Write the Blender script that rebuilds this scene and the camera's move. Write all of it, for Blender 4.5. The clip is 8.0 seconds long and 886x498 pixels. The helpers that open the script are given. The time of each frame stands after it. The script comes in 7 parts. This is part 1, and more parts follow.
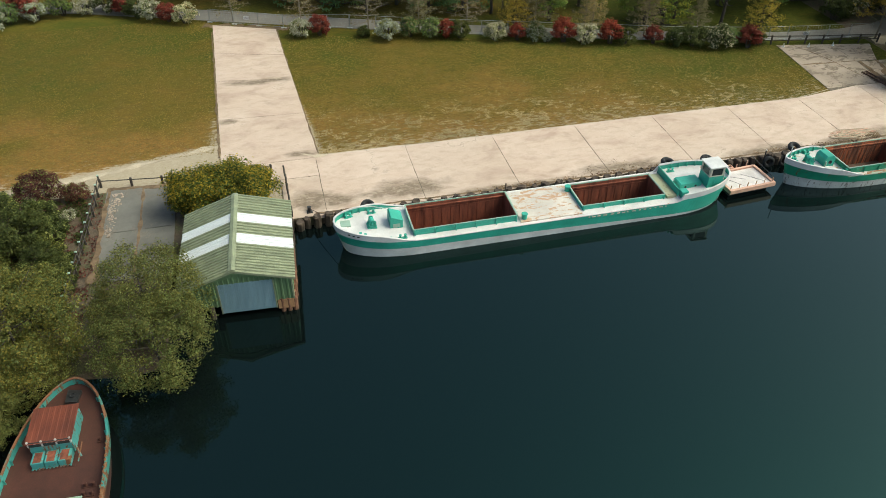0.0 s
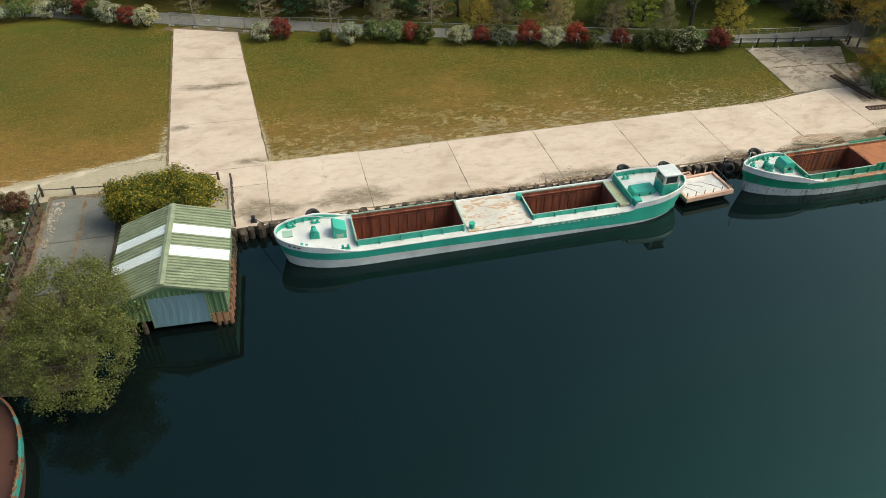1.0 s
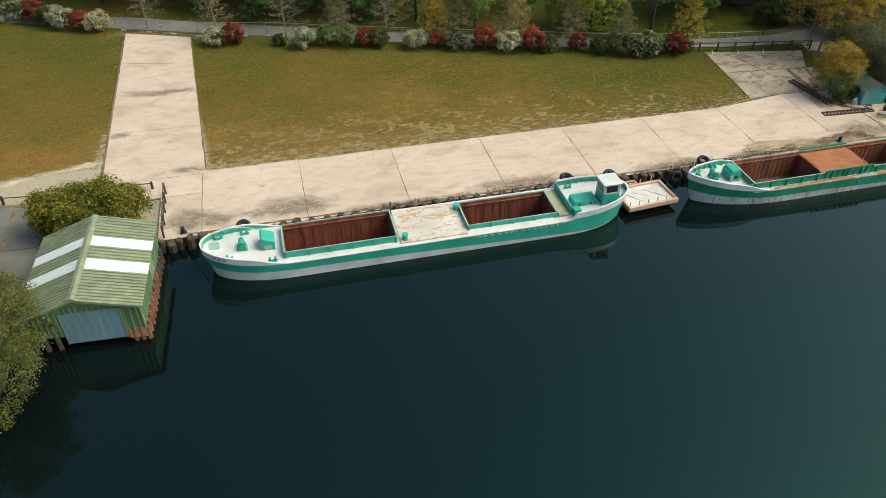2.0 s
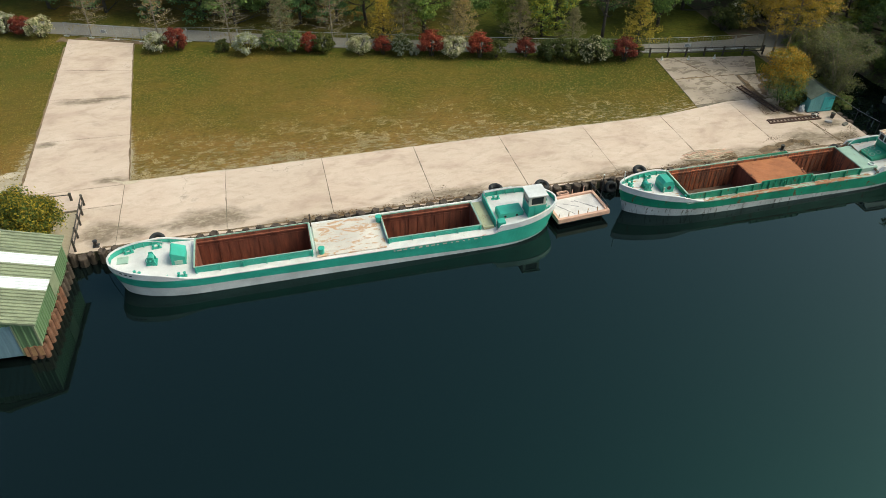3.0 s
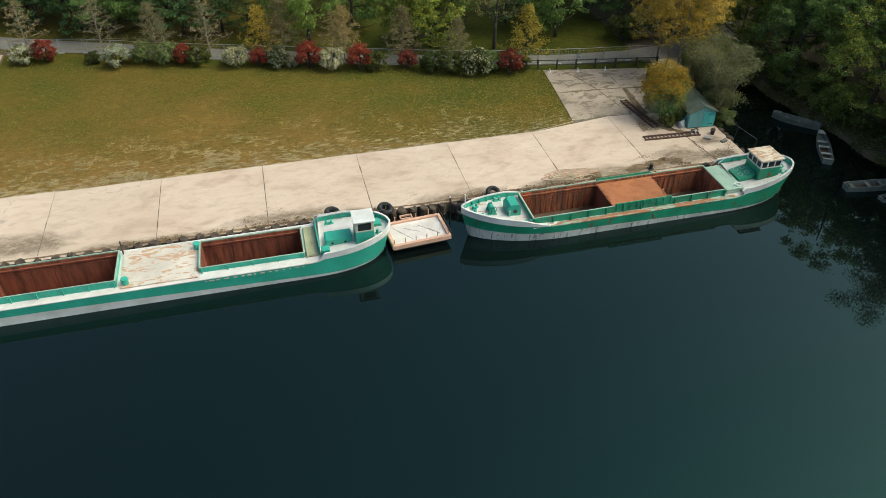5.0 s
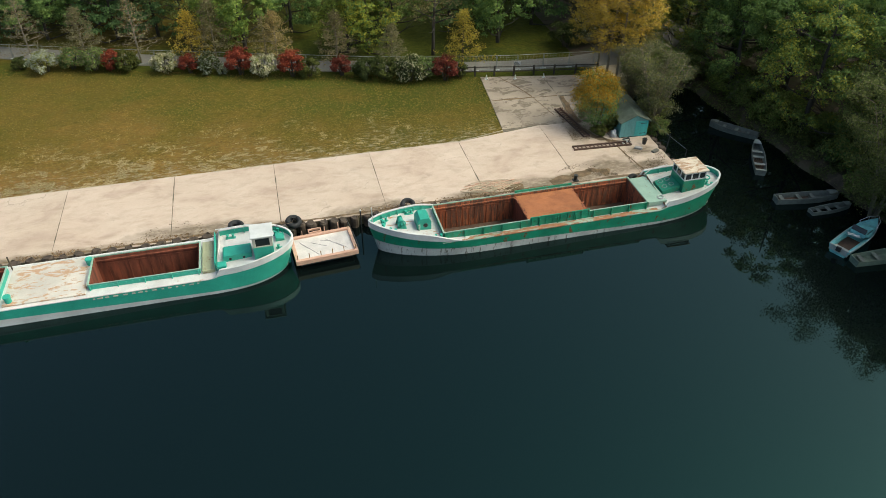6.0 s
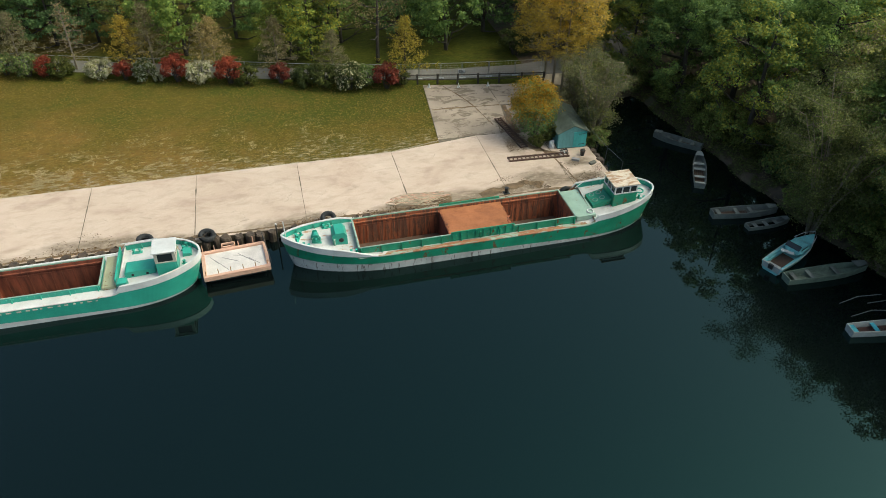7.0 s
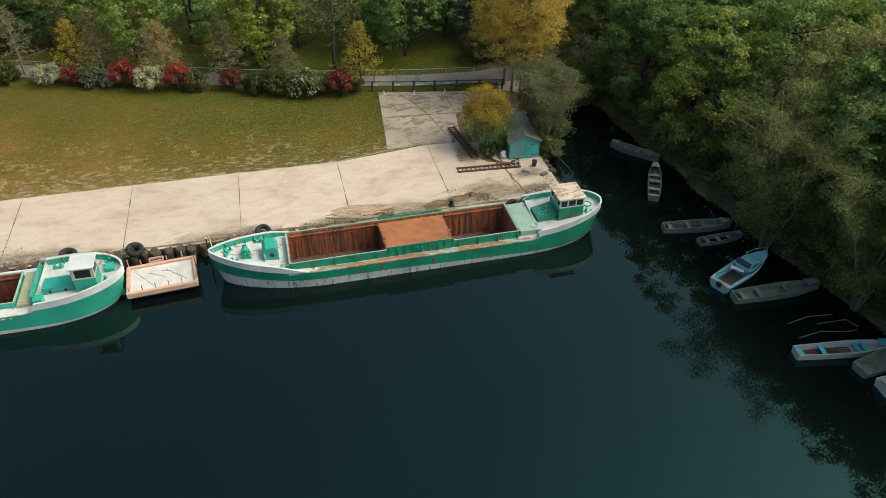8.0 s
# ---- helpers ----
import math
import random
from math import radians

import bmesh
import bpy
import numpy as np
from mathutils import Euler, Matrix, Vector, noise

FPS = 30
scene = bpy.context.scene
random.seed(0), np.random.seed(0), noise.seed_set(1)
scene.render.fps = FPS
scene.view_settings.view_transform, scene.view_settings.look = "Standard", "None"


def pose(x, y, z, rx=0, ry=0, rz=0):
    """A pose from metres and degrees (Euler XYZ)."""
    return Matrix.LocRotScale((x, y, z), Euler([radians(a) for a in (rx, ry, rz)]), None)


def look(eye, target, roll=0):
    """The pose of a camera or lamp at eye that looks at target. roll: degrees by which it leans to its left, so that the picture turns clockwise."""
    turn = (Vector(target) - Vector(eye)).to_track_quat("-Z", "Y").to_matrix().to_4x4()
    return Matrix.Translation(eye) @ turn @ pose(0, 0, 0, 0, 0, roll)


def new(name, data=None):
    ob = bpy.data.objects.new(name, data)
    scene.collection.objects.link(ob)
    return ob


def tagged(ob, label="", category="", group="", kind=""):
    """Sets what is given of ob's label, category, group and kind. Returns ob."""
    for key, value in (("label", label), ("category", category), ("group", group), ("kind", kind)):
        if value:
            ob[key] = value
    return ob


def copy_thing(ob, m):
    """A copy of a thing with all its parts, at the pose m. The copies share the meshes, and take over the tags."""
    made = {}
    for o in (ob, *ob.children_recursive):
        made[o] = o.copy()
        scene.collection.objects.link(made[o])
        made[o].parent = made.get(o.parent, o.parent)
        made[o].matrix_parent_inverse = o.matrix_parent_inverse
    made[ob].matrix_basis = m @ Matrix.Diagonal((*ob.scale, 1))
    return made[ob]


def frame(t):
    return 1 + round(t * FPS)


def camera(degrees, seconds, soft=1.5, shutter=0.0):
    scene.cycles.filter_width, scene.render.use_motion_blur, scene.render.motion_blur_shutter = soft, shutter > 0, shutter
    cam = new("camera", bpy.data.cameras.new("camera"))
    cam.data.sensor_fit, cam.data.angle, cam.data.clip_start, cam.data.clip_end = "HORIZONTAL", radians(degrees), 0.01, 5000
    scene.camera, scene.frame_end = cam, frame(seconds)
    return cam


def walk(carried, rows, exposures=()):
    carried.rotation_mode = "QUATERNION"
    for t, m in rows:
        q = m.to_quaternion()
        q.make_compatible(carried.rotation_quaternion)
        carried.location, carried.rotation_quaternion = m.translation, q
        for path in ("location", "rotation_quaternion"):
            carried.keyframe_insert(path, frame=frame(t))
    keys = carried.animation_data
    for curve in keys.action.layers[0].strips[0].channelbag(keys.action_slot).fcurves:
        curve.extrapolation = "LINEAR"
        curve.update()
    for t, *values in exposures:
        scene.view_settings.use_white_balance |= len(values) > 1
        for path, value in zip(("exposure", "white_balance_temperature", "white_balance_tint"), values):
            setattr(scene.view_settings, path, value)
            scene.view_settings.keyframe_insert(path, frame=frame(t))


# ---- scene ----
cam = camera(62.0, 8.0, soft=0.6)
PATH = [
    (0, (0.001, -52.856, 33.013), (9.513, -15.153, 1.579), 0.49),
    (0.5, (1.877, -52.591, 32.951), (11.367, -14.899, 1.498), 0.41),
    (1, (4.053, -52.347, 32.845), (13.553, -14.668, 1.381), 0.39),
    (2.5, (11.645, -51.944, 32.578), (21.168, -14.214, 1.182), 0.26),
    (3, (14.634, -51.809, 32.478), (24.143, -14.055, 1.106), 0.22),
    (3.5, (17.525, -51.682, 32.375), (27.024, -13.912, 1.018), 0.22),
    (4, (20.605, -51.522, 32.251), (30.150, -13.734, 0.931), 0.23),
    (4.5, (23.590, -51.369, 32.024), (33.163, -13.522, 0.783), 0.17),
    (6, (33.264, -50.756, 31.364), (42.897, -12.794, 0.283), 0.25),
    (6.5, (36.143, -50.555, 31.090), (45.804, -12.482, 0.152), 0.32),
    (7, (38.907, -50.203, 30.769), (48.650, -12.046, -0.039), 0.51),
    (7.5, (41.243, -49.798, 30.566), (50.949, -11.571, -0.167), 0.66),
    (8, (43.341, -49.243, 30.387), (53.083, -11.018, -0.338), 0.72),
]
walk(cam, [(t, look(eye, target, roll)) for t, eye, target, roll in PATH], [(0, 0.82, 7200, -8), (8, 0.82, 7200, -8)])

# ---- world, sun ----
SUN_ELEV, SUN_AZ = 50.0, 106.0  # degrees; azimuth is clockwise from +y
world = bpy.data.worlds.new("sky")
scene.world = world
world.use_nodes = True
wn = world.node_tree.nodes
sky = wn.new("ShaderNodeTexSky")
sky.sky_type = 'NISHITA'
sky.sun_disc = False
sky.sun_elevation, sky.sun_rotation = radians(SUN_ELEV), radians(SUN_AZ)
sky.air_density, sky.dust_density, sky.ozone_density = 0.6, 5.5, 5.0
wn["Background"].inputs["Strength"].default_value = 0.15
world.node_tree.links.new(sky.outputs[0], wn["Background"].inputs["Color"])
sun = new("sun", bpy.data.lights.new("sun", 'SUN'))
sun.data.energy, sun.data.angle, sun.data.color = 0.75, radians(45), (1.0, 0.94, 0.84)
sun.matrix_world = look((60 * math.sin(radians(SUN_AZ)) * math.cos(radians(SUN_ELEV)), 60 * math.cos(radians(SUN_AZ)) * math.cos(radians(SUN_ELEV)), 60 * math.sin(radians(SUN_ELEV))), (0, 0, 0))

# ---- materials ----
def nodes_of(name):
    m = bpy.data.materials.new(name)
    m.use_nodes = True
    t = m.node_tree
    return m, t, t.nodes["Principled BSDF"], (lambda a, b: t.links.new(a, b))


def ramp_of(t, fac, stops):
    r = t.nodes.new("ShaderNodeValToRGB")
    while len(r.color_ramp.elements) < len(stops):
        r.color_ramp.elements.new(0.5)
    for e, (p, c) in zip(r.color_ramp.elements, stops):
        e.position, e.color = p, (*c, 1)
    t.links.new(fac, r.inputs[0])
    return r.outputs[0]


def noise_of(t, scale, detail=6, rough=0.6, stretch=(1, 1, 1), world_space=False, distortion=0.0):
    n = t.nodes.new("ShaderNodeTexNoise")
    n.inputs["Scale"].default_value, n.inputs["Detail"].default_value, n.inputs["Roughness"].default_value = scale, detail, rough
    n.inputs["Distortion"].default_value = distortion
    mp = t.nodes.new("ShaderNodeMapping")
    mp.inputs["Scale"].default_value = stretch
    if world_space:
        src = t.nodes.new("ShaderNodeNewGeometry").outputs["Position"]
    else:
        src = t.nodes.new("ShaderNodeTexCoord").outputs["Object"]
    t.links.new(src, mp.inputs[0])
    t.links.new(mp.outputs[0], n.inputs["Vector"])
    return n.outputs["Fac"]


def mix_of(t, fac, a, b, blend='MIX'):
    m = t.nodes.new("ShaderNodeMix")
    m.data_type, m.blend_type = 'RGBA', blend
    for sock, v in ((m.inputs[0], fac), (m.inputs[6], a), (m.inputs[7], b)):
        if isinstance(v, (int, float)):
            sock.default_value = v
        elif isinstance(v, tuple):
            sock.default_value = (*v, 1)
        else:
            t.links.new(v, sock)
    return m.outputs[2]


def bump_of(t, bsdf, height, strength=0.3, distance=0.02):
    b = t.nodes.new("ShaderNodeBump")
    b.inputs["Strength"].default_value, b.inputs["Distance"].default_value = strength, distance
    t.links.new(height, b.inputs["Height"])
    t.links.new(b.outputs[0], bsdf.inputs["Normal"])


def plain(name, col, rough=0.6, metal=0.0, vary=0.25, scale=2.5, bump=0.15, grain=40, world_space=False, stretch=(1, 1, 1)):
    """A surface with variation at two scales."""
    m, t, p, link = nodes_of(name)
    a = noise_of(t, scale, 5, 0.6, stretch, world_space)
    b = noise_of(t, grain, 3, 0.6, stretch, world_space)
    lo, hi = tuple(c * (1 - vary) for c in col), tuple(min(1, c * (1 + vary)) for c in col)
    c1 = ramp_of(t, a, [(0.3, lo), (0.7, hi)])
    c2 = ramp_of(t, b, [(0.3, (0.85,) * 3), (0.7, (1.1,) * 3)])
    link(mix_of(t, 1.0, c1, c2, 'MULTIPLY'), p.inputs["Base Color"])
    p.inputs["Roughness"].default_value, p.inputs["Metallic"].default_value = rough, metal
    bump_of(t, p, b, bump, 0.01)
    return m


def worn_paint(name, col, amount=0.62, rust=((0.10, 0.035, 0.015), (0.30, 0.11, 0.04)), rough=0.45, fade=0.18, streak=(1, 1, 0.35), scale=1.6):
    """Paint over steel; amount is the noise level past which the rust shows."""
    m, t, p, link = nodes_of(name)
    big = noise_of(t, scale * 0.4, 4, 0.6)
    mid = noise_of(t, scale, 8, 0.72, streak, distortion=0.6)
    fine = noise_of(t, 26, 4, 0.6)
    paint = ramp_of(t, big, [(0.3, tuple(c * (1 - fade) for c in col)), (0.72, tuple(min(1, c * (1 + fade)) for c in col))])
    paint = mix_of(t, 1.0, paint, ramp_of(t, fine, [(0.3, (0.88,) * 3), (0.7, (1.08,) * 3)]), 'MULTIPLY')
    rusty = ramp_of(t, fine, [(0.3, rust[0]), (0.75, rust[1])])
    fac = ramp_of(t, mid, [(amount, (0, 0, 0)), (amount + 0.05, (1, 1, 1))])
    link(mix_of(t, fac, paint, rusty), p.inputs["Base Color"])
    link(ramp_of(t, fac, [(0, (rough,) * 3), (1, (0.85,) * 3)]), p.inputs["Roughness"])
    bump_of(t, p, mid, 0.2, 0.02)
    return m


GREEN = (0.045, 0.36, 0.26)
M_GREEN = worn_paint("green_paint", GREEN, 0.70)
M_GREEN_B = worn_paint("dark_green_paint", (0.02, 0.25, 0.14), 0.58, streak=(1.2, 1.2, 0.7), fade=0.3)
M_GREEN_MID = worn_paint("deck_green_paint", (0.04, 0.36, 0.26), 0.70)
M_WHITE = worn_paint("white_paint", (0.60, 0.59, 0.57), 0.68)
M_WHITE_B = worn_paint("dirty_white_paint", (0.52, 0.51, 0.48), 0.555, rust=((0.10, 0.09, 0.08), (0.27, 0.24, 0.20)), streak=(3.0, 3.0, 0.35), fade=0.25)
M_DECK = worn_paint("white_deck_paint", (0.60, 0.575, 0.55), 0.63, rust=((0.35, 0.2, 0.11), (0.5, 0.33, 0.2)), streak=(1, 1, 1))
M_DECK_MID = worn_paint("peeling_deck_paint", (0.58, 0.52, 0.45), 0.51, rust=((0.42, 0.22, 0.12), (0.55, 0.38, 0.24)), streak=(0.7, 1.5, 1), scale=1.2)
M_RUST = plain("hold_rust", (0.185, 0.052, 0.027), 0.85, 0, 0.55, 1.1, 0.4, 14, stretch=(2.2, 2.2, 0.35))
M_RUST_RED = plain("red_rust", (0.13, 0.030, 0.014), 0.8, 0, 0.4, 0.9, 0.3, 14, stretch=(0.4, 1.5, 1))
M_DECK_R = worn_paint("rust_stained_deck_paint", (0.56, 0.54, 0.51), 0.57, rust=((0.32, 0.13, 0.06), (0.46, 0.24, 0.13)), streak=(0.5, 1.6, 1))
M_RUST_O = plain("orange_rust", (0.33, 0.115, 0.045), 0.85, 0, 0.28, 0.9, 0.3, 14)
M_RUST_S = worn_paint("streaked_hold_rust", (0.34, 0.10, 0.042), 0.47, rust=((0.09, 0.035, 0.02), (0.19, 0.08, 0.045)), rough=0.85, fade=0.35, streak=(3.2, 3.2, 0.3), scale=1.1)
M_GUN_B = worn_paint("rusted_gunwale_paint", (0.26, 0.36, 0.29), 0.45, rust=((0.22, 0.085, 0.04), (0.42, 0.20, 0.10)), streak=(0.4, 2.0, 1.0), fade=0.4)
M_RUST_D = plain("dark_deck_rust", (0.060, 0.018, 0.010), 0.8, 0, 0.3, 0.8, 0.3, 18)
M_BILGE = plain("hold_floor", (0.095, 0.055, 0.035), 0.75, 0, 0.5, 1.0, 0.4, 12)
M_HATCH = worn_paint("pale_green_hatch", (0.30, 0.42, 0.33), 0.62)
M_YELLOW_HATCH = worn_paint("stained_hatch", (0.36, 0.36, 0.22), 0.58)
M_TYRE = plain("rubber", (0.02, 0.02, 0.021), 0.8, 0, 0.3, 6, 0.4, 50)
M_GLASS, _t, _p, _l = nodes_of("window_glass")
_p.inputs["Base Color"].default_value = (0.03, 0.035, 0.035, 1)
_p.inputs["Roughness"].default_value, _p.inputs["IOR"].default_value = 0.06, 1.5
M_STEEL = plain("dark_steel", (0.05, 0.05, 0.05), 0.5, 0.6, 0.3, 6, 0.2, 60)
M_TIMBER = plain("new_timber", (0.60, 0.35, 0.25), 0.7, 0, 0.2, 2, 0.2, 30, stretch=(1, 6, 6))
M_CREAM = worn_paint("cream_paint", (0.52, 0.47, 0.38), 0.64)
M_BATTEN = plain("grey_batten", (0.30, 0.28, 0.27), 0.7, 0, 0.2, 3, 0.1, 20)
M_PLY = plain("white_boarding", (0.62, 0.56, 0.52), 0.6, 0, 0.16, 1.2, 0.15, 20)
M_PILE = plain("pile_timber", (0.068, 0.047, 0.033), 0.85, 0, 0.5, 2.5, 0.5, 14)
M_PILE_RED = plain("rusty_pile", (0.17, 0.075, 0.042), 0.85, 0, 0.5, 2.0, 0.5, 14)
M_PLANK = plain("orange_plank", (0.34, 0.18, 0.085), 0.75, 0, 0.35, 2.5, 0.3, 20)
M_FENCE = plain("fence_timber", (0.055, 0.045, 0.036), 0.85, 0, 0.35, 3, 0.4, 20)
M_ROOF = plain("sage_sheeting", (0.215, 0.235, 0.145), 0.6, 0, 0.22, 1.3, 0.1, 12, stretch=(0.8, 1.2, 1))
M_ROOF_W = plain("white_rooflight", (0.66, 0.67, 0.66), 0.4, 0, 0.04, 1, 0.05, 12)
M_CLAD = plain("green_cladding", (0.11, 0.175, 0.085), 0.5, 0, 0.16, 0.8, 0.1, 12, stretch=(1, 1, 0.2))
M_SHUTTER = plain("blue_grey_shutter", (0.18, 0.275, 0.32), 0.45, 0.1, 0.1, 1.0, 0.1, 20)
M_SHED = plain("turquoise_boards", (0.06, 0.36, 0.34), 0.6, 0, 0.2, 2, 0.2, 20, stretch=(1, 1, 0.2))
M_SHED_PALE = plain("pale_turquoise_boards", (0.14, 0.34, 0.33), 0.6, 0, 0.2, 2, 0.2, 20, stretch=(1, 1, 0.2))
M_FELT = plain("roof_felt", (0.10, 0.12, 0.09), 0.9, 0, 0.35, 1.5, 0.4, 30)
M_LATTICE = plain("rusted_lattice", (0.09, 0.05, 0.035), 0.85, 0, 0.4, 4, 0.3, 30)
M_BARK = plain("bark", (0.055, 0.045, 0.035), 0.9, 0, 0.4, 3, 0.6, 25, stretch=(1, 1, 0.3))
M_BARK_PALE = plain("pale_bark", (0.235, 0.19, 0.135), 0.9, 0, 0.4, 3, 0.5, 25, stretch=(1, 1, 0.3))


def leafy(name, col, col2, trans=0.5, low=0.72):
    m, t, p, link = nodes_of(name)
    g = t.nodes.new("ShaderNodeNewGeometry")
    c = ramp_of(t, g.outputs["Random Per Island"], [(0.0, tuple(v * low for v in col)), (0.5, col), (1.0, col2)])
    patch = noise_of(t, 0.45, 3, 0.6, world_space=True)
    c = mix_of(t, 1.0, c, ramp_of(t, patch, [(0.3, (0.72, 0.75, 0.7)), (0.7, (1.2, 1.15, 1.1))]), 'MULTIPLY')
    oi = t.nodes.new("ShaderNodeObjectInfo")
    c = mix_of(t, 1.0, c, ramp_of(t, oi.outputs["Random"], [(0, (0.78, 0.86, 0.88)), (0.5, (1.05, 1.05, 1.05)), (1, (1.38, 1.26, 1.0))]), 'MULTIPLY')
    link(c, p.inputs["Base Color"])
    p.inputs["Roughness"].default_value = 0.6
    p.inputs["Specular IOR Level"].default_value = 0.25
    tr = t.nodes.new("ShaderNodeBsdfTranslucent")
    link(c, tr.inputs["Color"])
    ms = t.nodes.new("ShaderNodeMixShader")
    ms.inputs[0].default_value = trans
    link(p.outputs[0], ms.inputs[1])
    link(tr.outputs[0], ms.inputs[2])
    link(ms.outputs[0], t.nodes["Material Output"].inputs["Surface"])
    return m


L_DARK = leafy("leaf_dark", (0.125, 0.215, 0.085), (0.25, 0.36, 0.135))
L_MID = leafy("leaf_mid", (0.155, 0.245, 0.072), (0.31, 0.395, 0.11))
L_LIME = leafy("leaf_lime", (0.228, 0.257, 0.048), (0.409, 0.409, 0.084))
L_OLIVE = leafy("leaf_olive", (0.19, 0.218, 0.067), (0.356, 0.368, 0.127))
L_GARDEN = leafy("leaf_garden", (0.075, 0.095, 0.026), (0.15, 0.16, 0.045))
L_BANK = leafy("leaf_bank", (0.118, 0.125, 0.033), (0.235, 0.21, 0.06))
L_GREY = leafy("leaf_grey", (0.17, 0.175, 0.09), (0.30, 0.285, 0.15))
L_YELLOW = leafy("leaf_yellow", (0.52, 0.37, 0.065), (0.74, 0.54, 0.11), 0.5, 0.7)
L_GOLD = leafy("flower_gold", (0.36, 0.215, 0.022), (0.53, 0.335, 0.045), 0.45, 0.75)
L_RED = leafy("leaf_red", (0.22, 0.045, 0.03), (0.40, 0.10, 0.065))
L_DULL_RED = leafy("leaf_dull_red", (0.13, 0.045, 0.035), (0.25, 0.10, 0.07))
L_WHITE = leafy("flower_white", (0.46, 0.45, 0.35), (0.66, 0.64, 0.53))
L_STRAW = leafy("twig_straw", (0.27, 0.22, 0.11), (0.42, 0.34, 0.18), 0.45, 0.7)

# concrete
STAINS = [(8.6, -6.4, 3.6, 1.5), (1.4, -6.2, 1.7, 1.6), (26.5, -7.4, 4.5, 0.9), (17.0, -8.0, 6.0, 0.6), (38.8, -7.9, 3.4, 1.2), (52.0, -7.6, 3.2, 1.0), (58.0, -6.4, 2.6, 1.3), (57.0, 2.6, 1.0, 2.6), (46.8, -7.9, 2.6, 0.8), (-1.2, 14.8, 3.4, 0.7), (55.0, 9.4, 3.0, 1.4), (60.6, -6.9, 1.8, 0.7), (61.4, -4.8, 1.3, 0.9), (48.6, -7.2, 2.2, 0.8), (55.6, -7.4, 2.6, 0.9), (40.6, -7.6, 2.4, 0.7), (30.5, -7.8, 2.4, 0.6), (3.4, -6.8, 1.6, 1.0), (-4.4, 7.4, 1.0, 0.5), (1.4, 0.6, 1.4, 0.5), (54.6, 6.2, 3.4, 0.5), (57.6, -0.8, 1.4, 2.0), (53.3, 3.6, 1.6, 0.6), (60.2, 8.0, 2.0, 1.6)]
M_CONC, _t, _p, _l = nodes_of("concrete")
_oi = _t.nodes.new("ShaderNodeObjectInfo")
_g = _t.nodes.new("ShaderNodeNewGeometry")
_big = noise_of(_t, 0.30, 6, 0.6, (0.75, 1.2, 1), True, 0.6)
_mid = noise_of(_t, 1.1, 8, 0.68, (0.7, 1.25, 1), True, 0.3)
_fin = noise_of(_t, 22, 4, 0.6, (1, 1, 1), True)
_c = ramp_of(_t, _big, [(0.28, (0.43, 0.306, 0.232)), (0.48, (0.54, 0.411, 0.323)), (0.75, (0.615, 0.487, 0.394))])
_c = mix_of(_t, 1.0, _c, ramp_of(_t, _mid, [(0.30, (0.82, 0.80, 0.77)), (0.52, (1.0, 1.0, 1.0))]), 'MULTIPLY')
_c = mix_of(_t, 1.0, _c, ramp_of(_t, _fin, [(0.3, (0.92,) * 3), (0.7, (1.05,) * 3)]), 'MULTIPLY')
_c = mix_of(_t, 1.0, _c, ramp_of(_t, _oi.outputs["Random"], [(0, (0.92, 0.92, 0.91)), (1, (1.04, 1.04, 1.04))]), 'MULTIPLY')
# damp and earthy stains, each with its own outline
_sum = None
for _x, _y, _rx, _ry in STAINS:
    _m = _t.nodes.new("ShaderNodeMapping")
    _m.vector_type = 'TEXTURE'
    _m.inputs["Location"].default_value, _m.inputs["Scale"].default_value = (_x, _y, 0.8), (_rx, _ry, 5)
    _l(_g.outputs["Position"], _m.inputs[0])
    _len = _t.nodes.new("ShaderNodeVectorMath")
    _len.operation = 'LENGTH'
    _l(_m.outputs[0], _len.inputs[0])
    _inv = _t.nodes.new("ShaderNodeMapRange")
    _l(_len.outputs["Value"], _inv.inputs[0])
    for _k, _v in ((1, 0.2), (2, 1.35), (3, 1.0), (4, 0.0)):
        _inv.inputs[_k].default_value = _v
    if _sum is None:
        _sum = _inv.outputs[0]
    else:
        _mx = _t.nodes.new("ShaderNodeMath")
        _mx.operation = 'MAXIMUM'
        _l(_sum, _mx.inputs[0])
        _l(_inv.outputs[0], _mx.inputs[1])
        _sum = _mx.outputs[0]
_st = _t.nodes.new("ShaderNodeMath")
_st.operation = 'MULTIPLY_ADD'
_l(_sum, _st.inputs[0])
_st.inputs[1].default_value = 0.62
_l(noise_of(_t, 0.8, 7, 0.62, (0.75, 1.2, 1), True, 0.5), _st.inputs[2])
_f = ramp_of(_t, _st.outputs[0], [(0.62, (0, 0, 0)), (0.80, (0.42, 0.42, 0.42)), (0.98, (0.88, 0.88, 0.88))])
_c = mix_of(_t, _f, _c, ramp_of(_t, noise_of(_t, 3.0, 6, 0.65, (0.8, 1.2, 1), True), [(0.33, (0.12, 0.088, 0.058)), (0.52, (0.21, 0.155, 0.105)), (0.68, (0.34, 0.27, 0.195))]))
# fine cracks
_v = _t.nodes.new("ShaderNodeTexVoronoi")
_v.feature = 'DISTANCE_TO_EDGE'
_v.inputs["Scale"].default_value = 0.22
_w = _t.nodes.new("ShaderNodeVectorMath")
_w.operation = 'MULTIPLY_ADD'
_n = _t.nodes.new("ShaderNodeTexNoise")
_n.inputs["Scale"].default_value, _n.inputs["Detail"].default_value = 1.2, 6
_l(_g.outputs["Position"], _n.inputs["Vector"])
_l(_n.outputs["Color"], _w.inputs[0])
_w.inputs[1].default_value = (1.6, 1.6, 0)
_l(_g.outputs["Position"], _w.inputs[2])
_l(_w.outputs[0], _v.inputs["Vector"])
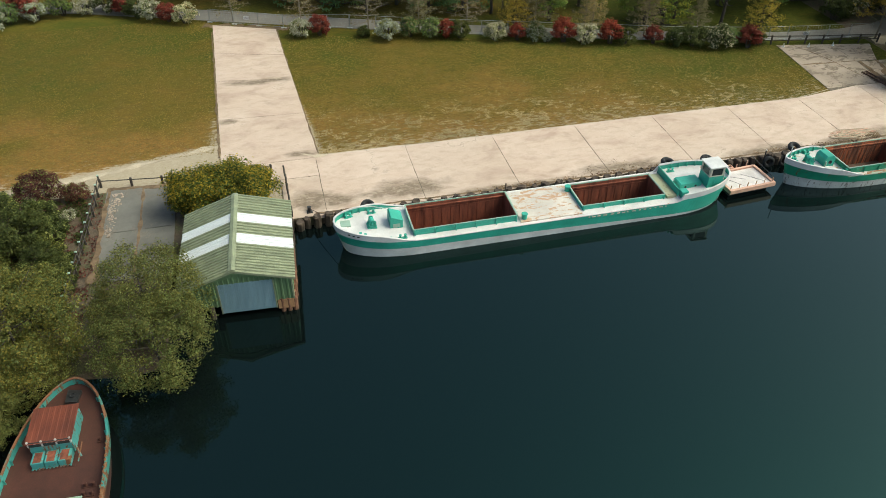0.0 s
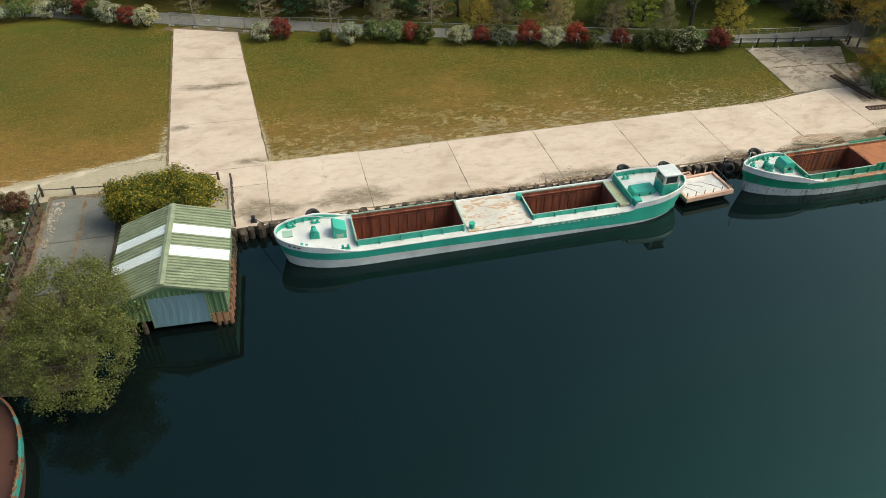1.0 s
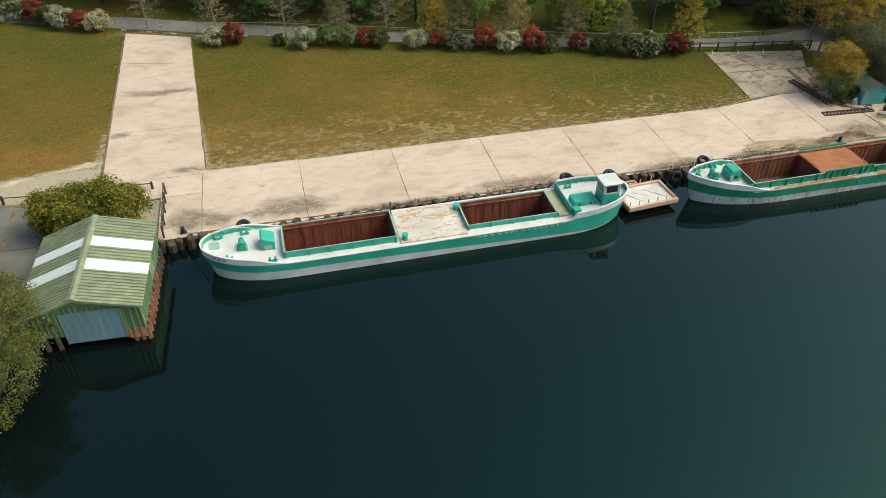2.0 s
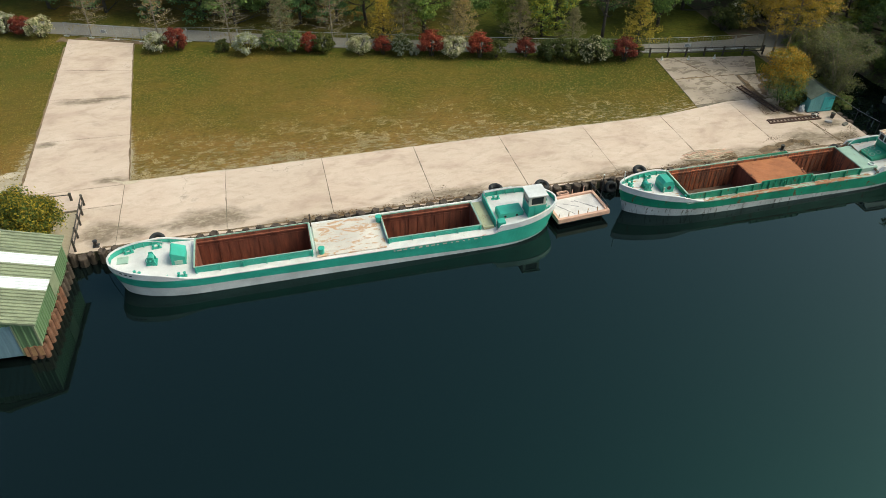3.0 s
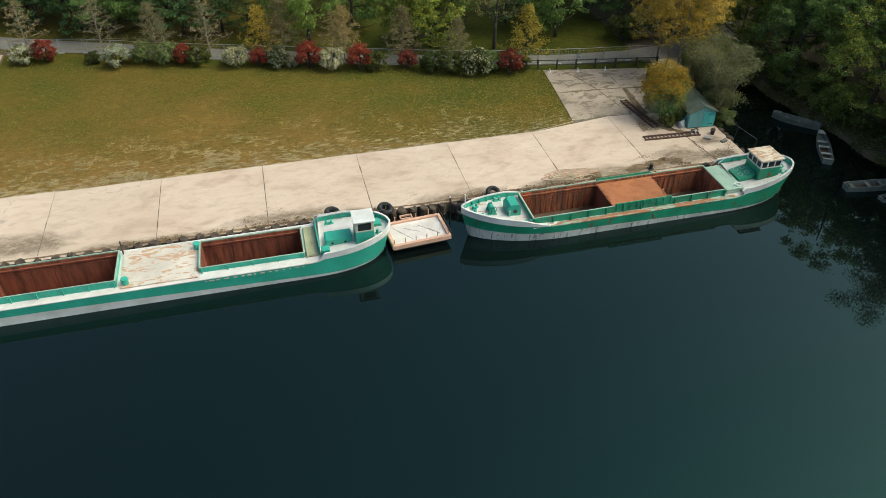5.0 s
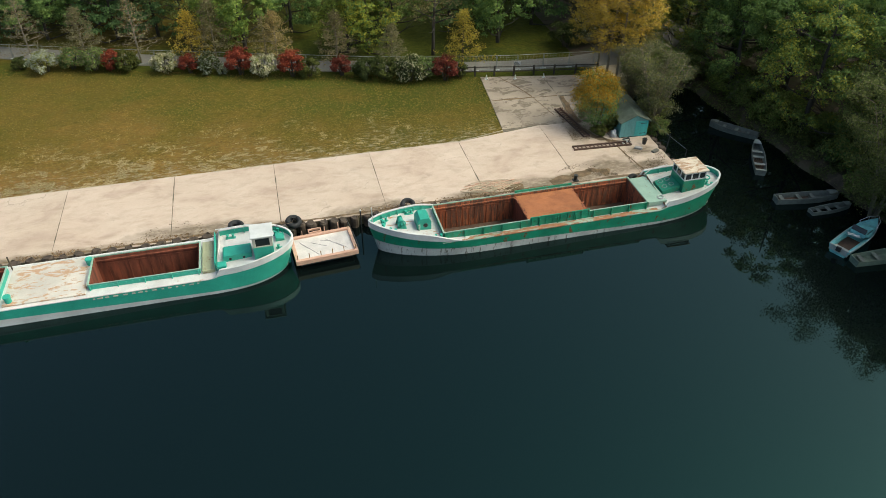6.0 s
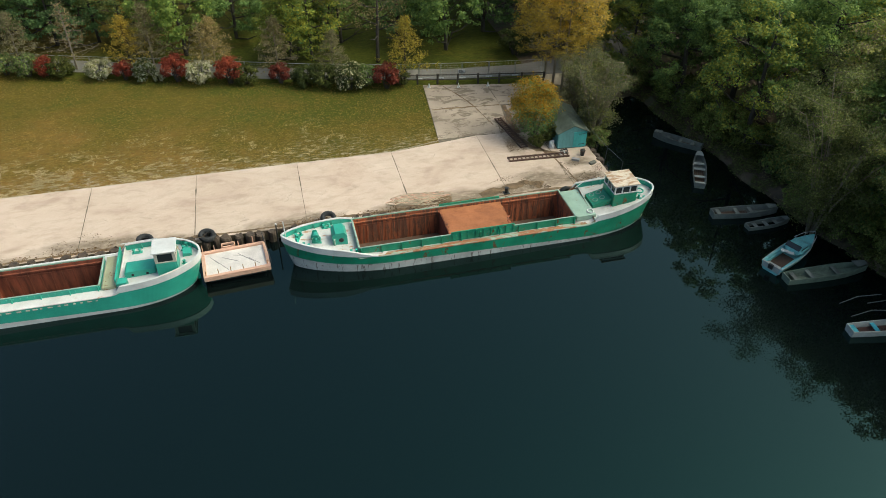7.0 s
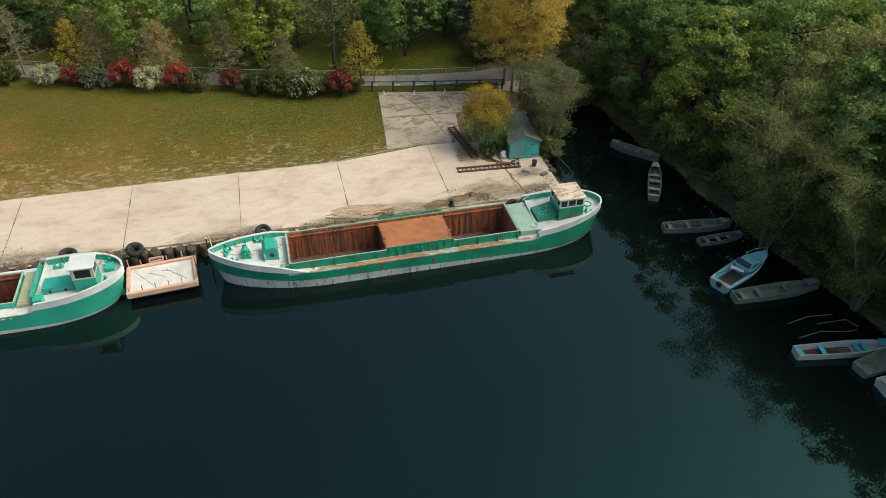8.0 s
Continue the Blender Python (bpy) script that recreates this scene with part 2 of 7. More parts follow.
_cr = ramp_of(_t, _v.outputs["Distance"], [(0.0, (1, 1, 1)), (0.006, (0, 0, 0))])
_cm = mix_of(_t, 1.0, _cr, ramp_of(_t, _big, [(0.57, (0, 0, 0)), (0.62, (0.6, 0.6, 0.6))]), 'MULTIPLY')
_c = mix_of(_t, _cm, _c, (0.16, 0.13, 0.10))
_l(_c, _p.inputs["Base Color"])
_p.inputs["Roughness"].default_value = 0.85
bump_of(_t, _p, _fin, 0.2, 0.01)
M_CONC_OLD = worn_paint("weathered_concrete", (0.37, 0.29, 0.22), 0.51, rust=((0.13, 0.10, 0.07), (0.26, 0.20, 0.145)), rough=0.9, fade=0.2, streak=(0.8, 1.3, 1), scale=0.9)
M_CONC_GREY = worn_paint("grey_concrete", (0.15, 0.14, 0.118), 0.55, rust=((0.09, 0.075, 0.058), (0.24, 0.215, 0.175)), rough=0.9, fade=0.35, streak=(1, 1, 1), scale=0.8)
M_ASPHALT = plain("road_surface", (0.205, 0.185, 0.16), 0.9, 0, 0.15, 0.5, 0.3, 30, True)
M_JOINT = plain("joint_dirt", (0.15, 0.12, 0.085), 0.95, 0, 0.4, 2, 0.3, 30, True)

# water
M_WATER, _t, _p, _l = nodes_of("dark_water")
_p.inputs["Base Color"].default_value = (0.0030, 0.0050, 0.0050, 1)
_p.inputs["Roughness"].default_value, _p.inputs["IOR"].default_value = 0.012, 1.48
_p.inputs["Specular Tint"].default_value = (0.29, 0.96, 0.85, 1)
bump_of(_t, _p, noise_of(_t, 1.1, 3, 0.5, (1, 1.6, 1), True), 0.02, 0.02)

# meadow ground
M_LAWN, _t, _p, _l = nodes_of("meadow")
_g = _t.nodes.new("ShaderNodeNewGeometry")
_xyz = _t.nodes.new("ShaderNodeSeparateXYZ")
_l(_g.outputs["Position"], _xyz.inputs[0])
def _range(v, a, b, c, d):
    m = _t.nodes.new("ShaderNodeMapRange")
    _l(v, m.inputs[0])
    for k, x in ((1, a), (2, b), (3, c), (4, d)):
        m.inputs[k].default_value = x
    return m.outputs[0]


def _math(op, a, b, c=None):
    m = _t.nodes.new("ShaderNodeMath")
    m.operation = op
    for sock, v in zip(m.inputs, (a, b, c)):
        if v is None:
            continue
        if isinstance(v, (int, float)):
            sock.default_value = v
        else:
            _l(v, sock)
    return m.outputs[0]


_big = _range(noise_of(_t, 0.11, 9, 0.72, (1, 1.5, 1), True, 0.3), 0.0, 1.0, 0.12, 0.88)
_mid = noise_of(_t, 1.7, 7, 0.75, (0.7, 1.3, 1), True)
_fin = noise_of(_t, 6, 5, 0.8, (0.7, 1.3, 1), True)
# the grass is drier towards the quay, greener by the hedge and the far corner
_dry = _math('ADD', _big, _math('ADD', _range(_xyz.outputs["Y"], 1.0, 19.0, 0.09, -0.13), _math('ADD', _range(_xyz.outputs["X"], 22.0, 48.0, 0.0, -0.18), _range(_math('MULTIPLY_ADD', _xyz.outputs["X"], 0.3, _xyz.outputs["Y"]), 30.0, 34.0, 0.0, 0.05))))
_c = ramp_of(_t, _dry, [(0.30, (0.070, 0.079, 0.013)), (0.45, (0.130, 0.098, 0.020)), (0.58, (0.220, 0.13, 0.038)), (0.75, (0.20, 0.105, 0.036))])
_c = mix_of(_t, 1.0, _c, ramp_of(_t, _mid, [(0.3, (0.68, 0.72, 0.66)), (0.7, (1.28, 1.2, 1.1))]), 'MULTIPLY')
_c = mix_of(_t, 1.0, _c, ramp_of(_t, _fin, [(0.3, (0.5,) * 3), (0.7, (1.4,) * 3)]), 'MULTIPLY')
# bare sandy ground towards the quay
_y = _t.nodes.new("ShaderNodeMapRange")
_l(_xyz.outputs["Y"], _y.inputs[0])
for _k, _v in ((1, 0.0), (2, 12.0), (3, 0.22), (4, -0.10)):
    _y.inputs[_k].default_value = _v
_s = _t.nodes.new("ShaderNodeMath")
_s.operation = 'ADD'
_l(_y.outputs[0], _s.inputs[0])
_l(noise_of(_t, 2.4, 10, 0.8, (0.5, 1.6, 1), True), _s.inputs[1])
_X, _Y = _xyz.outputs["X"], _xyz.outputs["Y"]
# worn edges of the driveway
_e1 = _math('ABSOLUTE', _math('ADD', _math('MULTIPLY_ADD', _Y, 0.022, 5.5), _X), 0)
_e2 = _math('ABSOLUTE', _math('SUBTRACT', _X, _math('MULTIPLY_ADD', _Y, -0.058, 2.85)), 0)
_edge = _math('MULTIPLY', _math('MAXIMUM', _range(_e1, 0.0, 1.1, 0.22, 0.0), _range(_e2, 0.0, 0.6, 0.22, 0.0)), _range(_Y, 27.0, 31.0, 1.0, 0.0))
# sandy track that leaves the driveway to the left
_d = _math('SUBTRACT', _Y, _math('MULTIPLY_ADD', _X, 0.22, 4.6))
_track = _math('MULTIPLY', _range(_d, -0.9, 1.1, 0.55, -0.1), _range(_X, 2.6, 2.9, 1.0, 0.0))
_s2 = _math('ADD', _s.outputs[0], _math('MAXIMUM', _edge, _track))
_f = ramp_of(_t, _s2, [(0.70, (0, 0, 0)), (0.80, (1, 1, 1))])
_c = mix_of(_t, _f, _c, ramp_of(_t, _fin, [(0.3, (0.30, 0.24, 0.16)), (0.7, (0.44, 0.37, 0.27))]))
_l(_c, _p.inputs["Base Color"])
_p.inputs["Roughness"].default_value = 0.95
_p.inputs["Specular IOR Level"].default_value = 0.1
bump_of(_t, _p, _fin, 0.5, 0.05)
M_SOIL, _t, _p, _l = nodes_of("woodland_floor")
_fin = noise_of(_t, 9, 5, 0.7, (1, 1, 1), True)
_c = ramp_of(_t, noise_of(_t, 0.7, 7, 0.7, (1, 1, 1), True, 0.4), [(0.32, (0.055, 0.042, 0.028)), (0.48, (0.12, 0.085, 0.055)), (0.58, (0.085, 0.085, 0.038)), (0.72, (0.12, 0.115, 0.05))])
_l(mix_of(_t, 1.0, _c, ramp_of(_t, _fin, [(0.3, (0.6,) * 3), (0.7, (1.3,) * 3)]), 'MULTIPLY'), _p.inputs["Base Color"])
_p.inputs["Roughness"].default_value = 0.95
bump_of(_t, _p, _fin, 0.5, 0.05)
M_SAND = plain("sandy_ground", (0.44, 0.36, 0.26), 0.95, 0, 0.3, 0.6, 0.3, 12, True)
M_DIRT = plain("brown_dirt", (0.165, 0.108, 0.06), 0.95, 0, 0.45, 1.4, 0.3, 12, True)

# ---- building helpers ----
def thing(name, label, category, group="", at=None, kind=""):
    ob = new(name)
    ob.empty_display_size = 0.3
    if at is not None:
        ob.matrix_basis = at
    return tagged(ob, label, category, group, kind)


def part(name, bm, material, parent, label="", smooth=False):
    """Links a bmesh as one mesh object under a thing or a part."""
    me = bpy.data.meshes.new(name)
    bmesh.ops.recalc_face_normals(bm, faces=bm.faces)
    bm.to_mesh(me)
    bm.free()
    for m in (material if isinstance(material, (list, tuple)) else (material,)):
        me.materials.append(m)
    if smooth:
        me.polygons.foreach_set("use_smooth", [True] * len(me.polygons))
    ob = new(name, me)
    ob.parent = parent
    if label:
        ob["label"] = label
    return ob


def shared(name, mesh, parent, m):
    ob = new(name, mesh)
    ob.parent = parent
    ob.matrix_basis = m
    return ob


def raw_mesh(name, verts, faces, material):
    me = bpy.data.meshes.new(name)
    me.from_pydata(verts, [], faces)
    me.materials.append(material)
    return me


def box(x0, x1, y0, y1, z0, z1, bevel=0.0, bm=None):
    own = bmesh.new()
    bmesh.ops.create_cube(own, size=1, matrix=Matrix.LocRotScale(((x0 + x1) / 2, (y0 + y1) / 2, (z0 + z1) / 2), None, (abs(x1 - x0), abs(y1 - y0), abs(z1 - z0))))
    if bevel:
        bmesh.ops.bevel(own, geom=own.edges[:], offset=bevel, segments=2, affect='EDGES', profile=0.6)
    return merged(own, bm)


def merged(own, bm):
    if bm is None:
        return own
    tmp = bpy.data.meshes.new("tmp")
    own.to_mesh(tmp)
    own.free()
    bm.from_mesh(tmp)
    bpy.data.meshes.remove(tmp)
    return bm


def moved(bm, m):
    bmesh.ops.transform(bm, matrix=m, verts=bm.verts)
    return bm


def tube(pts, r0, r1=None, n=8, bm=None):
    """A tapered round bar through the points, closed at its ends."""
    own = bm or bmesh.new()
    r1 = r0 if r1 is None else r1
    pts = [Vector(p) for p in pts]
    rings = []
    for i, p in enumerate(pts):
        d = (pts[min(i + 1, len(pts) - 1)] - pts[max(i - 1, 0)]).normalized()
        side = d.cross(Vector((0, 0, 1)) if abs(d.z) < 0.9 else Vector((1, 0, 0))).normalized()
        up = side.cross(d)
        r = r0 + (r1 - r0) * i / max(1, len(pts) - 1)
        rings.append([own.verts.new(p + side * r * math.cos(a) + up * r * math.sin(a)) for a in (2 * math.pi * k / n for k in range(n))])
    for a, b in zip(rings, rings[1:]):
        for k in range(n):
            own.faces.new((a[k], a[(k + 1) % n], b[(k + 1) % n], b[k]))
    own.faces.new(rings[0])
    own.faces.new(rings[-1])
    return own


def prism(outline, y0, y1, bm=None):
    """An x-z outline drawn out from y0 to y1."""
    own = bm or bmesh.new()
    a = [own.verts.new((x, y0, z)) for x, z in outline]
    b = [own.verts.new((x, y1, z)) for x, z in outline]
    own.faces.new(a)
    own.faces.new(b[::-1])
    for k in range(len(a)):
        own.faces.new((a[k], b[k], b[(k + 1) % len(a)], a[(k + 1) % len(a)]))
    return own


def slab_poly(points, z0, z1, bm=None):
    """A flat plate over an x-y outline."""
    own = bm or bmesh.new()
    a = [own.verts.new((x, y, z0)) for x, y in points]
    b = [own.verts.new((x, y, z1)) for x, y in points]
    own.faces.new(a[::-1])
    own.faces.new(b)
    for k in range(len(a)):
        own.faces.new((a[k], a[(k + 1) % len(a)], b[(k + 1) % len(a)], b[k]))
    return own


def ring(radius, r, n=20, k=8):
    own = bmesh.new()
    vs = [[own.verts.new(((radius + r * math.cos(b)) * math.cos(a), (radius + r * math.cos(b)) * math.sin(a), 1.25 * r * math.sin(b))) for b in (2 * math.pi * j / k for j in range(k))] for a in (2 * math.pi * i / n for i in range(n))]
    for i in range(n):
        for j in range(k):
            own.faces.new((vs[i][j], vs[(i + 1) % n][j], vs[(i + 1) % n][(j + 1) % k], vs[i][(j + 1) % k]))
    return own


def corrugated(length, width, pitch=0.29, depth=0.075):
    """A trapezoid-ribbed sheet: ribs run along y, repeated along x."""
    bm = bmesh.new()
    n = max(1, int(round(length / pitch)))
    prof = []
    for i in range(n):
        x = i * length / n
        w = length / n
        prof += [(x, 0), (x + w * 0.5, 0), (x + w * 0.56, depth), (x + w * 0.94, depth)]
    prof.append((length, 0))
    rows = [[bm.verts.new((x, y, z + dz)) for x, z in prof] for y, dz in ((0, 0), (width, 0), (width, -0.02))]
    for r, q in zip(rows, rows[1:]):
        for k in range(len(prof) - 1):
            bm.faces.new((r[k], r[k + 1], q[k + 1], q[k]))
    return bm


# ---- ground, water ----
QUAY_Z, QUAY_Y, QUAY_END = 0.8, -8.3, 63.0


def smooth(a, b, v):
    v = min(1.0, max(0.0, (v - a) / (b - a)))
    return v * v * (3 - 2 * v)


def bank_x(y):
    """The wooded bank on the far side of the creek."""
    if y > -10:
        return 71.8 + 1.6 * smooth(6, -8, y)
    return 73.4 + 0.22 * (-10 - y) + 0.006 * max(0, -22 - y) ** 2


def ground_z(x, y):
    if -0.6 < x < QUAY_END and y > QUAY_Y:
        return 0.745
    if y > -1.0 and x < QUAY_END:
        return 0.745
    wob = 0.7 * noise.noise(Vector((x * 0.25, y * 0.25, 0)))
    d = -9.0  # distance inland of the nearest shore
    if x <= -0.6:
        d = max(d, (y + 20.0 + wob) if x < -8.3 else -3, (y + 9.2) * 4)
    d = max(d, x - bank_x(y) + wob)
    if y > 0 and x >= QUAY_END:
        d = max(d, y - 6.5 + wob)
    d = max(d, (-75 - y) * 0.5)
    return -1.3 + 2.0 * smooth(-2.2, 0.9, d) + 0.25 * smooth(1, 12, x - bank_x(y)) * smooth(60, 70, x)


def lines(lo, hi, step, extra=()):
    inner = list(np.arange(lo, hi + 0.01, step))
    out = [lo - d for d in (2000, 900, 400, 180, 80, 40, 20, 8, 3)] + inner + [hi + d for d in (3, 8, 20, 40, 80, 180, 400, 900, 2000)]
    return sorted(set(round(float(v), 3) for v in out + list(extra)))


gx, gy = lines(-34, 96, 1.25, (-0.62, -0.58, QUAY_END - 0.02, QUAY_END + 0.02)), lines(-44, 50, 1.25, (QUAY_Y - 0.02, QUAY_Y + 0.02))
verts = [(x, y, ground_z(x, y)) for y in gy for x in gx]
faces = [(j * len(gx) + i, j * len(gx) + i + 1, (j + 1) * len(gx) + i + 1, (j + 1) * len(gx) + i) for j in range(len(gy) - 1) for i in range(len(gx) - 1)]
me = raw_mesh("ground", verts, faces, M_LAWN)
me.materials.append(M_SOIL)
me.materials.append(M_SAND)
for p in me.polygons:
    cx, cy, cz = p.center
    if cx > QUAY_END or (cx < -8 and cy < -1.5) or cz < 0.4 or cy < -60:
        p.material_index = 1
ground = tagged(new("ground", me), "grassy ground with bare sandy patches and muddy banks", "ground", kind="structure")

# the water sheet is left open inside the hulls
HOLDS = [(7.95, 15.55, -12.93, -9.83), (20.6, 27.2, -12.8, -9.96), (42.9, 57.7, -12.98, -9.62), (-15.0, -12.2, -36.0, -29.6)]
wx = sorted({-1500.0, 1500.0, *(v for q in HOLDS for v in q[:2])})
wy = sorted({-1500.0, 1500.0, *(v for q in HOLDS for v in q[2:])})
verts = [(x, y, 0.0) for y in wy for x in wx]
faces = []
for j in range(len(wy) - 1):
    for i in range(len(wx) - 1):
        mx, my = (wx[i] + wx[i + 1]) / 2, (wy[j] + wy[j + 1]) / 2
        if not any(q[0] < mx < q[1] and q[2] < my < q[3] for q in HOLDS):
            k = j * len(wx) + i
            faces.append((k, k + 1, k + 1 + len(wx), k + len(wx)))
me = raw_mesh("water", verts, faces, M_WATER)
water = tagged(new("water", me), "still dark green water of the basin", "water", kind="structure")

# ---- road behind the hedge ----
def ribbon(name, mids, widths, z, material, label, cat):
    bm = bmesh.new()
    rows = []
    for i, (m, w) in enumerate(zip(mids, widths)):
        a, b = Vector(mids[max(0, i - 1)]), Vector(mids[min(len(mids) - 1, i + 1)])
        d = (b - a).normalized()
        nrm = Vector((-d.y, d.x))
        m = Vector(m)
        rows.append([bm.verts.new((*(m + nrm * w * s), zz)) for s, zz in ((-0.5, z - 0.12), (-0.5, z), (0.5, z), (0.5, z - 0.12))])
    for r, s in zip(rows, rows[1:]):
        for k in range(3):
            bm.faces.new((r[k], r[k + 1], s[k + 1], s[k]))
    me = bpy.data.meshes.new(name)
    bmesh.ops.recalc_face_normals(bm, faces=bm.faces)
    bm.to_mesh(me)
    bm.free()
    me.materials.append(material)
    return tagged(new(name, me), label, cat, kind="structure")


ribbon("road", [(-40, 43), (-20, 38.4), (-6.5, 33.2), (5.6, 28.5), (20, 23.1), (38, 17.2), (50, 14.0), (56, 12.9), (62, 12.3), (67, 12.3), (71, 13.6), (75, 16.5), (80, 22), (86, 32)], [3.2, 3.2, 3.0, 2.8, 2.5, 2.4, 2.2, 2.2, 2.4, 3.4, 4.2, 3.4, 3, 3], 0.78, M_ASPHALT, "narrow pale grey asphalt lane behind the hedge", "road")
ribbon("footway", [(63.5, 10.0), (66, 9.4), (69, 9.6), (73, 11.5)], [1.6, 3.0, 3.2, 2.4], 0.765, M_SAND, "bare trodden verge where the lane bends", "verge")

# ---- quay pavement: each bay a slab ----
pavement = thing("pavement", "wide concrete quay of pale stained slabs with dirty joints", "quay", kind="structure")


def paving(points, z=QUAY_Z, mat=None, gap=0.022, thick=0.28):
    c = Vector((sum(p[0] for p in points) / len(points), sum(p[1] for p in points) / len(points)))
    bm = bmesh.new()
    pts = []
    for i, q in enumerate(points):  # set the edge in by half the joint
        a, b, d = Vector(points[i - 1]), Vector(q), Vector(points[(i + 1) % len(points)])
        n1, n2 = (b - a).normalized(), (d - b).normalized()
        off = (Vector((-n1.y, n1.x)) + Vector((-n2.y, n2.x)))
        pts.append(b + off * gap * 0.5 / max(0.3, 1 + n1.dot(n2)) * 1.0)
    # break long edges so that they wander a little
    fine = []
    for i, a in enumerate(pts):
        b = pts[(i + 1) % len(pts)]
        n = max(1, int((b - a).length / 0.7))
        for k in range(n):
            v = a.lerp(b, k / n)
            if k:
                v = v + (c - v).normalized() * 0.085 * abs(noise.noise(Vector((v.x * 2.1, v.y * 2.1, 3))))
            fine.append(v)
    slab_poly([(v.x, v.y) for v in fine], z - thick, z, bm)
    return part("slab", bm, mat or M_CONC, pavement)


part("joint_bed", slab_poly([(-0.6, QUAY_Y + 0.02), (QUAY_END - 0.05, QUAY_Y + 0.02), (QUAY_END - 0.05, -1), (58, 0.2), (58.4, 5.6), (60.6, 5.6), (62.5, 9.2), (52.5, 11.0), (51.4, 0.0), (2.6, 0.0), (1.05, 27), (-5.5, 29.4), (-5.0, 4.2), (-5.0, -3), (-0.55, -3)], 0.6, QUAY_Z - 0.018), M_JOINT, pavement, "dark dirt in the joints")
JX = [2.45, 9.95, 17.53, 25.1, 32.5, 40.0, 47.4, 54.7, 59.8, QUAY_END]
for a, b in zip(JX, JX[1:]):
    top = {2.45: 0.15, 9.95: 0.0, 47.4: 0.9}.get(a, 0.05)
    if a < 54:
        paving([(a, QUAY_Y), (b, QUAY_Y), (b, top if a != 47.4 else 1.0), (a, top if a != 47.4 else -0.05)])
    else:
        paving([(a, QUAY_Y), (b, QUAY_Y), (b, 0.7 if a < 56 else -2.9), (a, 1.0 if a < 56 else 0.7)], z=QUAY_Z - (0 if a < 56 else 0.006))
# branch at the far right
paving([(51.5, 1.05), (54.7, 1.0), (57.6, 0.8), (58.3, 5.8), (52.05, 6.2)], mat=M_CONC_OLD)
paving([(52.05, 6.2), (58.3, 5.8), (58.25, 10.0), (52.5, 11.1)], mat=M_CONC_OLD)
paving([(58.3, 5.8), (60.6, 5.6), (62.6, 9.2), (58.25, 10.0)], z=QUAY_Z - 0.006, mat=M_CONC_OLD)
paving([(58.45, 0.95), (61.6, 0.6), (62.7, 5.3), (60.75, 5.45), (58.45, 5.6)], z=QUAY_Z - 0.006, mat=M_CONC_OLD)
# driveway on the left
DY = [-0.2, 7.6, 14.6, 20.4, 27.3]
for a, b in zip(DY, DY[1:]):
    xl = lambda y: -5.15 - 0.022 * (y - 4)
    xr = lambda y: 2.62 - 0.058 * (y - 2)
    skew = lambda y: 0.12 * max(0, y - 5) 
    paving([(xl(a), a + skew(a)), (xr(a), a), (xr(b), b), (xl(b), b + skew(b))], gap=0.035)
paving([(-5.1, -2.9), (2.45, -2.9), (2.45, -0.2), (-5.1, -0.2)])
paving([(-0.55, QUAY_Y), (2.45, QUAY_Y), (2.45, -2.9), (-0.55, -2.9)])
# old grey yard behind the boathouse
for x0, x1, y0, y1 in ((-13.6, -10.9, -7.0, -1.4), (-10.9, -8.4, -7.0, -1.7), (-13.5, -10.9, -12.5, -7.0), (-10.9, -8.4, -12.5, -7.0)):
    paving([(x0, y0), (x1, y0), (x1, y1), (x0, y1)], z=QUAY_Z - 0.02, mat=M_CONC_GREY)

# broken pale plaster strewn along the yard's fence
rp = np.random.default_rng(83)
bm = bmesh.new()
for i in range(110):
    q = rp.random() ** 1.2
    x, y = -13.2 + 0.9 * rp.random() * (1 - 0.55 * q), -2.0 - 5.6 * q
    w, d, h = rp.uniform(0.06, 0.2), rp.uniform(0.05, 0.15), rp.uniform(0.015, 0.05)
    piece = bmesh.ops.create_cube(bm, size=1.0, matrix=pose(x, y, QUAY_Z - 0.012 + h / 2, rp.uniform(-8, 8), rp.uniform(-8, 8), rp.uniform(0, 180)) @ Matrix.Diagonal((w, d, h, 1)))
    for v in piece["verts"]:
        v.co += Vector(rp.uniform(-1, 1, 3) * (0.03, 0.03, 0.006))
tagged(part("plaster_rubble", bm, M_CONC_OLD, None), "broken pale plaster pieces strewn on the yard", "rubble", kind="stuff")

# ---- quay wall of timber piles ----
quay_wall = thing("quay_wall", "row of old timber piles facing the concrete quay", "quay wall", kind="structure")
pile_meshes = []
for k in range(5):
    bm = bmesh.new()
    n, r = 9, 0.27 + 0.03 * k
    rings = []
    for j, z in enumerate((-1.2, 0.2, 0.75, 0.86)):
        rr = r * (1 if j < 3 else 0.8)
        rings.append([bm.verts.new((rr * math.cos(2 * math.pi * i / n) * (1 + 0.12 * random.uniform(-1, 1)), rr * 0.9 * math.sin(2 * math.pi * i / n), z + 0.08 * random.uniform(-1, 1) * (j > 1))) for i in range(n)])
    for a, b in zip(rings, rings[1:]):
        for i in range(n):
            bm.faces.new((a[i], a[(i + 1) % n], b[(i + 1) % n], b[i]))
    bm.faces.new(rings[-1])
    me = bpy.data.meshes.new("pile")
    bm.to_mesh(me)
    bm.free()
    me.materials.append(M_PILE)
    pile_meshes.append(me)
x = -0.3
while x < QUAY_END:
    shared("pile", random.choice(pile_meshes), quay_wall, pose(x, QUAY_Y - 0.2 + random.uniform(-0.08, 0.08), random.uniform(0.16, 0.28) if 9 < x < 31 else random.uniform(-0.10, 0.14), random.uniform(-4, 4), random.uniform(-4, 4), random.uniform(0, 360)))
    x += random.uniform(0.96, 1.12) if 9 < x < 31 else random.uniform(0.55, 0.95)
y = QUAY_Y
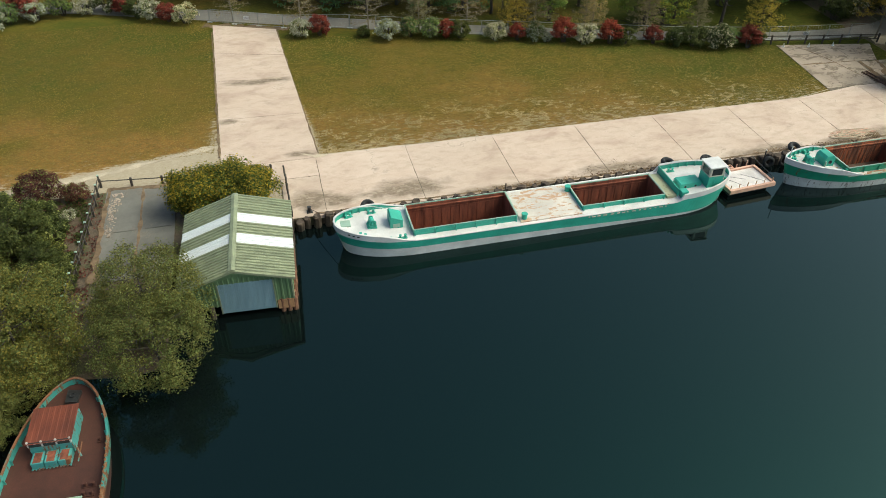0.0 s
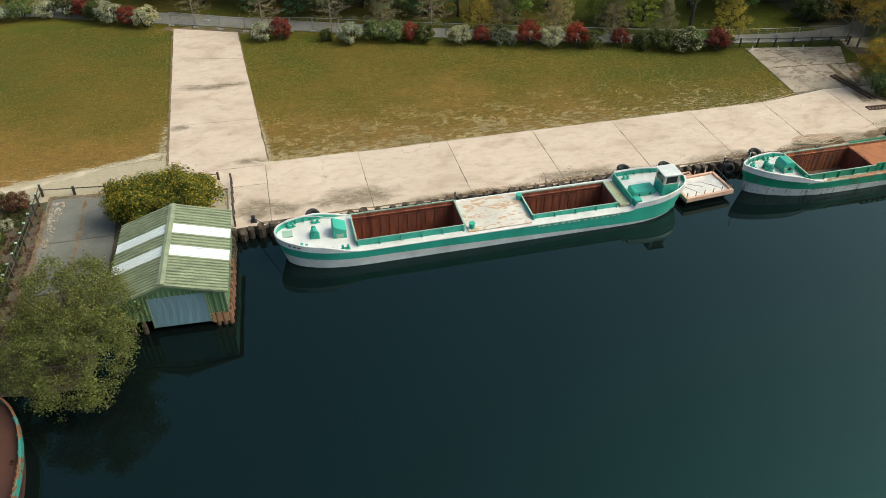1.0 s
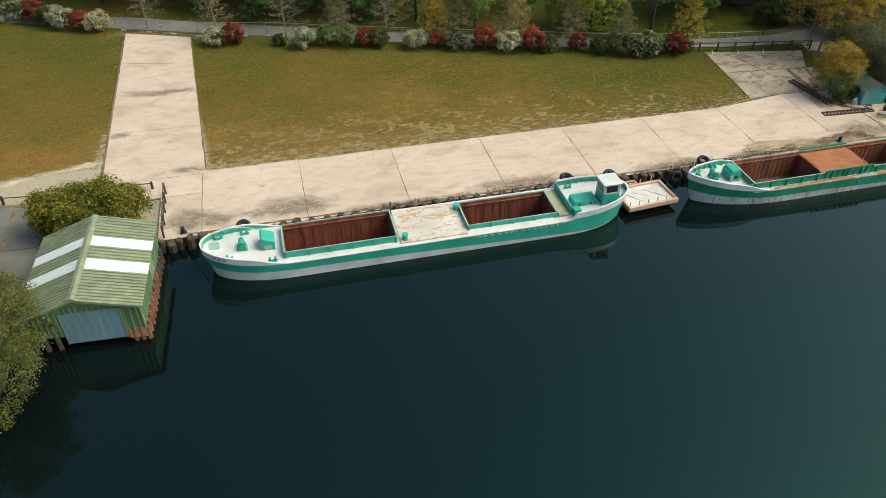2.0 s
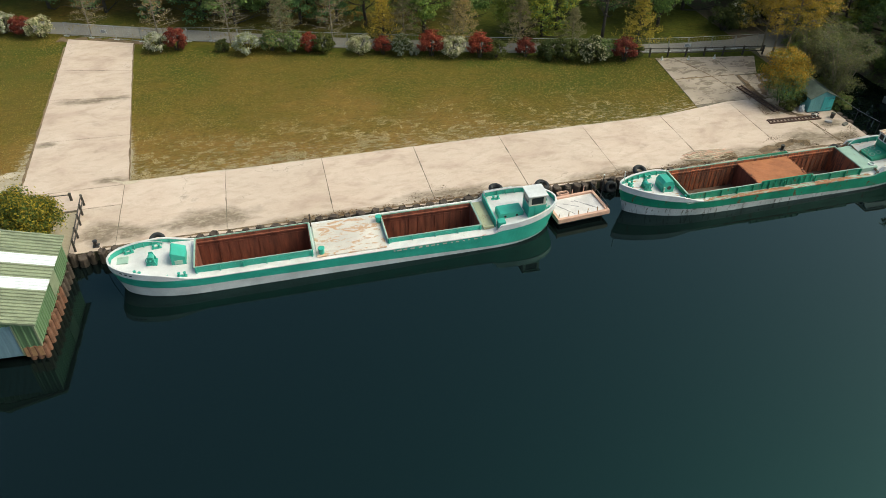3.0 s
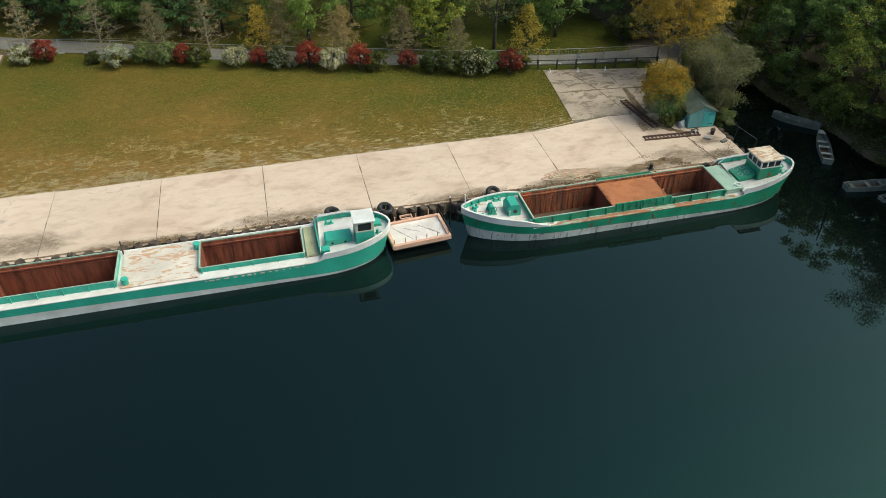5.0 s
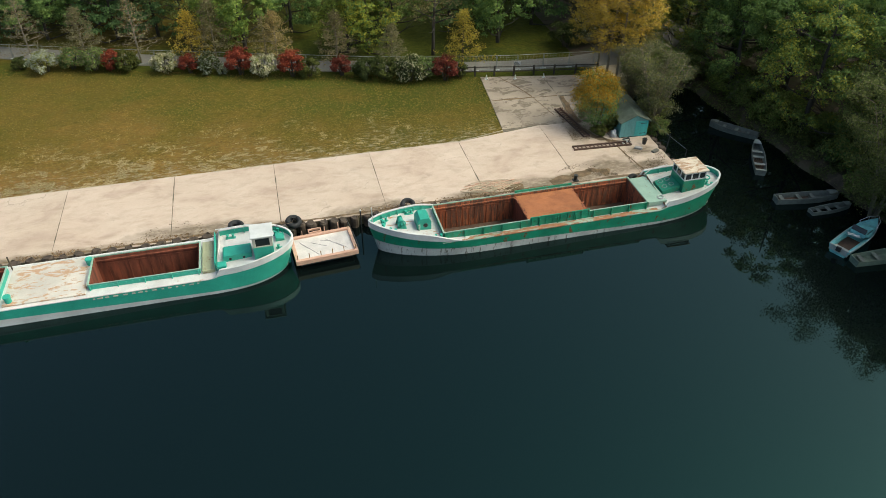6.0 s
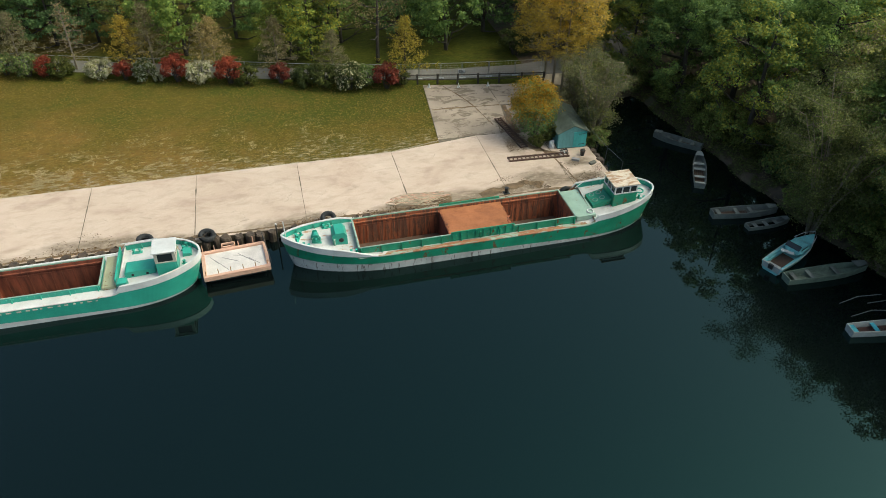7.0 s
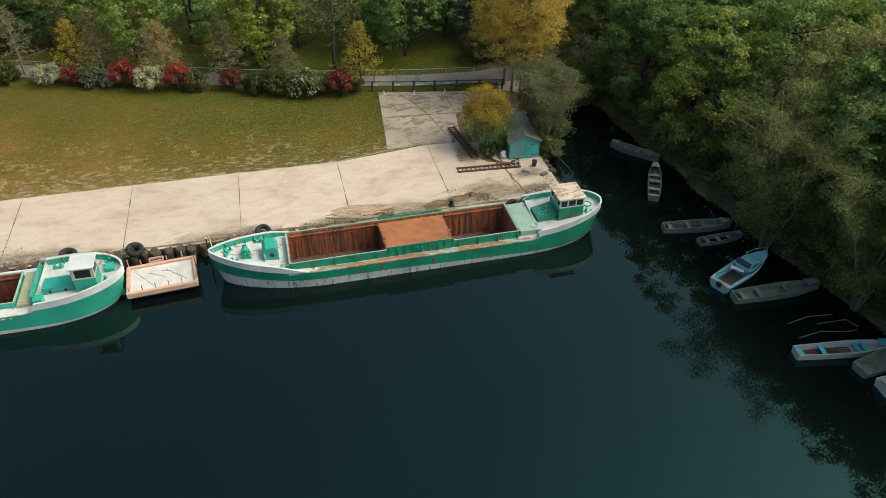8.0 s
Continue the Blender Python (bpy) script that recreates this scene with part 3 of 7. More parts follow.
while y < 5:
    shared("pile", random.choice(pile_meshes), quay_wall, pose(QUAY_END + 0.15, y, random.uniform(-0.2, 0.0), 0, 0, random.uniform(0, 360)))
    y += random.uniform(0.6, 1.0)


# ---- sand and dirt that drift over the edges of the concrete ----
def drift(label, pts, width, mat, seed, name="sand_drift", z=QUAY_Z + 0.006, step=0.22):
    """A thin ragged strip along a line."""
    bm = bmesh.new()
    rows = []
    for (ax, ay), (bx, by) in zip(pts, pts[1:]):
        a, b = Vector((ax, ay)), Vector((bx, by))
        d = (b - a).normalized()
        nrm = Vector((-d.y, d.x))
        n = max(2, int((b - a).length / step))
        for k in range(n + (1 if (bx, by) == pts[-1] else 0)):
            p = a.lerp(b, k / n)
            f = [0.15 + 0.85 * abs(noise.noise(Vector((p.x * 0.55, p.y * 0.55, seed + q)))) * 1.6 + 0.35 * abs(noise.noise(Vector((p.x * 2.7, p.y * 2.7, seed + q)))) for q in (0, 9)]
            l, r = p + nrm * width * f[0] * 0.5, p - nrm * width * f[1] * 0.5
            rows.append([bm.verts.new((l.x, l.y, z - 0.05)), bm.verts.new((*l.lerp(p, 0.25), z)), bm.verts.new((*r.lerp(p, 0.25), z)), bm.verts.new((r.x, r.y, z - 0.05))])
    for r, s in zip(rows, rows[1:]):
        for k in range(3):
            bm.faces.new((r[k], s[k], s[k + 1], r[k + 1]))
    bmesh.ops.recalc_face_normals(bm, faces=bm.faces)
    me = bpy.data.meshes.new(name)
    bm.to_mesh(me)
    bm.free()
    me.materials.append(mat)
    return tagged(new(name, me), label, "ground", kind="structure")


drift("ragged sandy edge of the concrete driveway", [(-5.2, 1.5), (-5.35, 10), (-5.55, 20), (-5.75, 28)], 0.36, M_DIRT, 1.0)
drift("ragged sandy edge of the concrete driveway", [(2.75, 0.4), (2.2, 9), (1.65, 18), (1.15, 27)], 0.22, M_DIRT, 7.0)
drift("bare brown earth between driveway and lane", [(-6.6, 30.2), (-3.5, 29.0), (0.6, 27.9), (2.4, 27.0)], 2.6, M_DIRT, 61.0, z=0.775)
drift("brown dirt gathered along the quay's edge", [(1.6, -8.0), (9, -7.95), (20, -8.05), (31, -7.95), (41, -8.0), (52, -7.95), (62, -8.0)], 0.42, M_DIRT, 65.0)
drift("dirt washed over the joint between lawn and quay", [(2.8, 0.1), (12, 0.0), (25, 0.02), (40, 0.02), (47.3, -0.02), (51.5, 0.9)], 0.14, M_SAND, 11.0)
drift("brown dirt along the old yard's slabs", [(-10.9, -1.6), (-10.85, -6.0), (-10.9, -12)], 0.5, M_DIRT, 13.0, z=QUAY_Z - 0.012)
drift("brown dirt along the old yard's slabs", [(-13.4, -1.4), (-13.5, -6.0), (-13.4, -12.4)], 0.9, M_DIRT, 15.0, z=QUAY_Z - 0.012)
drift("brown dirt along the old yard's edge", [(-13.6, -1.2), (-8.4, -1.6), (-5.2, -1.8)], 1.1, M_DIRT, 17.0, z=QUAY_Z - 0.008)
drift("sandy track worn into the grass", [(-30, -3.2), (-22, -0.6), (-14, 1.2), (-8, 2.8), (-5.2, 3.4)], 1.2, M_SAND, 19.0, z=0.765)
drift("brown dirt under the quay's weathered slabs", [(58.2, 0.6), (58.6, 5.6)], 1.1, M_DIRT, 23.0)
drift("brown dirt heaped round the lattice beams", [(57.7, 2.6), (57.9, -0.4), (58.8, -2.4), (60.4, -3.3)], 1.3, M_DIRT, 31.0)
drift("brown litter swept over the quay", [(52.6, -7.7), (54.4, -7.2), (56.2, -6.6), (57.4, -7.4)], 1.9, M_DIRT, 33.0)
drift("earth in a widened joint of the quay", [(58.6, -0.6), (59.7, -4.0), (60.3, -7.9)], 0.35, M_DIRT, 35.0)
drift("earth in a widened joint of the quay", [(52.2, 6.2), (55.4, 6.0), (58.2, 5.8)], 0.45, M_DIRT, 37.0)
drift("earth in a widened joint of the quay", [(54.2, 10.6), (55.2, 8.4), (55.9, 6.2), (56.6, 2.4)], 0.25, M_DIRT, 39.0)
drift("sandy litter where lawn, drive and quay meet", [(1.5, 0.5), (2.3, 0.15), (3.4, 0.1)], 0.9, M_SAND, 51.0)
drift("brown dirt round the flowering bush", [(60.4, 5.4), (59.9, 3.2), (58.6, 1.4)], 1.4, M_DIRT, 53.0)
# dark strip painted in as shade between the rope strands
drift("dark brown strip shading the gaps in the rope heap", [(46.4, -6.9), (48.2, -7.3), (50.4, -7.7)], 1.5, M_DIRT, 57.0)

# ---- barges ----
def half_beam(x, x0, x1, beam, bow, stern, blunt=0.6):
    h = 1.0
    if x < x0 + bow:
        h = min(h, max(0.0, 1 - (1 - (x - x0) / bow) ** 2.1) ** blunt)
    if x > x1 - stern:
        h = min(h, max(0.0, 1 - (1 - (x1 - x) / stern) ** 2.3) ** 0.55)
    return beam * h


class Hull:
    """Lines of a barge: bow at x = 0, stern at x = length, water at z = 0."""

    def __init__(self, length, beam, deck, bow_rise, stern_rise, stern_from, bow_len=5.5, stern_len=4.6, blunt=0.56, bul_end=4.0, bow0=0.0):
        self.length, self.beam, self.deck, self.bow_rise, self.stern_rise, self.stern_from, self.bow_len, self.stern_len, self.blunt, self.bul_end, self.bow0 = length, beam, deck, bow_rise, stern_rise, stern_from, bow_len, stern_len, blunt, bul_end, bow0

    def sheer(self, x):
        z = self.deck + self.bow_rise * max(0, 1 - x / 7.0) ** 1.6
        return z + self.stern_rise * (0.35 * smooth(self.stern_from - 0.4, self.stern_from + 0.5, x) + 0.65 * smooth(self.stern_from, self.length, x))

    def bulwark(self, x):
        """Height of the bulwark above the deck edge."""
        return max(0.40 * smooth(self.bul_end + 2.2, self.bul_end - 0.4, x), 0.38 * smooth(self.stern_from - 0.05, self.stern_from + 0.35, x)) + 0.02

    def at(self, s, level):
        """Half beam at share s of the length; level 0 is the keel, 1 the sheer."""
        x0, x1 = self.ends(level)
        x = x0 + (x1 - x0) * s
        return x, self.half(x, level)

    def ends(self, level):
        return self.bow0 + 0.9 * (1 - level) ** 1.2, self.length - 1.6 * (1 - level) ** 1.2

    def half(self, x, level=1.0):
        x0, x1 = self.ends(level)
        return half_beam(x, x0, x1, self.beam * (0.93 + 0.07 * level ** 0.6), self.bow_len + 1.5 * (1 - level), self.stern_len + 1.5 * (1 - level), self.blunt)


def warp(s):
    """More stations at the ends."""
    return s - 0.55 * math.sin(2 * math.pi * s) / (2 * math.pi)


def hull_band(h, lev0, z0, lev1, z1, out=0.0):
    """A strip of shell right round the hull between two levels; z0, z1 are functions of x."""
    bm = bmesh.new()
    lo, hi = [], []
    ss = [warp(i / 90) for i in range(91)]
    loop = [(s, 1) for s in ss] + [(s, -1) for s in ss[::-1][1:-1]]
    for s, side in loop:
        for lev, zf, row in ((lev0, z0, lo), (lev1, z1, hi)):
            x, b = h.at(s, lev)
            row.append(bm.verts.new((x, side * (b + out), zf(x))))
    n = len(lo)
    for i in range(n):
        bm.faces.new((lo[i], lo[(i + 1) % n], hi[(i + 1) % n], hi[i]))
    bmesh.ops.remove_doubles(bm, verts=bm.verts, dist=0.002)
    return bm


def bulwark_mesh(h, thick, lo, hi_add, x_from, x_to, out=0.0, cap=False):
    """A raised wall along the deck edge from x_from to x_to, both sides, round the end."""
    bm = bmesh.new()
    ss = [s for s in (warp(i / 120) for i in range(121)) if x_from <= h.at(s, 1)[0] <= x_to]
    if x_from <= 0:
        loop = [(s, 1) for s in ss[::-1]] + [(s, -1) for s in ss[1:]]
    else:
        loop = [(s, 1) for s in ss] + [(s, -1) for s in ss[::-1][1:]]
    rows = []
    for s, side in loop:
        x, b = h.at(s, 1)
        e = 0.01
        xa, ba = h.at(max(0, s - e), 1)
        xb, bb = h.at(min(1, s + e), 1)
        d = Vector((xb - xa, bb - ba)).normalized()
        nrm = Vector((-d.y, d.x))  # outward
        o, i = Vector((x, b)) + nrm * out, Vector((x, b)) - nrm * thick
        if i.y < 0:
            i.y = 0
        zt = h.sheer(x) + h.bulwark(x) + hi_add
        zb = zt - 0.07 if cap else h.sheer(x) + lo
        rows.append([bm.verts.new((o.x, side * o.y, zb)), bm.verts.new((o.x, side * o.y, zt)), bm.verts.new((i.x, side * i.y, zt)), bm.verts.new((i.x, side * i.y, zb))])
    for r, s in zip(rows, rows[1:]):
        for k in range(4):
            bm.faces.new((r[k], r[(k + 1) % 4], s[(k + 1) % 4], s[k]))
    for r in (rows[0], rows[-1]):
        bm.faces.new(r)
    return bm


def deck_mesh(h, holds, x_from, x_to):
    """Deck plating between two stations, open over the holds (x0, x1, half width)."""
    bm = bmesh.new()
    xs = sorted({round(v, 3) for v in np.arange(x_from, x_to, 0.4)} | {x_to} | {v for a, b, _ in holds for v in (a, b) if x_from < v < x_to})
    rows = []
    for x in xs:
        b = h.half(min(h.length, max(h.bow0, x)))
        b = max(0.01, b - 0.01)
        w = next((w for a, c, w in holds if a - 0.01 <= x <= c + 0.01), 1.0)
        w = min(w, b * 0.9)
        z = h.sheer(x) - 0.01
        rows.append((x, [bm.verts.new((x, y, z + 0.05 * (1 - (y / h.beam) ** 2))) for y in (-b, -w, w, b)]))
    for (xa, r), (xb, s) in zip(rows, rows[1:]):
        m = (xa + xb) / 2
        inside = any(a < m < c for a, c, _ in holds)
        for k in (0, 2) if inside else (0, 1, 2):
            bm.faces.new((r[k], r[k + 1], s[k + 1], s[k]))
    return bm


def tyre_thing(name, m, radius=0.36, label="worn black rubber tyre fender hanging by the quay"):
    t = thing(name, label, "tyre", "tyre fenders", m)
    part("casing", ring(radius, 0.16, 22, 10), M_TYRE, t, smooth=True)
    bm = ring(radius - 0.13, 0.05, 18, 6)
    part("bead", bm, M_TYRE, t, smooth=True)
    return t


def bollard_pair(parent, x, y, z, mat, turn=0):
    bm = box(-0.32, 0.32, -0.12, 0.12, 0, 0.05, 0.01)
    for dx in (-0.18, 0.18):
        tube([(dx, 0, 0.03), (dx, 0, 0.26)], 0.075, 0.075, 10, bm)
        tube([(dx, 0, 0.26), (dx, 0, 0.30)], 0.10, 0.10, 10, bm)
    return part("bollard", moved(bm, pose(x, y, z, 0, 0, turn)), mat, parent)


def hold_parts(barge, h, x0, x1, w, top, floor, coam_mat, lip_mat, rust, floor_mat, ribs=0.5, flange=0.06, rib_w=0.035):
    """One open hold: lined walls with frames, floor, and the coaming round it."""
    d = h.deck
    hold = part("hold", slab_poly([(x0 - 0.02, -w - 0.02), (x1 + 0.02, -w - 0.02), (x1 + 0.02, w + 0.02), (x0 - 0.02, w + 0.02)], floor - 0.1, floor), floor_mat, barge, "dark wet hold floor")
    for name, args in (("hold_wall", (x0, x1, w, w + 0.05)), ("hold_wall", (x0, x1, -w - 0.05, -w))):
        wall = part(name, box(args[0], args[1], args[2], args[3], floor, top - 0.02), rust, hold, "rusted steel hold lining")
        side = 1 if args[2] > 0 else -1
        rib = box(-rib_w, rib_w, -rib_w - 0.02, 0.05, floor, top - 0.28)
        me = bpy.data.meshes.new("rib")
        rib.to_mesh(me)
        rib.free()
        me.materials.append(rust)
        n = int((x1 - x0) / ribs)
        for i in range(1, n):
            o = new("rib", me)
            o.parent = hold
            o.matrix_basis = pose(x0 + (x1 - x0) * i / n, side * (w - (0.05 if rib_w > 0.03 else 0.0)), 0)
        part("stringer", box(x0, x1, side * (w - 0.10), side * w, top - 0.30, top - 0.22), rust, hold)
        part("stringer", box(x0, x1, side * (w - 0.04), side * w, top - 0.55, top - 0.51), rust, hold)
    for a, b in ((x0 - 0.05, x0), (x1, x1 + 0.05)):
        part("hold_wall", box(a, b, -w, w, floor, top - 0.02), rust, hold, "rusted steel hold lining")
    coam = part("coaming", box(x0 - 0.10, x1 + 0.10, -w - 0.10, -w - 0.052, d - 0.05, top, 0.006), coam_mat, barge)
    for args in ((x0 - 0.10, x1 + 0.10, w + 0.052, w + 0.10), (x0 - 0.10, x0 - 0.052, -w - 0.05, w + 0.05), (x1 + 0.052, x1 + 0.10, -w - 0.05, w + 0.05)):
        part("coaming", box(*args, d - 0.05, top, 0.006), coam_mat, barge)
    lip = bmesh.new()
    for args in ((x0 - 0.16, x1 + 0.16, -w - 0.115, -w - 0.045), (x0 - 0.16, x1 + 0.16, w + 0.045, w + 0.115), (x0 - 0.16, x0 - 0.05, -w - 0.03, w + 0.03), (x1 + 0.05, x1 + 0.16, -w - 0.03, w + 0.03)):
        box(*args, top, top + flange, 0.02, lip)
    part("coaming_lip", lip, lip_mat, barge, "pale worn coaming edge")
    stay = prism([(-0.03, d), (0.03, d), (0.03, top), (-0.03, top)], -0.11, 0.0)
    me = bpy.data.meshes.new("coaming_stay")
    stay.to_mesh(me)
    stay.free()
    me.materials.append(coam_mat)
    n = max(3, int((x1 - x0) / 1.3))
    for i in range(n + 1):
        for side in (-1, 1):
            o = new("coaming_stay", me)
            o.parent = barge
            o.matrix_basis = pose(x0 + (x1 - x0) * i / n, side * (w + 0.10) + (0.11 if side > 0 else 0), 0)
    cleat = box(-0.035, 0.035, -0.05, 0.0, -0.06, 0.03, 0.008)
    me = bpy.data.meshes.new("hatch_cleat")
    cleat.to_mesh(me)
    cleat.free()
    me.materials.append(M_GREEN if coam_mat is M_GREEN_MID else coam_mat)
    n = int((x1 - x0) / 0.38)
    for i in range(n):
        o = new("hatch_cleat", me)
        o.parent = barge
        o.matrix_basis = pose(x0 + 0.2 + i * 0.38, -w - 0.13, top - 0.07)
    return hold


def wheelhouse(parent, m, sx, sy, z_sill, z_top, wall_mat, frame_mat, roof_mat, roof_label, bays=3, post=0.045):
    """A box of a wheelhouse: panelled lower walls, posts, window panes, an overhanging roof."""
    house = part("wheelhouse", moved(box(-sx, sx, -sy, sy, 0, z_sill, 0.02), m), wall_mat, parent)
    bm = bmesh.new()
    inner = (-1 / 3, 1 / 3) if bays == 3 else ()
    edge = post + 0.005
    for px in (-sx + edge, *(f * sx for f in inner), sx - edge):
        for py in (-sy + edge, sy - edge):
            box(px - post, px + post, py - post, py + post, z_sill, z_top, 0.01, bm)
    for py in (f * sy for f in inner):
        for px in (-sx + 0.05, sx - 0.05):
            box(px - 0.045, px + 0.045, py - 0.045, py + 0.045, z_sill, z_top, 0.01, bm)
    for a, b in ((z_sill - 0.01, z_sill + 0.06), (z_top - 0.12, z_top)):
        for py in (-sy + 0.045, sy - 0.045):
            box(-sx, sx, py - 0.05, py + 0.05, a, b, 0.008, bm)
        for px in (-sx + 0.045, sx - 0.045):
            box(px - 0.05, px + 0.05, -sy, sy, a, b, 0.008, bm)
    part("window_frame", moved(bm, m), frame_mat, house, "pale window framing")
    for a in (-1, 1):
        part("pane", moved(box(-sx + 0.08, sx - 0.08, a * (sy - 0.05) - 0.006, a * (sy - 0.05) + 0.006, z_sill + 0.05, z_top - 0.1), m), M_GLASS, house)
        part("pane", moved(box(a * (sx - 0.05) - 0.006, a * (sx - 0.05) + 0.006, -sy + 0.08, sy - 0.08, z_sill + 0.05, z_top - 0.1), m), M_GLASS, house)
    bm = box(-sx - 0.10, sx + 0.10, -sy - 0.10, sy + 0.10, z_top, z_top + 0.07, 0.03)
    for v in bm.verts:  # slight camber
        v.co.z += 0.06 * (1 - (v.co.y / (sy + 0.1)) ** 2)
    part("roof", moved(bm, m), roof_mat, house, roof_label)
    part("door", moved(box(-0.34, 0.34, -sy - 0.025, -sy, 0.06, z_sill - 0.05, 0.008), m @ pose(sx * 0.3, 0, 0)), wall_mat, house)
    part("step", moved(box(-0.3, 0.3, -sy - 0.18, -sy, 0.0, 0.08, 0.01), m @ pose(sx * 0.3, 0, 0)), frame_mat, house)
    return house


def barge_body(h, at, label, holds, mats, white_line=0.55, stern_dip=0.78, gun=None):
    """Shell, bulwarks and deck; mats: lower, band, bulwark outside, bulwark inside, cap, deck."""
    barge = thing("barge", label, "barge", "moored barges", at)
    low, band, bul_out, bul_in, cap, deck = mats
    wl = lambda x: white_line * (1 - stern_dip * smooth(6, h.length, x)) + 0.5 * max(0, h.sheer(min(x, 8.0)) - h.deck) + 0.1 * stern_dip * (h.sheer(x) - h.deck)
    part("hull_bottom", hull_band(h, 0.0, lambda x: -1.3, 0.62, wl), low, barge, "white painted lower hull")
    part("hull_side", hull_band(h, 0.62, wl, 1.0, h.sheer), band, barge, "green painted hull side")
    part("rubbing_strake", hull_band(h, 0.60, lambda x: wl(x) - 0.05, 0.66, lambda x: wl(x) + 0.05, 0.035), low, barge)
    part("rubbing_strake", hull_band(h, 0.84, lambda x: wl(x) + 0.62 * (h.sheer(x) - wl(x)) - 0.03, 0.86, lambda x: wl(x) + 0.62 * (h.sheer(x) - wl(x)) + 0.03, 0.03), band, barge)
    part("gunwale", bulwark_mesh(Hull(h.length, h.beam, h.deck, h.bow_rise, h.stern_rise, h.stern_from, h.bow_len, h.stern_len, h.blunt, h.bul_end, h.bow0), 0.10, -0.04, 0.0, h.bul_end + 1.8, h.stern_from + 0.4, 0.025), gun or deck, barge)
    for a, b in ((-1, h.bul_end + 2.2), (h.stern_from - 0.1, h.length + 1)):
        part("bulwark", bulwark_mesh(h, 0.03, -0.02, 0.0, a, b, 0.02), bul_out, barge, "white painted bulwark")
        part("bulwark_lining", bulwark_mesh(h, 0.07, 0.0, -0.04, a, b, -0.034), bul_in, barge, "green painted inside of the bulwark")
        part("cap_rail", bulwark_mesh(h, 0.09, 0, 0.04, a, b, 0.035, True), cap, barge, "white cap rail")
        st = box(-0.025, 0.025, -0.10, 0.0, 0, 0.36)
        me = bpy.data.meshes.new("bulwark_stay")
        st.to_mesh(me)
        st.free()
        me.materials.append(bul_in)
        for i in range(1, 7):
            x = h.bow0 + 0.4 + i * (h.bul_end - 0.3) / 6 if a < 0 else h.length - i * 0.62
            bb = h.half(x)
            for side in (-1, 1):
                o = new("bulwark_stay", me)
                o.parent = barge
                o.matrix_basis = pose(x, side * (bb - 0.1) + (0.1 if side < 0 else 0), h.sheer(x))
    part("deck", deck_mesh(h, holds, h.bow0 + 0.15, h.length - 0.12), deck, barge, "worn white deck plating")
    part("rudder", box(h.length - 1.2, h.length - 0.35, -0.04, 0.04, -0.6, 0.5, 0.02), band, barge)
    return barge


# first barge: two holds and a short wheelhouse aft
B1 = Hull(30.9, 2.12, 1.30, 0.62, 0.50, 25.85, 4.7, 4.2, 0.5, 3.6, 0.35)
B1_AT = pose(2.25, -11.38, 0, 0, 0, 0.0)
b1 = barge_body(B1, B1_AT, "long white and green steel barge with two rusty open holds", [(5.8, 13.2, 1.5), (18.45, 24.85, 1.36)], (M_WHITE, M_GREEN, M_WHITE, M_GREEN_MID, M_WHITE, M_DECK), 0.66)
hold_parts(b1, B1, 5.8, 13.2, 1.45, 1.78, -1.1, M_GREEN_MID, M_HATCH, M_RUST, M_RUST, 0.62, rib_w=0.012)
hold_parts(b1, B1, 18.45, 24.85, 1.32, 1.66, -0.75, M_GREEN_MID, M_HATCH, M_RUST, M_BILGE, 0.62, rib_w=0.012)
part("mid_deck", box(13.5, 18.2, -1.85, 1.85, 1.30, 1.40, 0.03), M_DECK_MID, b1, "peeling cream and rust mid deck")
part("hatch_cover", box(25.08, 25.86, -1.55, 1.5, 1.34, 1.56, 0.03), M_YELLOW_HATCH, b1, "stained yellowish hatch cover")
part("bulkhead", box(25.9, 25.98, -1.55, 1.75, 1.30, 2.05, 0.02), M_GREEN_MID, b1)
for x, y in ((13.85, -1.5), (18.15, 1.1)):
    bm = tube([(x, y, 1.3), (x, y, 1.78)], 0.2, 0.2, 14)
    tube([(x, y, 1.78), (x, y, 1.84)], 0.24, 0.22, 14, bm)
    part("ventilator", bm, M_GREEN_MID, b1)
part("mooring_post", tube([(13.45, 1.75, 1.3), (13.45, 1.75, 2.35)], 0.05, 0.05, 8), M_PILE, b1)
# worn, unreadable lettering on the side
x = 18.6
while x < 24.9:
    wd = random.uniform(0.10, 0.30)
    part("lettering_bar", box(x, x + wd, -2.145, -2.11, 1.08, 1.16), M_CREAM, b1, "worn white lettering bar")
    x += wd + random.uniform(0.08, 0.3)
# foredeck gear
def windlass(barge, x, y, z, mat):
    w = part("windlass", box(x - 0.35, x + 0.35, y - 0.35, y + 0.35, z, z + 0.12, 0.03), mat, barge)
    part("windlass_frame", moved(prism([(-0.3, 0), (0.3, 0), (0.12, 0.62), (-0.12, 0.62)], -0.32, -0.26), pose(x, y, z + 0.1)), mat, w)
    part("windlass_frame", moved(prism([(-0.3, 0), (0.3, 0), (0.12, 0.62), (-0.12, 0.62)], 0.26, 0.32), pose(x, y, z + 0.1)), mat, w)
    bm = tube([(x, y - 0.5, z + 0.48), (x, y + 0.5, z + 0.48)], 0.07, 0.07, 10)
    tube([(x, y - 0.2, z + 0.48), (x, y + 0.2, z + 0.48)], 0.2, 0.2, 14, bm)
    part("drum", bm, mat, w)
    part("handwheel", moved(ring(0.26, 0.03, 18, 6), pose(x, y - 0.4, z + 0.55, 90, 0, 0)), mat, w)
    return w


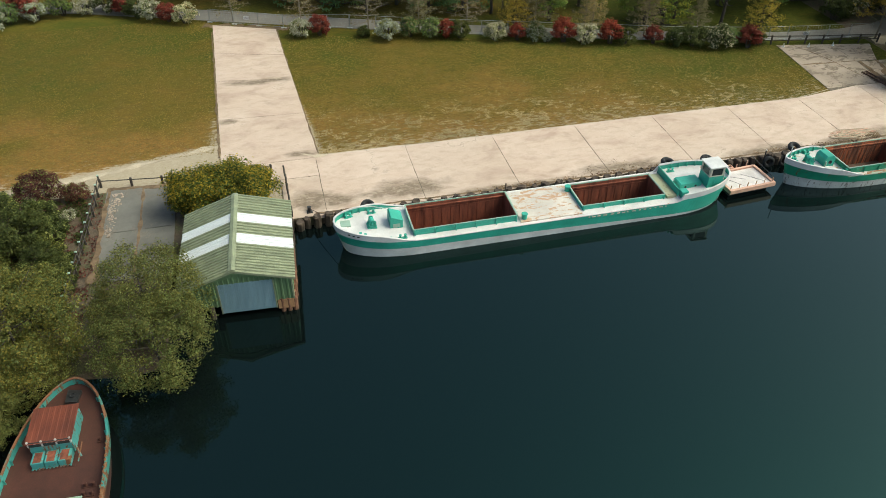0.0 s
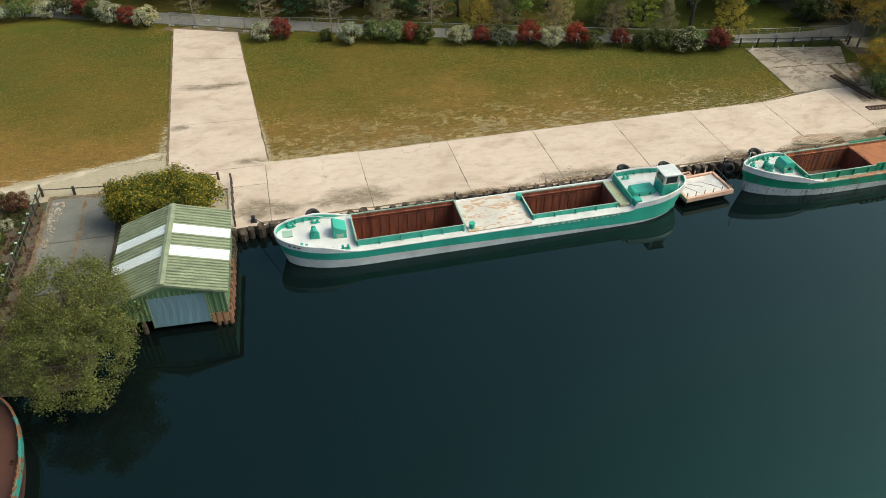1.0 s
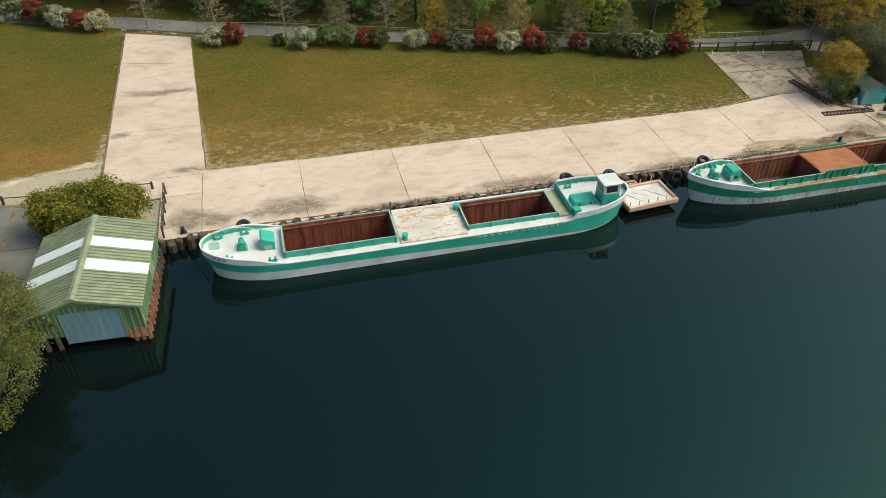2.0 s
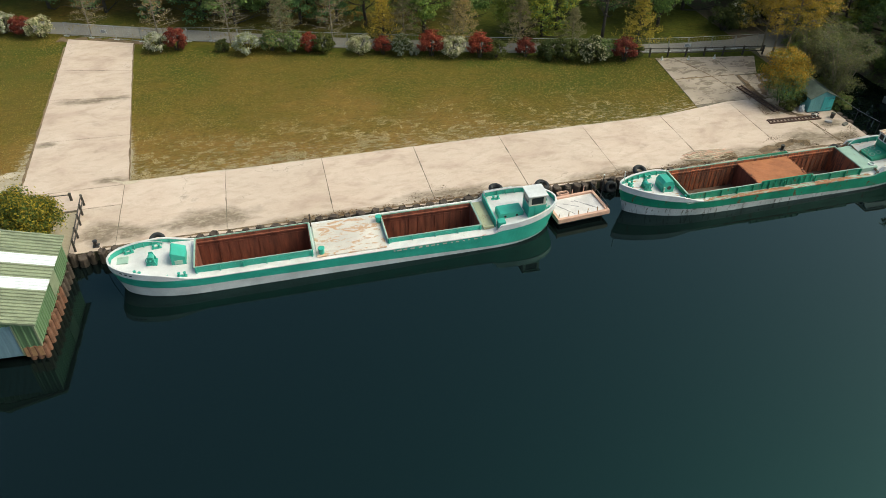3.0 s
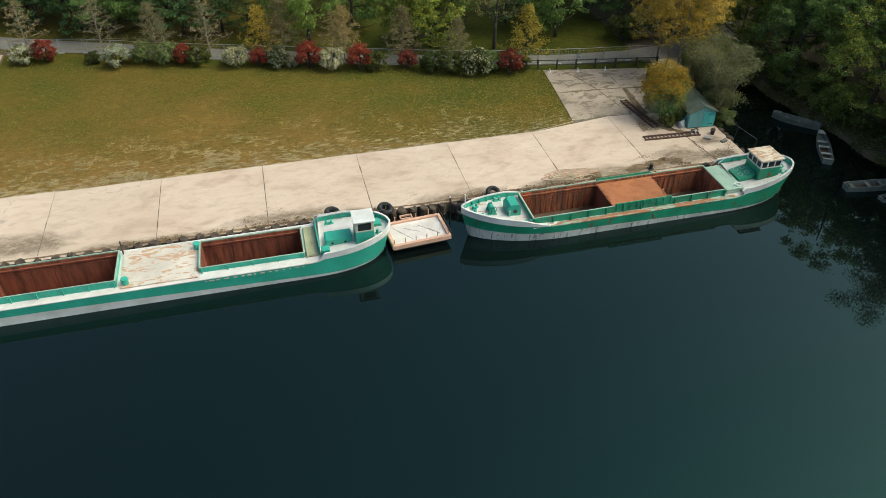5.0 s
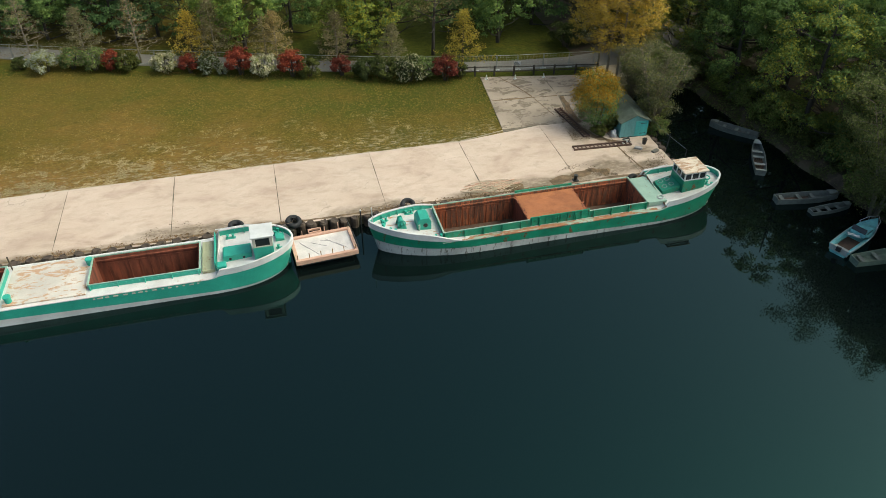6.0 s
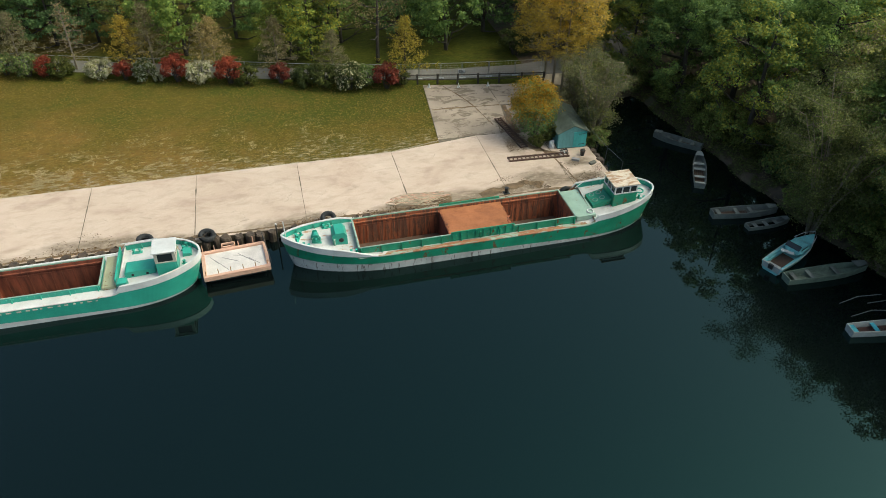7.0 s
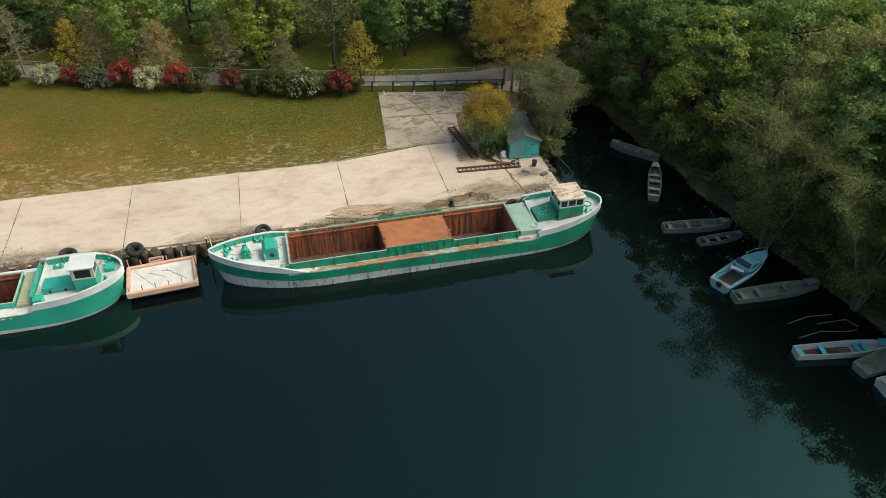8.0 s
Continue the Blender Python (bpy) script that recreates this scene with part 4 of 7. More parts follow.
windlass(b1, 3.0, -0.1, 1.52, M_GREEN_MID)
lock = part("deck_locker", prism([(4.25, 1.35), (5.15, 1.35), (5.15, 1.95), (4.4, 2.3), (4.25, 2.3)], -0.55, 0.65), M_GREEN_MID, b1)
part("locker_lid", moved(box(-0.5, 0.45, -0.56, 0.66, -0.02, 0.03, 0.01), pose(4.77, 0, 2.16, 0, 24, 0)), M_GREEN, lock)
part("vent_grille", box(4.45, 4.95, -0.58, -0.552, 1.5, 1.8), M_HATCH, lock)
part("deck_hatch", box(0.85, 1.55, -0.1, 0.6, 1.72, 1.86, 0.03), M_HATCH, b1)
for x, y, t in ((1.5, 1.05, 20), (3.2, 1.45, 8), (4.9, -1.75, 0), (2.2, -1.3, -30)):
    bollard_pair(b1, x, y, B1.sheer(x) + 0.02, M_GREEN_MID, t)
part("rail", tube([(1.0, 0.95, 2.35), (2.1, 1.3, 2.38), (3.3, 1.2, 2.3), (4.2, 0.75, 2.3)], 0.03, 0.03, 6), M_WHITE, b1)
for x in (0.75, 1.05, 1.35):
    part("scupper", moved(box(-0.09, 0.09, -0.02, 0.02, -0.04, 0.04), pose(x + 0.5, -B1.half(x + 0.5) - 0.02, B1.sheer(x) + 0.16, 0, 0, -45 + 14 * x)), M_STEEL, b1)
# after deck
wheelhouse(b1, pose(29.0, -0.72, 1.38), 0.62, 0.64, 1.24, 2.0, M_GREEN, M_CREAM, M_WHITE, "flat white painted wheelhouse roof", 1, 0.09)
eng = part("engine_casing", prism([(26.4, 1.36), (28.2, 1.40), (28.2, 1.92), (28.15, 1.98), (26.5, 1.96), (26.4, 1.88)], -0.92, 0.12), M_GREEN_MID, b1)
for x in (26.85, 27.7):
    part("porthole", moved(ring(0.07, 0.02, 16, 6), pose(x, -0.93, 1.72, 90, 0, 0)), M_STEEL, eng)
    part("porthole_glass", moved(tube([(0, 0, 0), (0, 0, 0.02)], 0.065, 0.065, 14), pose(x, -0.93, 1.72, 90, 0, 0)), M_GLASS, eng)
part("side_locker", box(26.05, 26.6, -1.9, -1.36, 1.36, 1.98, 0.05), M_GREEN_MID, b1)
for x, y, t in ((29.9, 1.0, 60), (30.0, -0.8, -60), (26.9, 1.55, 0)):
    bollard_pair(b1, x, y, B1.sheer(x) + 0.02, M_GREEN_MID, t)
part("stern_locker", prism([(29.75, 1.6), (30.4, 1.65), (30.3, 2.0), (29.8, 2.05)], 0.1, 0.7), M_GREEN_MID, b1)
part("rail", tube([(26.0, 1.9, 2.12), (28.2, 1.88, 2.2)], 0.03, 0.03, 6), M_WHITE, b1)
part("deck_cleat", box(27.3, 27.9, -1.3, -1.2, 1.4, 1.5, 0.02), M_HATCH, b1)

# second barge: one long hold with an orange plate across it
B2 = Hull(25.95, 2.1, 1.22, 0.80, 0.72, 20.7, 6.4, 5.2, 0.72, 3.9)
B2_AT = pose(38.15, -11.36, 0, 0, 0, 0.3)
b2 = barge_body(B2, B2_AT, "long green and dirty white barge with a rusty half-plated hold", [(4.85, 19.45, 1.6)], (M_WHITE_B, M_GREEN_B, M_WHITE, M_GREEN_MID, M_WHITE, M_DECK_R), 0.56, gun=M_GUN_B)
hold_parts(b2, B2, 4.85, 19.45, 1.56, 1.76, -0.35, M_GREEN_B, M_HATCH, M_RUST_S, M_BILGE, 0.42, rib_w=0.016)
bm = bmesh.new()
bmesh.ops.create_grid(bm, x_segments=36, y_segments=24, size=1.0)
for v in bm.verts:  # a buckled sheet with ragged, rusted-through ends
    ragged = 0.13 * noise.noise(Vector((v.co.x * 2, v.co.y * 9, 4))) if abs(v.co.x) > 0.93 else 0.0
    v.co = Vector((12.98 + v.co.x * (2.16 + ragged), v.co.y * 1.53, 1.60 + 0.035 * noise.noise(Vector((v.co.x * 3, v.co.y * 2, 1))) + 0.012 * noise.noise(v.co * 11)))
bmesh.ops.solidify(bm, geom=bm.faces[:], thickness=0.02)
plate = part("hold_plate", bm, M_RUST_O, b2, "buckled sheet of orange rusted steel over the hold")
for i in range(16):
    part("rust_flake", moved(box(-0.14, 0.14, -0.05, 0.05, 0, 0.02), pose(10.85 + (4.25 if i % 2 else 0) + random.uniform(-0.1, 0.1), random.uniform(-1.45, 1.45), 1.63, random.uniform(-8, 8), random.uniform(-12, 12), random.uniform(0, 180))), M_RUST_S, plate)
for x in (10.8, 15.15):
    part("hold_bulkhead", box(x - 0.04, x + 0.04, -1.54, 1.54, -0.35, 1.56), M_RUST, b2)
for side in (-1, 1):
    sd = part("raised_coaming", box(10.8, 15.15, side * 1.66 - 0.03, side * 1.66 + 0.03, 1.70, 1.98, 0.01), M_GREEN_B, b2)
    for i in range(9):
        part("coaming_rib", box(10.9 + i * 0.52, 10.96 + i * 0.52, side * 1.72 - 0.03, side * 1.72 + 0.03, 1.3, 1.96), M_GREEN_B, sd)
for side in (-1, 1):
    part("side_deck", box(4.6, 20.4, side * 1.88 - 0.17, side * 1.88 + 0.17, 1.2, 1.236, 0.004), M_GUN_B, b2, "rust-stained side deck")
part("hatch_cover", box(19.7, 21.1, -1.6, 1.6, 1.3, 1.66, 0.03), M_HATCH, b2, "pale green flat hatch cover")
windlass(b2, 2.15, -0.05, 1.60, M_GREEN_MID)
hut = part("companion_hatch", prism([(3.2, 1.4), (4.15, 1.35), (4.15, 2.1), (3.98, 2.38), (3.4, 2.38), (3.2, 2.15)], -0.6, 0.5), M_GREEN_MID, b2)
part("porthole", moved(ring(0.13, 0.035, 16, 6), pose(3.75, -0.61, 1.85, 90, 0, 0)), M_STEEL, hut)
part("porthole_glass", moved(tube([(0, 0, 0), (0, 0, 0.02)], 0.12, 0.12, 14), pose(3.75, -0.61, 1.85, 90, 0, 0)), M_GLASS, hut)
part("pipe", tube([(3.3, -0.68, 1.4), (3.3, -0.68, 1.95), (3.3, -0.68, 2.0)], 0.05, 0.075, 8), M_HATCH, hut)
for x, y, t in ((1.1, 0.45, 30), (3.0, 1.35, 8), (4.4, -1.6, 0), (1.5, -0.75, -35), (1.0, 0.0, 70)):
    bollard_pair(b2, x, y, B2.sheer(x) + 0.02, M_GREEN_MID, t)
part("jackstaff", tube([(0.3, 0, 2.3), (0.25, 0, 3.4), (0.25, 0, 3.46)], 0.03, 0.05, 6), M_WHITE, b2)
wheelhouse(b2, pose(23.4, -0.12, 1.45), 0.86, 0.88, 1.16, 1.80, M_GREEN_B, M_WHITE, worn_paint("flaking_roof", (0.60, 0.50, 0.39), 0.50, rust=((0.30, 0.16, 0.09), (0.46, 0.30, 0.19)), rough=0.7, streak=(0.5, 1.6, 1), scale=2.4), "flaking cream and rust wheelhouse roof")
eng = part("engine_casing", moved(prism([(-0.75, 0), (0.55, 0), (0.55, 0.75), (-0.75, 0.42)], -0.75, 0.65), pose(21.95, 0.05, 1.36)), M_GREEN_B, b2)
for x, y in ((-0.4, 0.35), (0.1, 0.35), (-0.4, -0.3), (0.1, -0.3)):
    part("skylight_lid", moved(ring(0.17, 0.025, 16, 6), pose(21.95 + x, 0.05 + y, 1.36 + 0.63 + 0.26 * x, 0, -14, 0)), M_HATCH, eng)
for x, y, t in ((24.9, 0.7, 50), (24.7, -0.9, -50)):
    bollard_pair(b2, x, y, B2.sheer(x) + 0.02, M_GREEN_MID, t)
part("deck_ring", moved(ring(0.28, 0.05, 18, 6), pose(25.0, 0.0, 1.95)), M_GREEN_MID, b2)
part("deck_ring", moved(ring(0.22, 0.04, 18, 6), pose(20.8, -1.2, 1.70)), M_WHITE, b2)
part("rail", tube([(20.9, 1.7, 1.75), (21.6, 1.85, 2.1), (22.8, 1.85, 2.25)], 0.03, 0.03, 6), M_WHITE, b2)

# third barge: rusted, moored by the trees
M_TURQ_R = worn_paint("flaking_rail", (0.045, 0.22, 0.19), 0.42, rust=((0.10, 0.04, 0.02), (0.30, 0.13, 0.06)), scale=0.8)
B3 = Hull(17.0, 2.5, 1.05, 0.45, 0.3, 13.5, 6.5, 3.5, 0.58, 6.8)
b3 = barge_body(B3, pose(-12.98, -21.8, 0, 0, 0, -93.5), "derelict rusted barge with a turquoise cabin beside the trees", [(7.5, 14.5, 1.55)], (M_RUST_D, M_RUST_D, worn_paint("rusted_turquoise", (0.04, 0.21, 0.18), 0.48, scale=0.9), worn_paint("turquoise_lining", (0.05, 0.27, 0.24), 0.52), M_TURQ_R, M_RUST_D))
hold_parts(b3, B3, 7.5, 14.5, 1.5, 1.35, -0.3, M_RUST_D, M_HATCH, M_RUST, M_BILGE)
M_TURQ = worn_paint("turquoise_paint", (0.06, 0.27, 0.25), 0.53, scale=2.2)
cab = part("cabin", moved(box(-1.25, 1.25, -1.2, 1.2, 0, 1.0, 0.03), pose(3.4, -0.3, 1.2)), M_TURQ, b3)
part("roof_frame", moved(box(-1.3, 1.2, -1.28, 1.28, 1.27, 1.33, 0.01), pose(3.4, -0.3, 1.2, 0, 4, 0)), M_WHITE_B, cab)
part("cabin_roof", moved(corrugated(2.64, 2.62, 0.33, 0.018), pose(3.4, -0.3, 1.2, 0, 4, 0) @ pose(1.25, -1.32, 1.34, 0, 0, 90)), M_RUST_RED, cab, "rust red corrugated cabin roof")
for y in (-0.8, 0, 0.8):
    part("cabin_window", moved(box(1.2, 1.27, y - 0.34, y + 0.34, 0.92, 1.28), pose(3.4, -0.3, 1.2)), M_GLASS, cab)
for y in (-1.18, -0.4, 0.4, 1.18):
    part("cabin_post", moved(box(1.18, 1.26, y - 0.05, y + 0.05, 0.9, 1.36), pose(3.4, -0.3, 1.2)), M_WHITE_B, cab)
for y in (-0.75, 0, 0.75):
    d = part("skylight_box", moved(box(1.3, 2.15, y - 0.34, y + 0.34, 0.0, 0.55, 0.04), pose(3.4, -0.25, 1.15)), M_TURQ, cab)
    part("skylight_panel", moved(box(1.38, 2.1, y - 0.22, y + 0.22, 0.55, 0.57), pose(3.4, -0.25, 1.15)), M_RUST, d)
hp = part("hawse_plate", slab_poly([(0.55, -0.32), (0.7, 0.42), (1.5, 0.3), (1.45, -0.3)], 1.40, 1.62), M_STEEL, b3, "dark steel plate at the bow")
part("fairlead", moved(ring(0.14, 0.045, 14, 6), pose(1.0, 0.0, 1.64)), M_STEEL, hp)
for x, y in ((6.6, 1.75), (7.1, 1.75), (4.0, 2.0)):
    bollard_pair(b3, x, y, B3.sheer(x) + 0.02, M_RUST_D, 90)
# flaking rust on the rail, a fallen rail and odds and ends round the cabin
M_FLAKE = worn_paint("flaking_orange_rust", (0.22, 0.075, 0.022), 0.5, rust=((0.05, 0.02, 0.012), (0.42, 0.24, 0.11)), scale=4.5, streak=(1, 1, 1))
for i in range(46):
    x = 4.2 + i * 0.115 + random.uniform(-0.04, 0.04)
    part("rust_flake", moved(box(-0.06, 0.06, -0.035, 0.035, -0.03, 0.005 + random.uniform(0, 0.025), 0.01), pose(x, B3.half(x) - 0.06 + random.uniform(-0.05, 0.08), B3.sheer(x) + B3.bulwark(x) + 0.05, random.uniform(-14, 14), random.uniform(-14, 14), random.uniform(0, 90))), M_FLAKE, b3)
part("loose_rail", tube([(4.0, 0.95, 1.3), (4.6, 1.1, 1.6), (5.2, 1.0, 1.3)], 0.035, 0.035, 6), M_TURQ_R, b3)
part("loose_rail", tube([(4.5, 0.85, 1.9), (4.9, 1.1, 1.3)], 0.05, 0.05, 6), M_TURQ, b3)
for i in range(12):
    part("grating_bar", box(5.2, 5.3, -1.2 + i * 0.165, -1.14 + i * 0.165, 1.12, 1.24, 0.01), M_TURQ, b3)
part("grating_sill", box(5.14, 5.34, -1.3, 0.85, 1.1, 1.16, 0.01), M_RUST_D, b3)

c = Matrix.Translation((3.5, -0.25, 1.15))
cab.matrix_basis = c @ Matrix.Scale(0.85, 4) @ c.inverted()

# ---- boathouse ----
BW, BD, RX, EAVE_R, EAVE_L, RIDGE, SILL = 6.7, 7.8, -3.4, 2.98, 2.68, 3.94, 1.05
boathouse = thing("boathouse", "pale green sheet metal boathouse with white rooflights over the water", "boathouse", at=pose(-0.72, -17.1, 0, 0, 0, -2.9))


def roof_z(x):
    """Height of the roof plane over a local x."""
    return RIDGE - (x - RX) * (RIDGE - EAVE_R) / (0 - RX) if x > RX else RIDGE - (RX - x) * (RIDGE - EAVE_L) / (RX + BW)


def roof_sheet(y0, y1, side, mat, label=""):
    x1 = 0.28 if side > 0 else -BW - 0.28
    run, drop = abs(x1 - RX), RIDGE - roof_z(x1)
    ln = math.hypot(run, drop)
    c, sn = run / ln, drop / ln
    m = Matrix.Translation((RX, y0, RIDGE + 0.03 + (0.012 if mat is M_ROOF_W else 0))) @ Matrix(((0, side * c, side * sn, 0), (1, 0, 0, 0), (0, -sn, c, 0), (0, 0, 0, 1)))
    return part("roof_sheet", moved(corrugated(y1 - y0, ln, 0.29, 0.03 if mat is M_ROOF_W else 0.075), m), mat, roof, label)


roof = part("roof", prism([(-BW - 0.2, roof_z(-BW - 0.2) - 0.05), (RX, RIDGE - 0.55), (0.2, roof_z(0.2) - 0.05), (RX, RIDGE)], -0.10, BD + 0.15), M_CLAD, boathouse)
for side in (-1, 1):
    for y0, y1, white in ((-0.18, 2.6, 0), (2.6, 3.65, 1), (3.65, 4.9, 0), (4.9, 5.9, 1), (5.9, BD + 0.25, 0)):
        roof_sheet(y0, y1, side, M_ROOF_W if white else M_ROOF, "translucent white rooflight sheet" if white else "")
part("ridge_cap", prism([(RX - 0.22, RIDGE + 0.0), (RX, RIDGE + 0.07), (RX + 0.22, RIDGE + 0.0), (RX + 0.22, RIDGE + 0.06), (RX, RIDGE + 0.14), (RX - 0.22, RIDGE + 0.06)], -0.22, BD + 0.27), M_ROOF, roof)
for x1 in (0.27, -BW - 0.27):
    part("barge_board", prism([(RX, RIDGE - 0.12), (x1, roof_z(x1) - 0.14), (x1, roof_z(x1) + 0.02), (RX, RIDGE + 0.05)], -0.24, -0.19), M_ROOF, roof)


def clad(length, z0, top, m):
    """Cladding with upright ribs; top gives the height along it."""
    bm = bmesh.new()
    n = max(1, int(length / 0.30))
    w = length / n
    prof = [q for i in range(n) for q in ((i * w, 0), (i * w + w * 0.12, -0.045), (i * w + w * 0.36, -0.045), (i * w + w * 0.48, 0))] + [(length, 0)]
    lo, hi, bl, bh = ([bm.verts.new((x, y if k < 2 else 0.05, z0 if k % 2 == 0 else top(x))) for x, y in prof] for k in range(4))
    for i in range(len(prof) - 1):
        for r, q in ((lo, hi), (hi, bh), (bh, bl), (bl, lo)):
            bm.faces.new((r[i], r[i + 1], q[i + 1], q[i]))
    for i in (0, -1):
        bm.faces.new((lo[i], hi[i], bh[i], bl[i]))
    return part("wall", moved(bm, m), M_CLAD, boathouse)


DOOR_L, DOOR_R, DOOR_T = -4.5, -1.12, 2.82
clad(BD, SILL, lambda a: EAVE_R - 0.03, pose(0, 0, 0, 0, 0, 90))
clad(BD, SILL, lambda a: EAVE_L - 0.03, pose(-BW, BD, 0, 0, 0, -90))
clad(DOOR_L + BW, SILL, lambda a: roof_z(a - BW) - 0.04, pose(-BW, 0, 0))
clad(-DOOR_R, SILL, lambda a: roof_z(a + DOOR_R) - 0.04, pose(DOOR_R, 0, 0))
clad(DOOR_R - DOOR_L, DOOR_T, lambda a: roof_z(a + DOOR_L) - 0.04, pose(DOOR_L, 0, 0))
clad(BW, SILL, lambda a: roof_z(-a) - 0.04, pose(0, BD, 0, 0, 0, 180))
shut = part("roller_door", box(DOOR_L, DOOR_R, 0.0, 0.05, 0.42, DOOR_T), M_SHUTTER, boathouse, "blue-grey roller shutter door")
slat = box(DOOR_L + 0.02, DOOR_R - 0.02, -0.022, 0.0, 0, 0.062, 0.012)
slat_me = bpy.data.meshes.new("slat")
slat.to_mesh(slat_me)
slat.free()
slat_me.materials.append(M_SHUTTER)
for i in range(28):
    o = new("slat", slat_me)
    o.parent = shut
    o.matrix_basis = pose(0, 0, 0.46 + i * 0.083)
for x in (DOOR_L, DOOR_R):
    part("door_guide", box(x - 0.04, x + 0.04, -0.06, 0.06, 0.42, DOOR_T + 0.03, 0.01), M_ROOF, shut)
part("corner_trim", box(-0.04, 0.06, -0.07, 0.06, SILL, EAVE_R, 0.01), M_ROOF, boathouse)
part("pale_panel", box(0.045, 0.07, 3.9, 5.2, SILL + 0.3, EAVE_R - 0.15, 0.01), M_ROOF, boathouse)
part("slipway_floor", box(-BW + 0.1, -0.1, 5.2, BD - 0.1, 0.1, 0.4, 0.02), M_CONC_GREY, boathouse)
for i in range(13):
    y = 0.15 + i * 0.6
    part("foundation_post", tube([(0.02 + random.uniform(-0.04, 0.05), y, -1.2), (0.0 + random.uniform(0, 0.06), y, SILL + random.uniform(-0.12, 0.15))], 0.2, 0.17, 8), M_PILE_RED if i < 9 else M_PILE, boathouse, "rust brown foundation post")
for x in (-0.35, -0.75, -6.5, -5.8, -5.1):
    part("foundation_post", tube([(x, 0.12, -1.2), (x, 0.08, SILL + 0.05)], 0.17, 0.16, 8), M_PILE_RED if x > -1 else M_PILE, boathouse)
part("fascia_plank", box(DOOR_R + 0.08, -0.02, -0.045, 0.06, 0.3, SILL - 0.02, 0.015), M_PLANK, boathouse, "orange-brown plank under the cladding")

# ---- work pontoon ----
pont = thing("pontoon", "small timber work pontoon with a white boarded deck", "pontoon", at=pose(35.08, -10.94, 0, 0, 0, 4.5))
PX, PY = 2.08, 1.38
part("deck", box(-PX + 0.12, PX - 0.12, -PY + 0.12, PY - 0.12, 0.56, 0.66, 0.01), M_PLY, pont, "whitish plywood boarding")
for a in (-1, 1):
    part("edge_beam", box(-PX, PX, a * (PY - 0.1) - 0.11, a * (PY - 0.1) + 0.11, 0.46, 0.80, 0.015), M_TIMBER, pont)
    part("edge_beam", box(a * (PX - 0.1) - 0.11, a * (PX - 0.1) + 0.11, -PY + 0.21, PY - 0.21, 0.46, 0.795, 0.015), M_TIMBER, pont)
part("float", box(-PX + 0.3, PX - 0.3, -PY + 0.45, PY - 0.3, -0.4, 0.455, 0.04), M_STEEL, pont)
for i in range(6):
    x = -PX + 0.15 + i * (2 * PX - 0.3) / 5
    part("stake", box(x - 0.025, x + 0.025, -PY + 0.23, -PY + 0.28, 0.6, 1.12, 0.008), M_PLANK, pont)
for x, h in ((-1.95, 1.3), (-1.2, 1.15), (0.35, 1.15), (1.3, 1.3)):
    part("stake", box(x - 0.03, x + 0.03, PY - 0.03, PY + 0.03, 0.3, h, 0.008), M_TIMBER, pont)
bm = bmesh.new()
for args in ((-0.75, 0.15, 1.42, 1.5), (-0.75, 0.15, 1.78, 1.86)):
    box(args[0], args[1], args[2], args[3], 0.72, 0.86, 0.01, bm)
for x in (-0.75, 0.07):
    box(x, x + 0.08, 1.42, 1.86, 0.72, 0.86, 0.01, bm)
part("step_frame", bm, M_TIMBER, pont)
part("hand_rail", tube([(1.95, 1.55, 1.35), (2.12, -0.3, 1.05), (2.15, -1.2, 0.9)], 0.03, 0.03, 6), M_STEEL, pont)
for x, y, z in ((1.97, 1.3, 1.3), (2.1, 0.2, 1.13), (2.14, -0.9, 0.95)):
    part("rail_post", tube([(x, y, 0.6), (x, y, z)], 0.025, 0.025, 6), M_STEEL, pont)
for x, y, l, a in ((-0.9, -0.2, 1.5, -58), (0.7, 0.1, 1.5, -50), (1.15, -0.35, 1.0, -52), (-0.3, 0.2, 1.2, -35), (-1.3, 0.4, 0.9, -60), (0.2, 0.5, 0.7, -20)):
    part("batten", moved(box(-l / 2, l / 2, -0.014, 0.014, 0.66, 0.68), pose(x, y, 0, 0, 0, a)), M_BATTEN, pont)

# ---- shed at the end of the quay ----
shed = thing("shed", "small turquoise boarded shed with a felted roof and double doors", "shed", at=pose(61.6, -2.7, 0.78, 0, 0, -3))
SW, SD, SE, SR = 1.18, 4.3, 1.44, 2.0
part("floor", box(-SW, SW, 0, SD, 0, 0.08), M_FENCE, shed)
def boards(parent, mat, x0, x1, y, z0, ztop, name="board", pitch=0.19):
    n = max(1, int((x1 - x0) / pitch))
    for i in range(n):
        a, b = x0 + (x1 - x0) * i / n, x0 + (x1 - x0) * (i + 1) / n
        part(name, prism([(a + 0.006, z0), (b - 0.006, z0), (b - 0.006, ztop(b)), (a + 0.006, ztop(a))], y, y + 0.03), mat, parent)
top = lambda x: SE + (SR - SE) * (1 - abs(x) / SW)
wall = part("front_wall", box(-SW, SW, 0.03, 0.06, 0.05, SE - 0.02), M_SHED, shed)
boards(wall, M_SHED_PALE, -SW, 0.02, 0.0, 0.03, top)
door = part("door", box(0.06, SW - 0.06, -0.03, 0.0, 0.06, 1.42, 0.01), M_SHED, shed, "bright turquoise door leaf")
boards(door, M_SHED, 0.06, SW - 0.06, -0.045, 0.07, lambda x: 1.40)
part("hinge", box(0.5, 1.0, -0.055, -0.046, 1.2, 1.25), M_STEEL, door)
part("hinge", box(0.5, 1.0, -0.055, -0.046, 0.3, 0.35), M_STEEL, door)
part("gable_board", prism([(0.03, 1.42), (SW, 1.42), (0.03, SR)], 0.0, 0.03), M_SHED_PALE, shed)
part("side_wall", box(-SW, -SW + 0.05, 0.06, SD, 0.05, SE), M_SHED_PALE, shed)
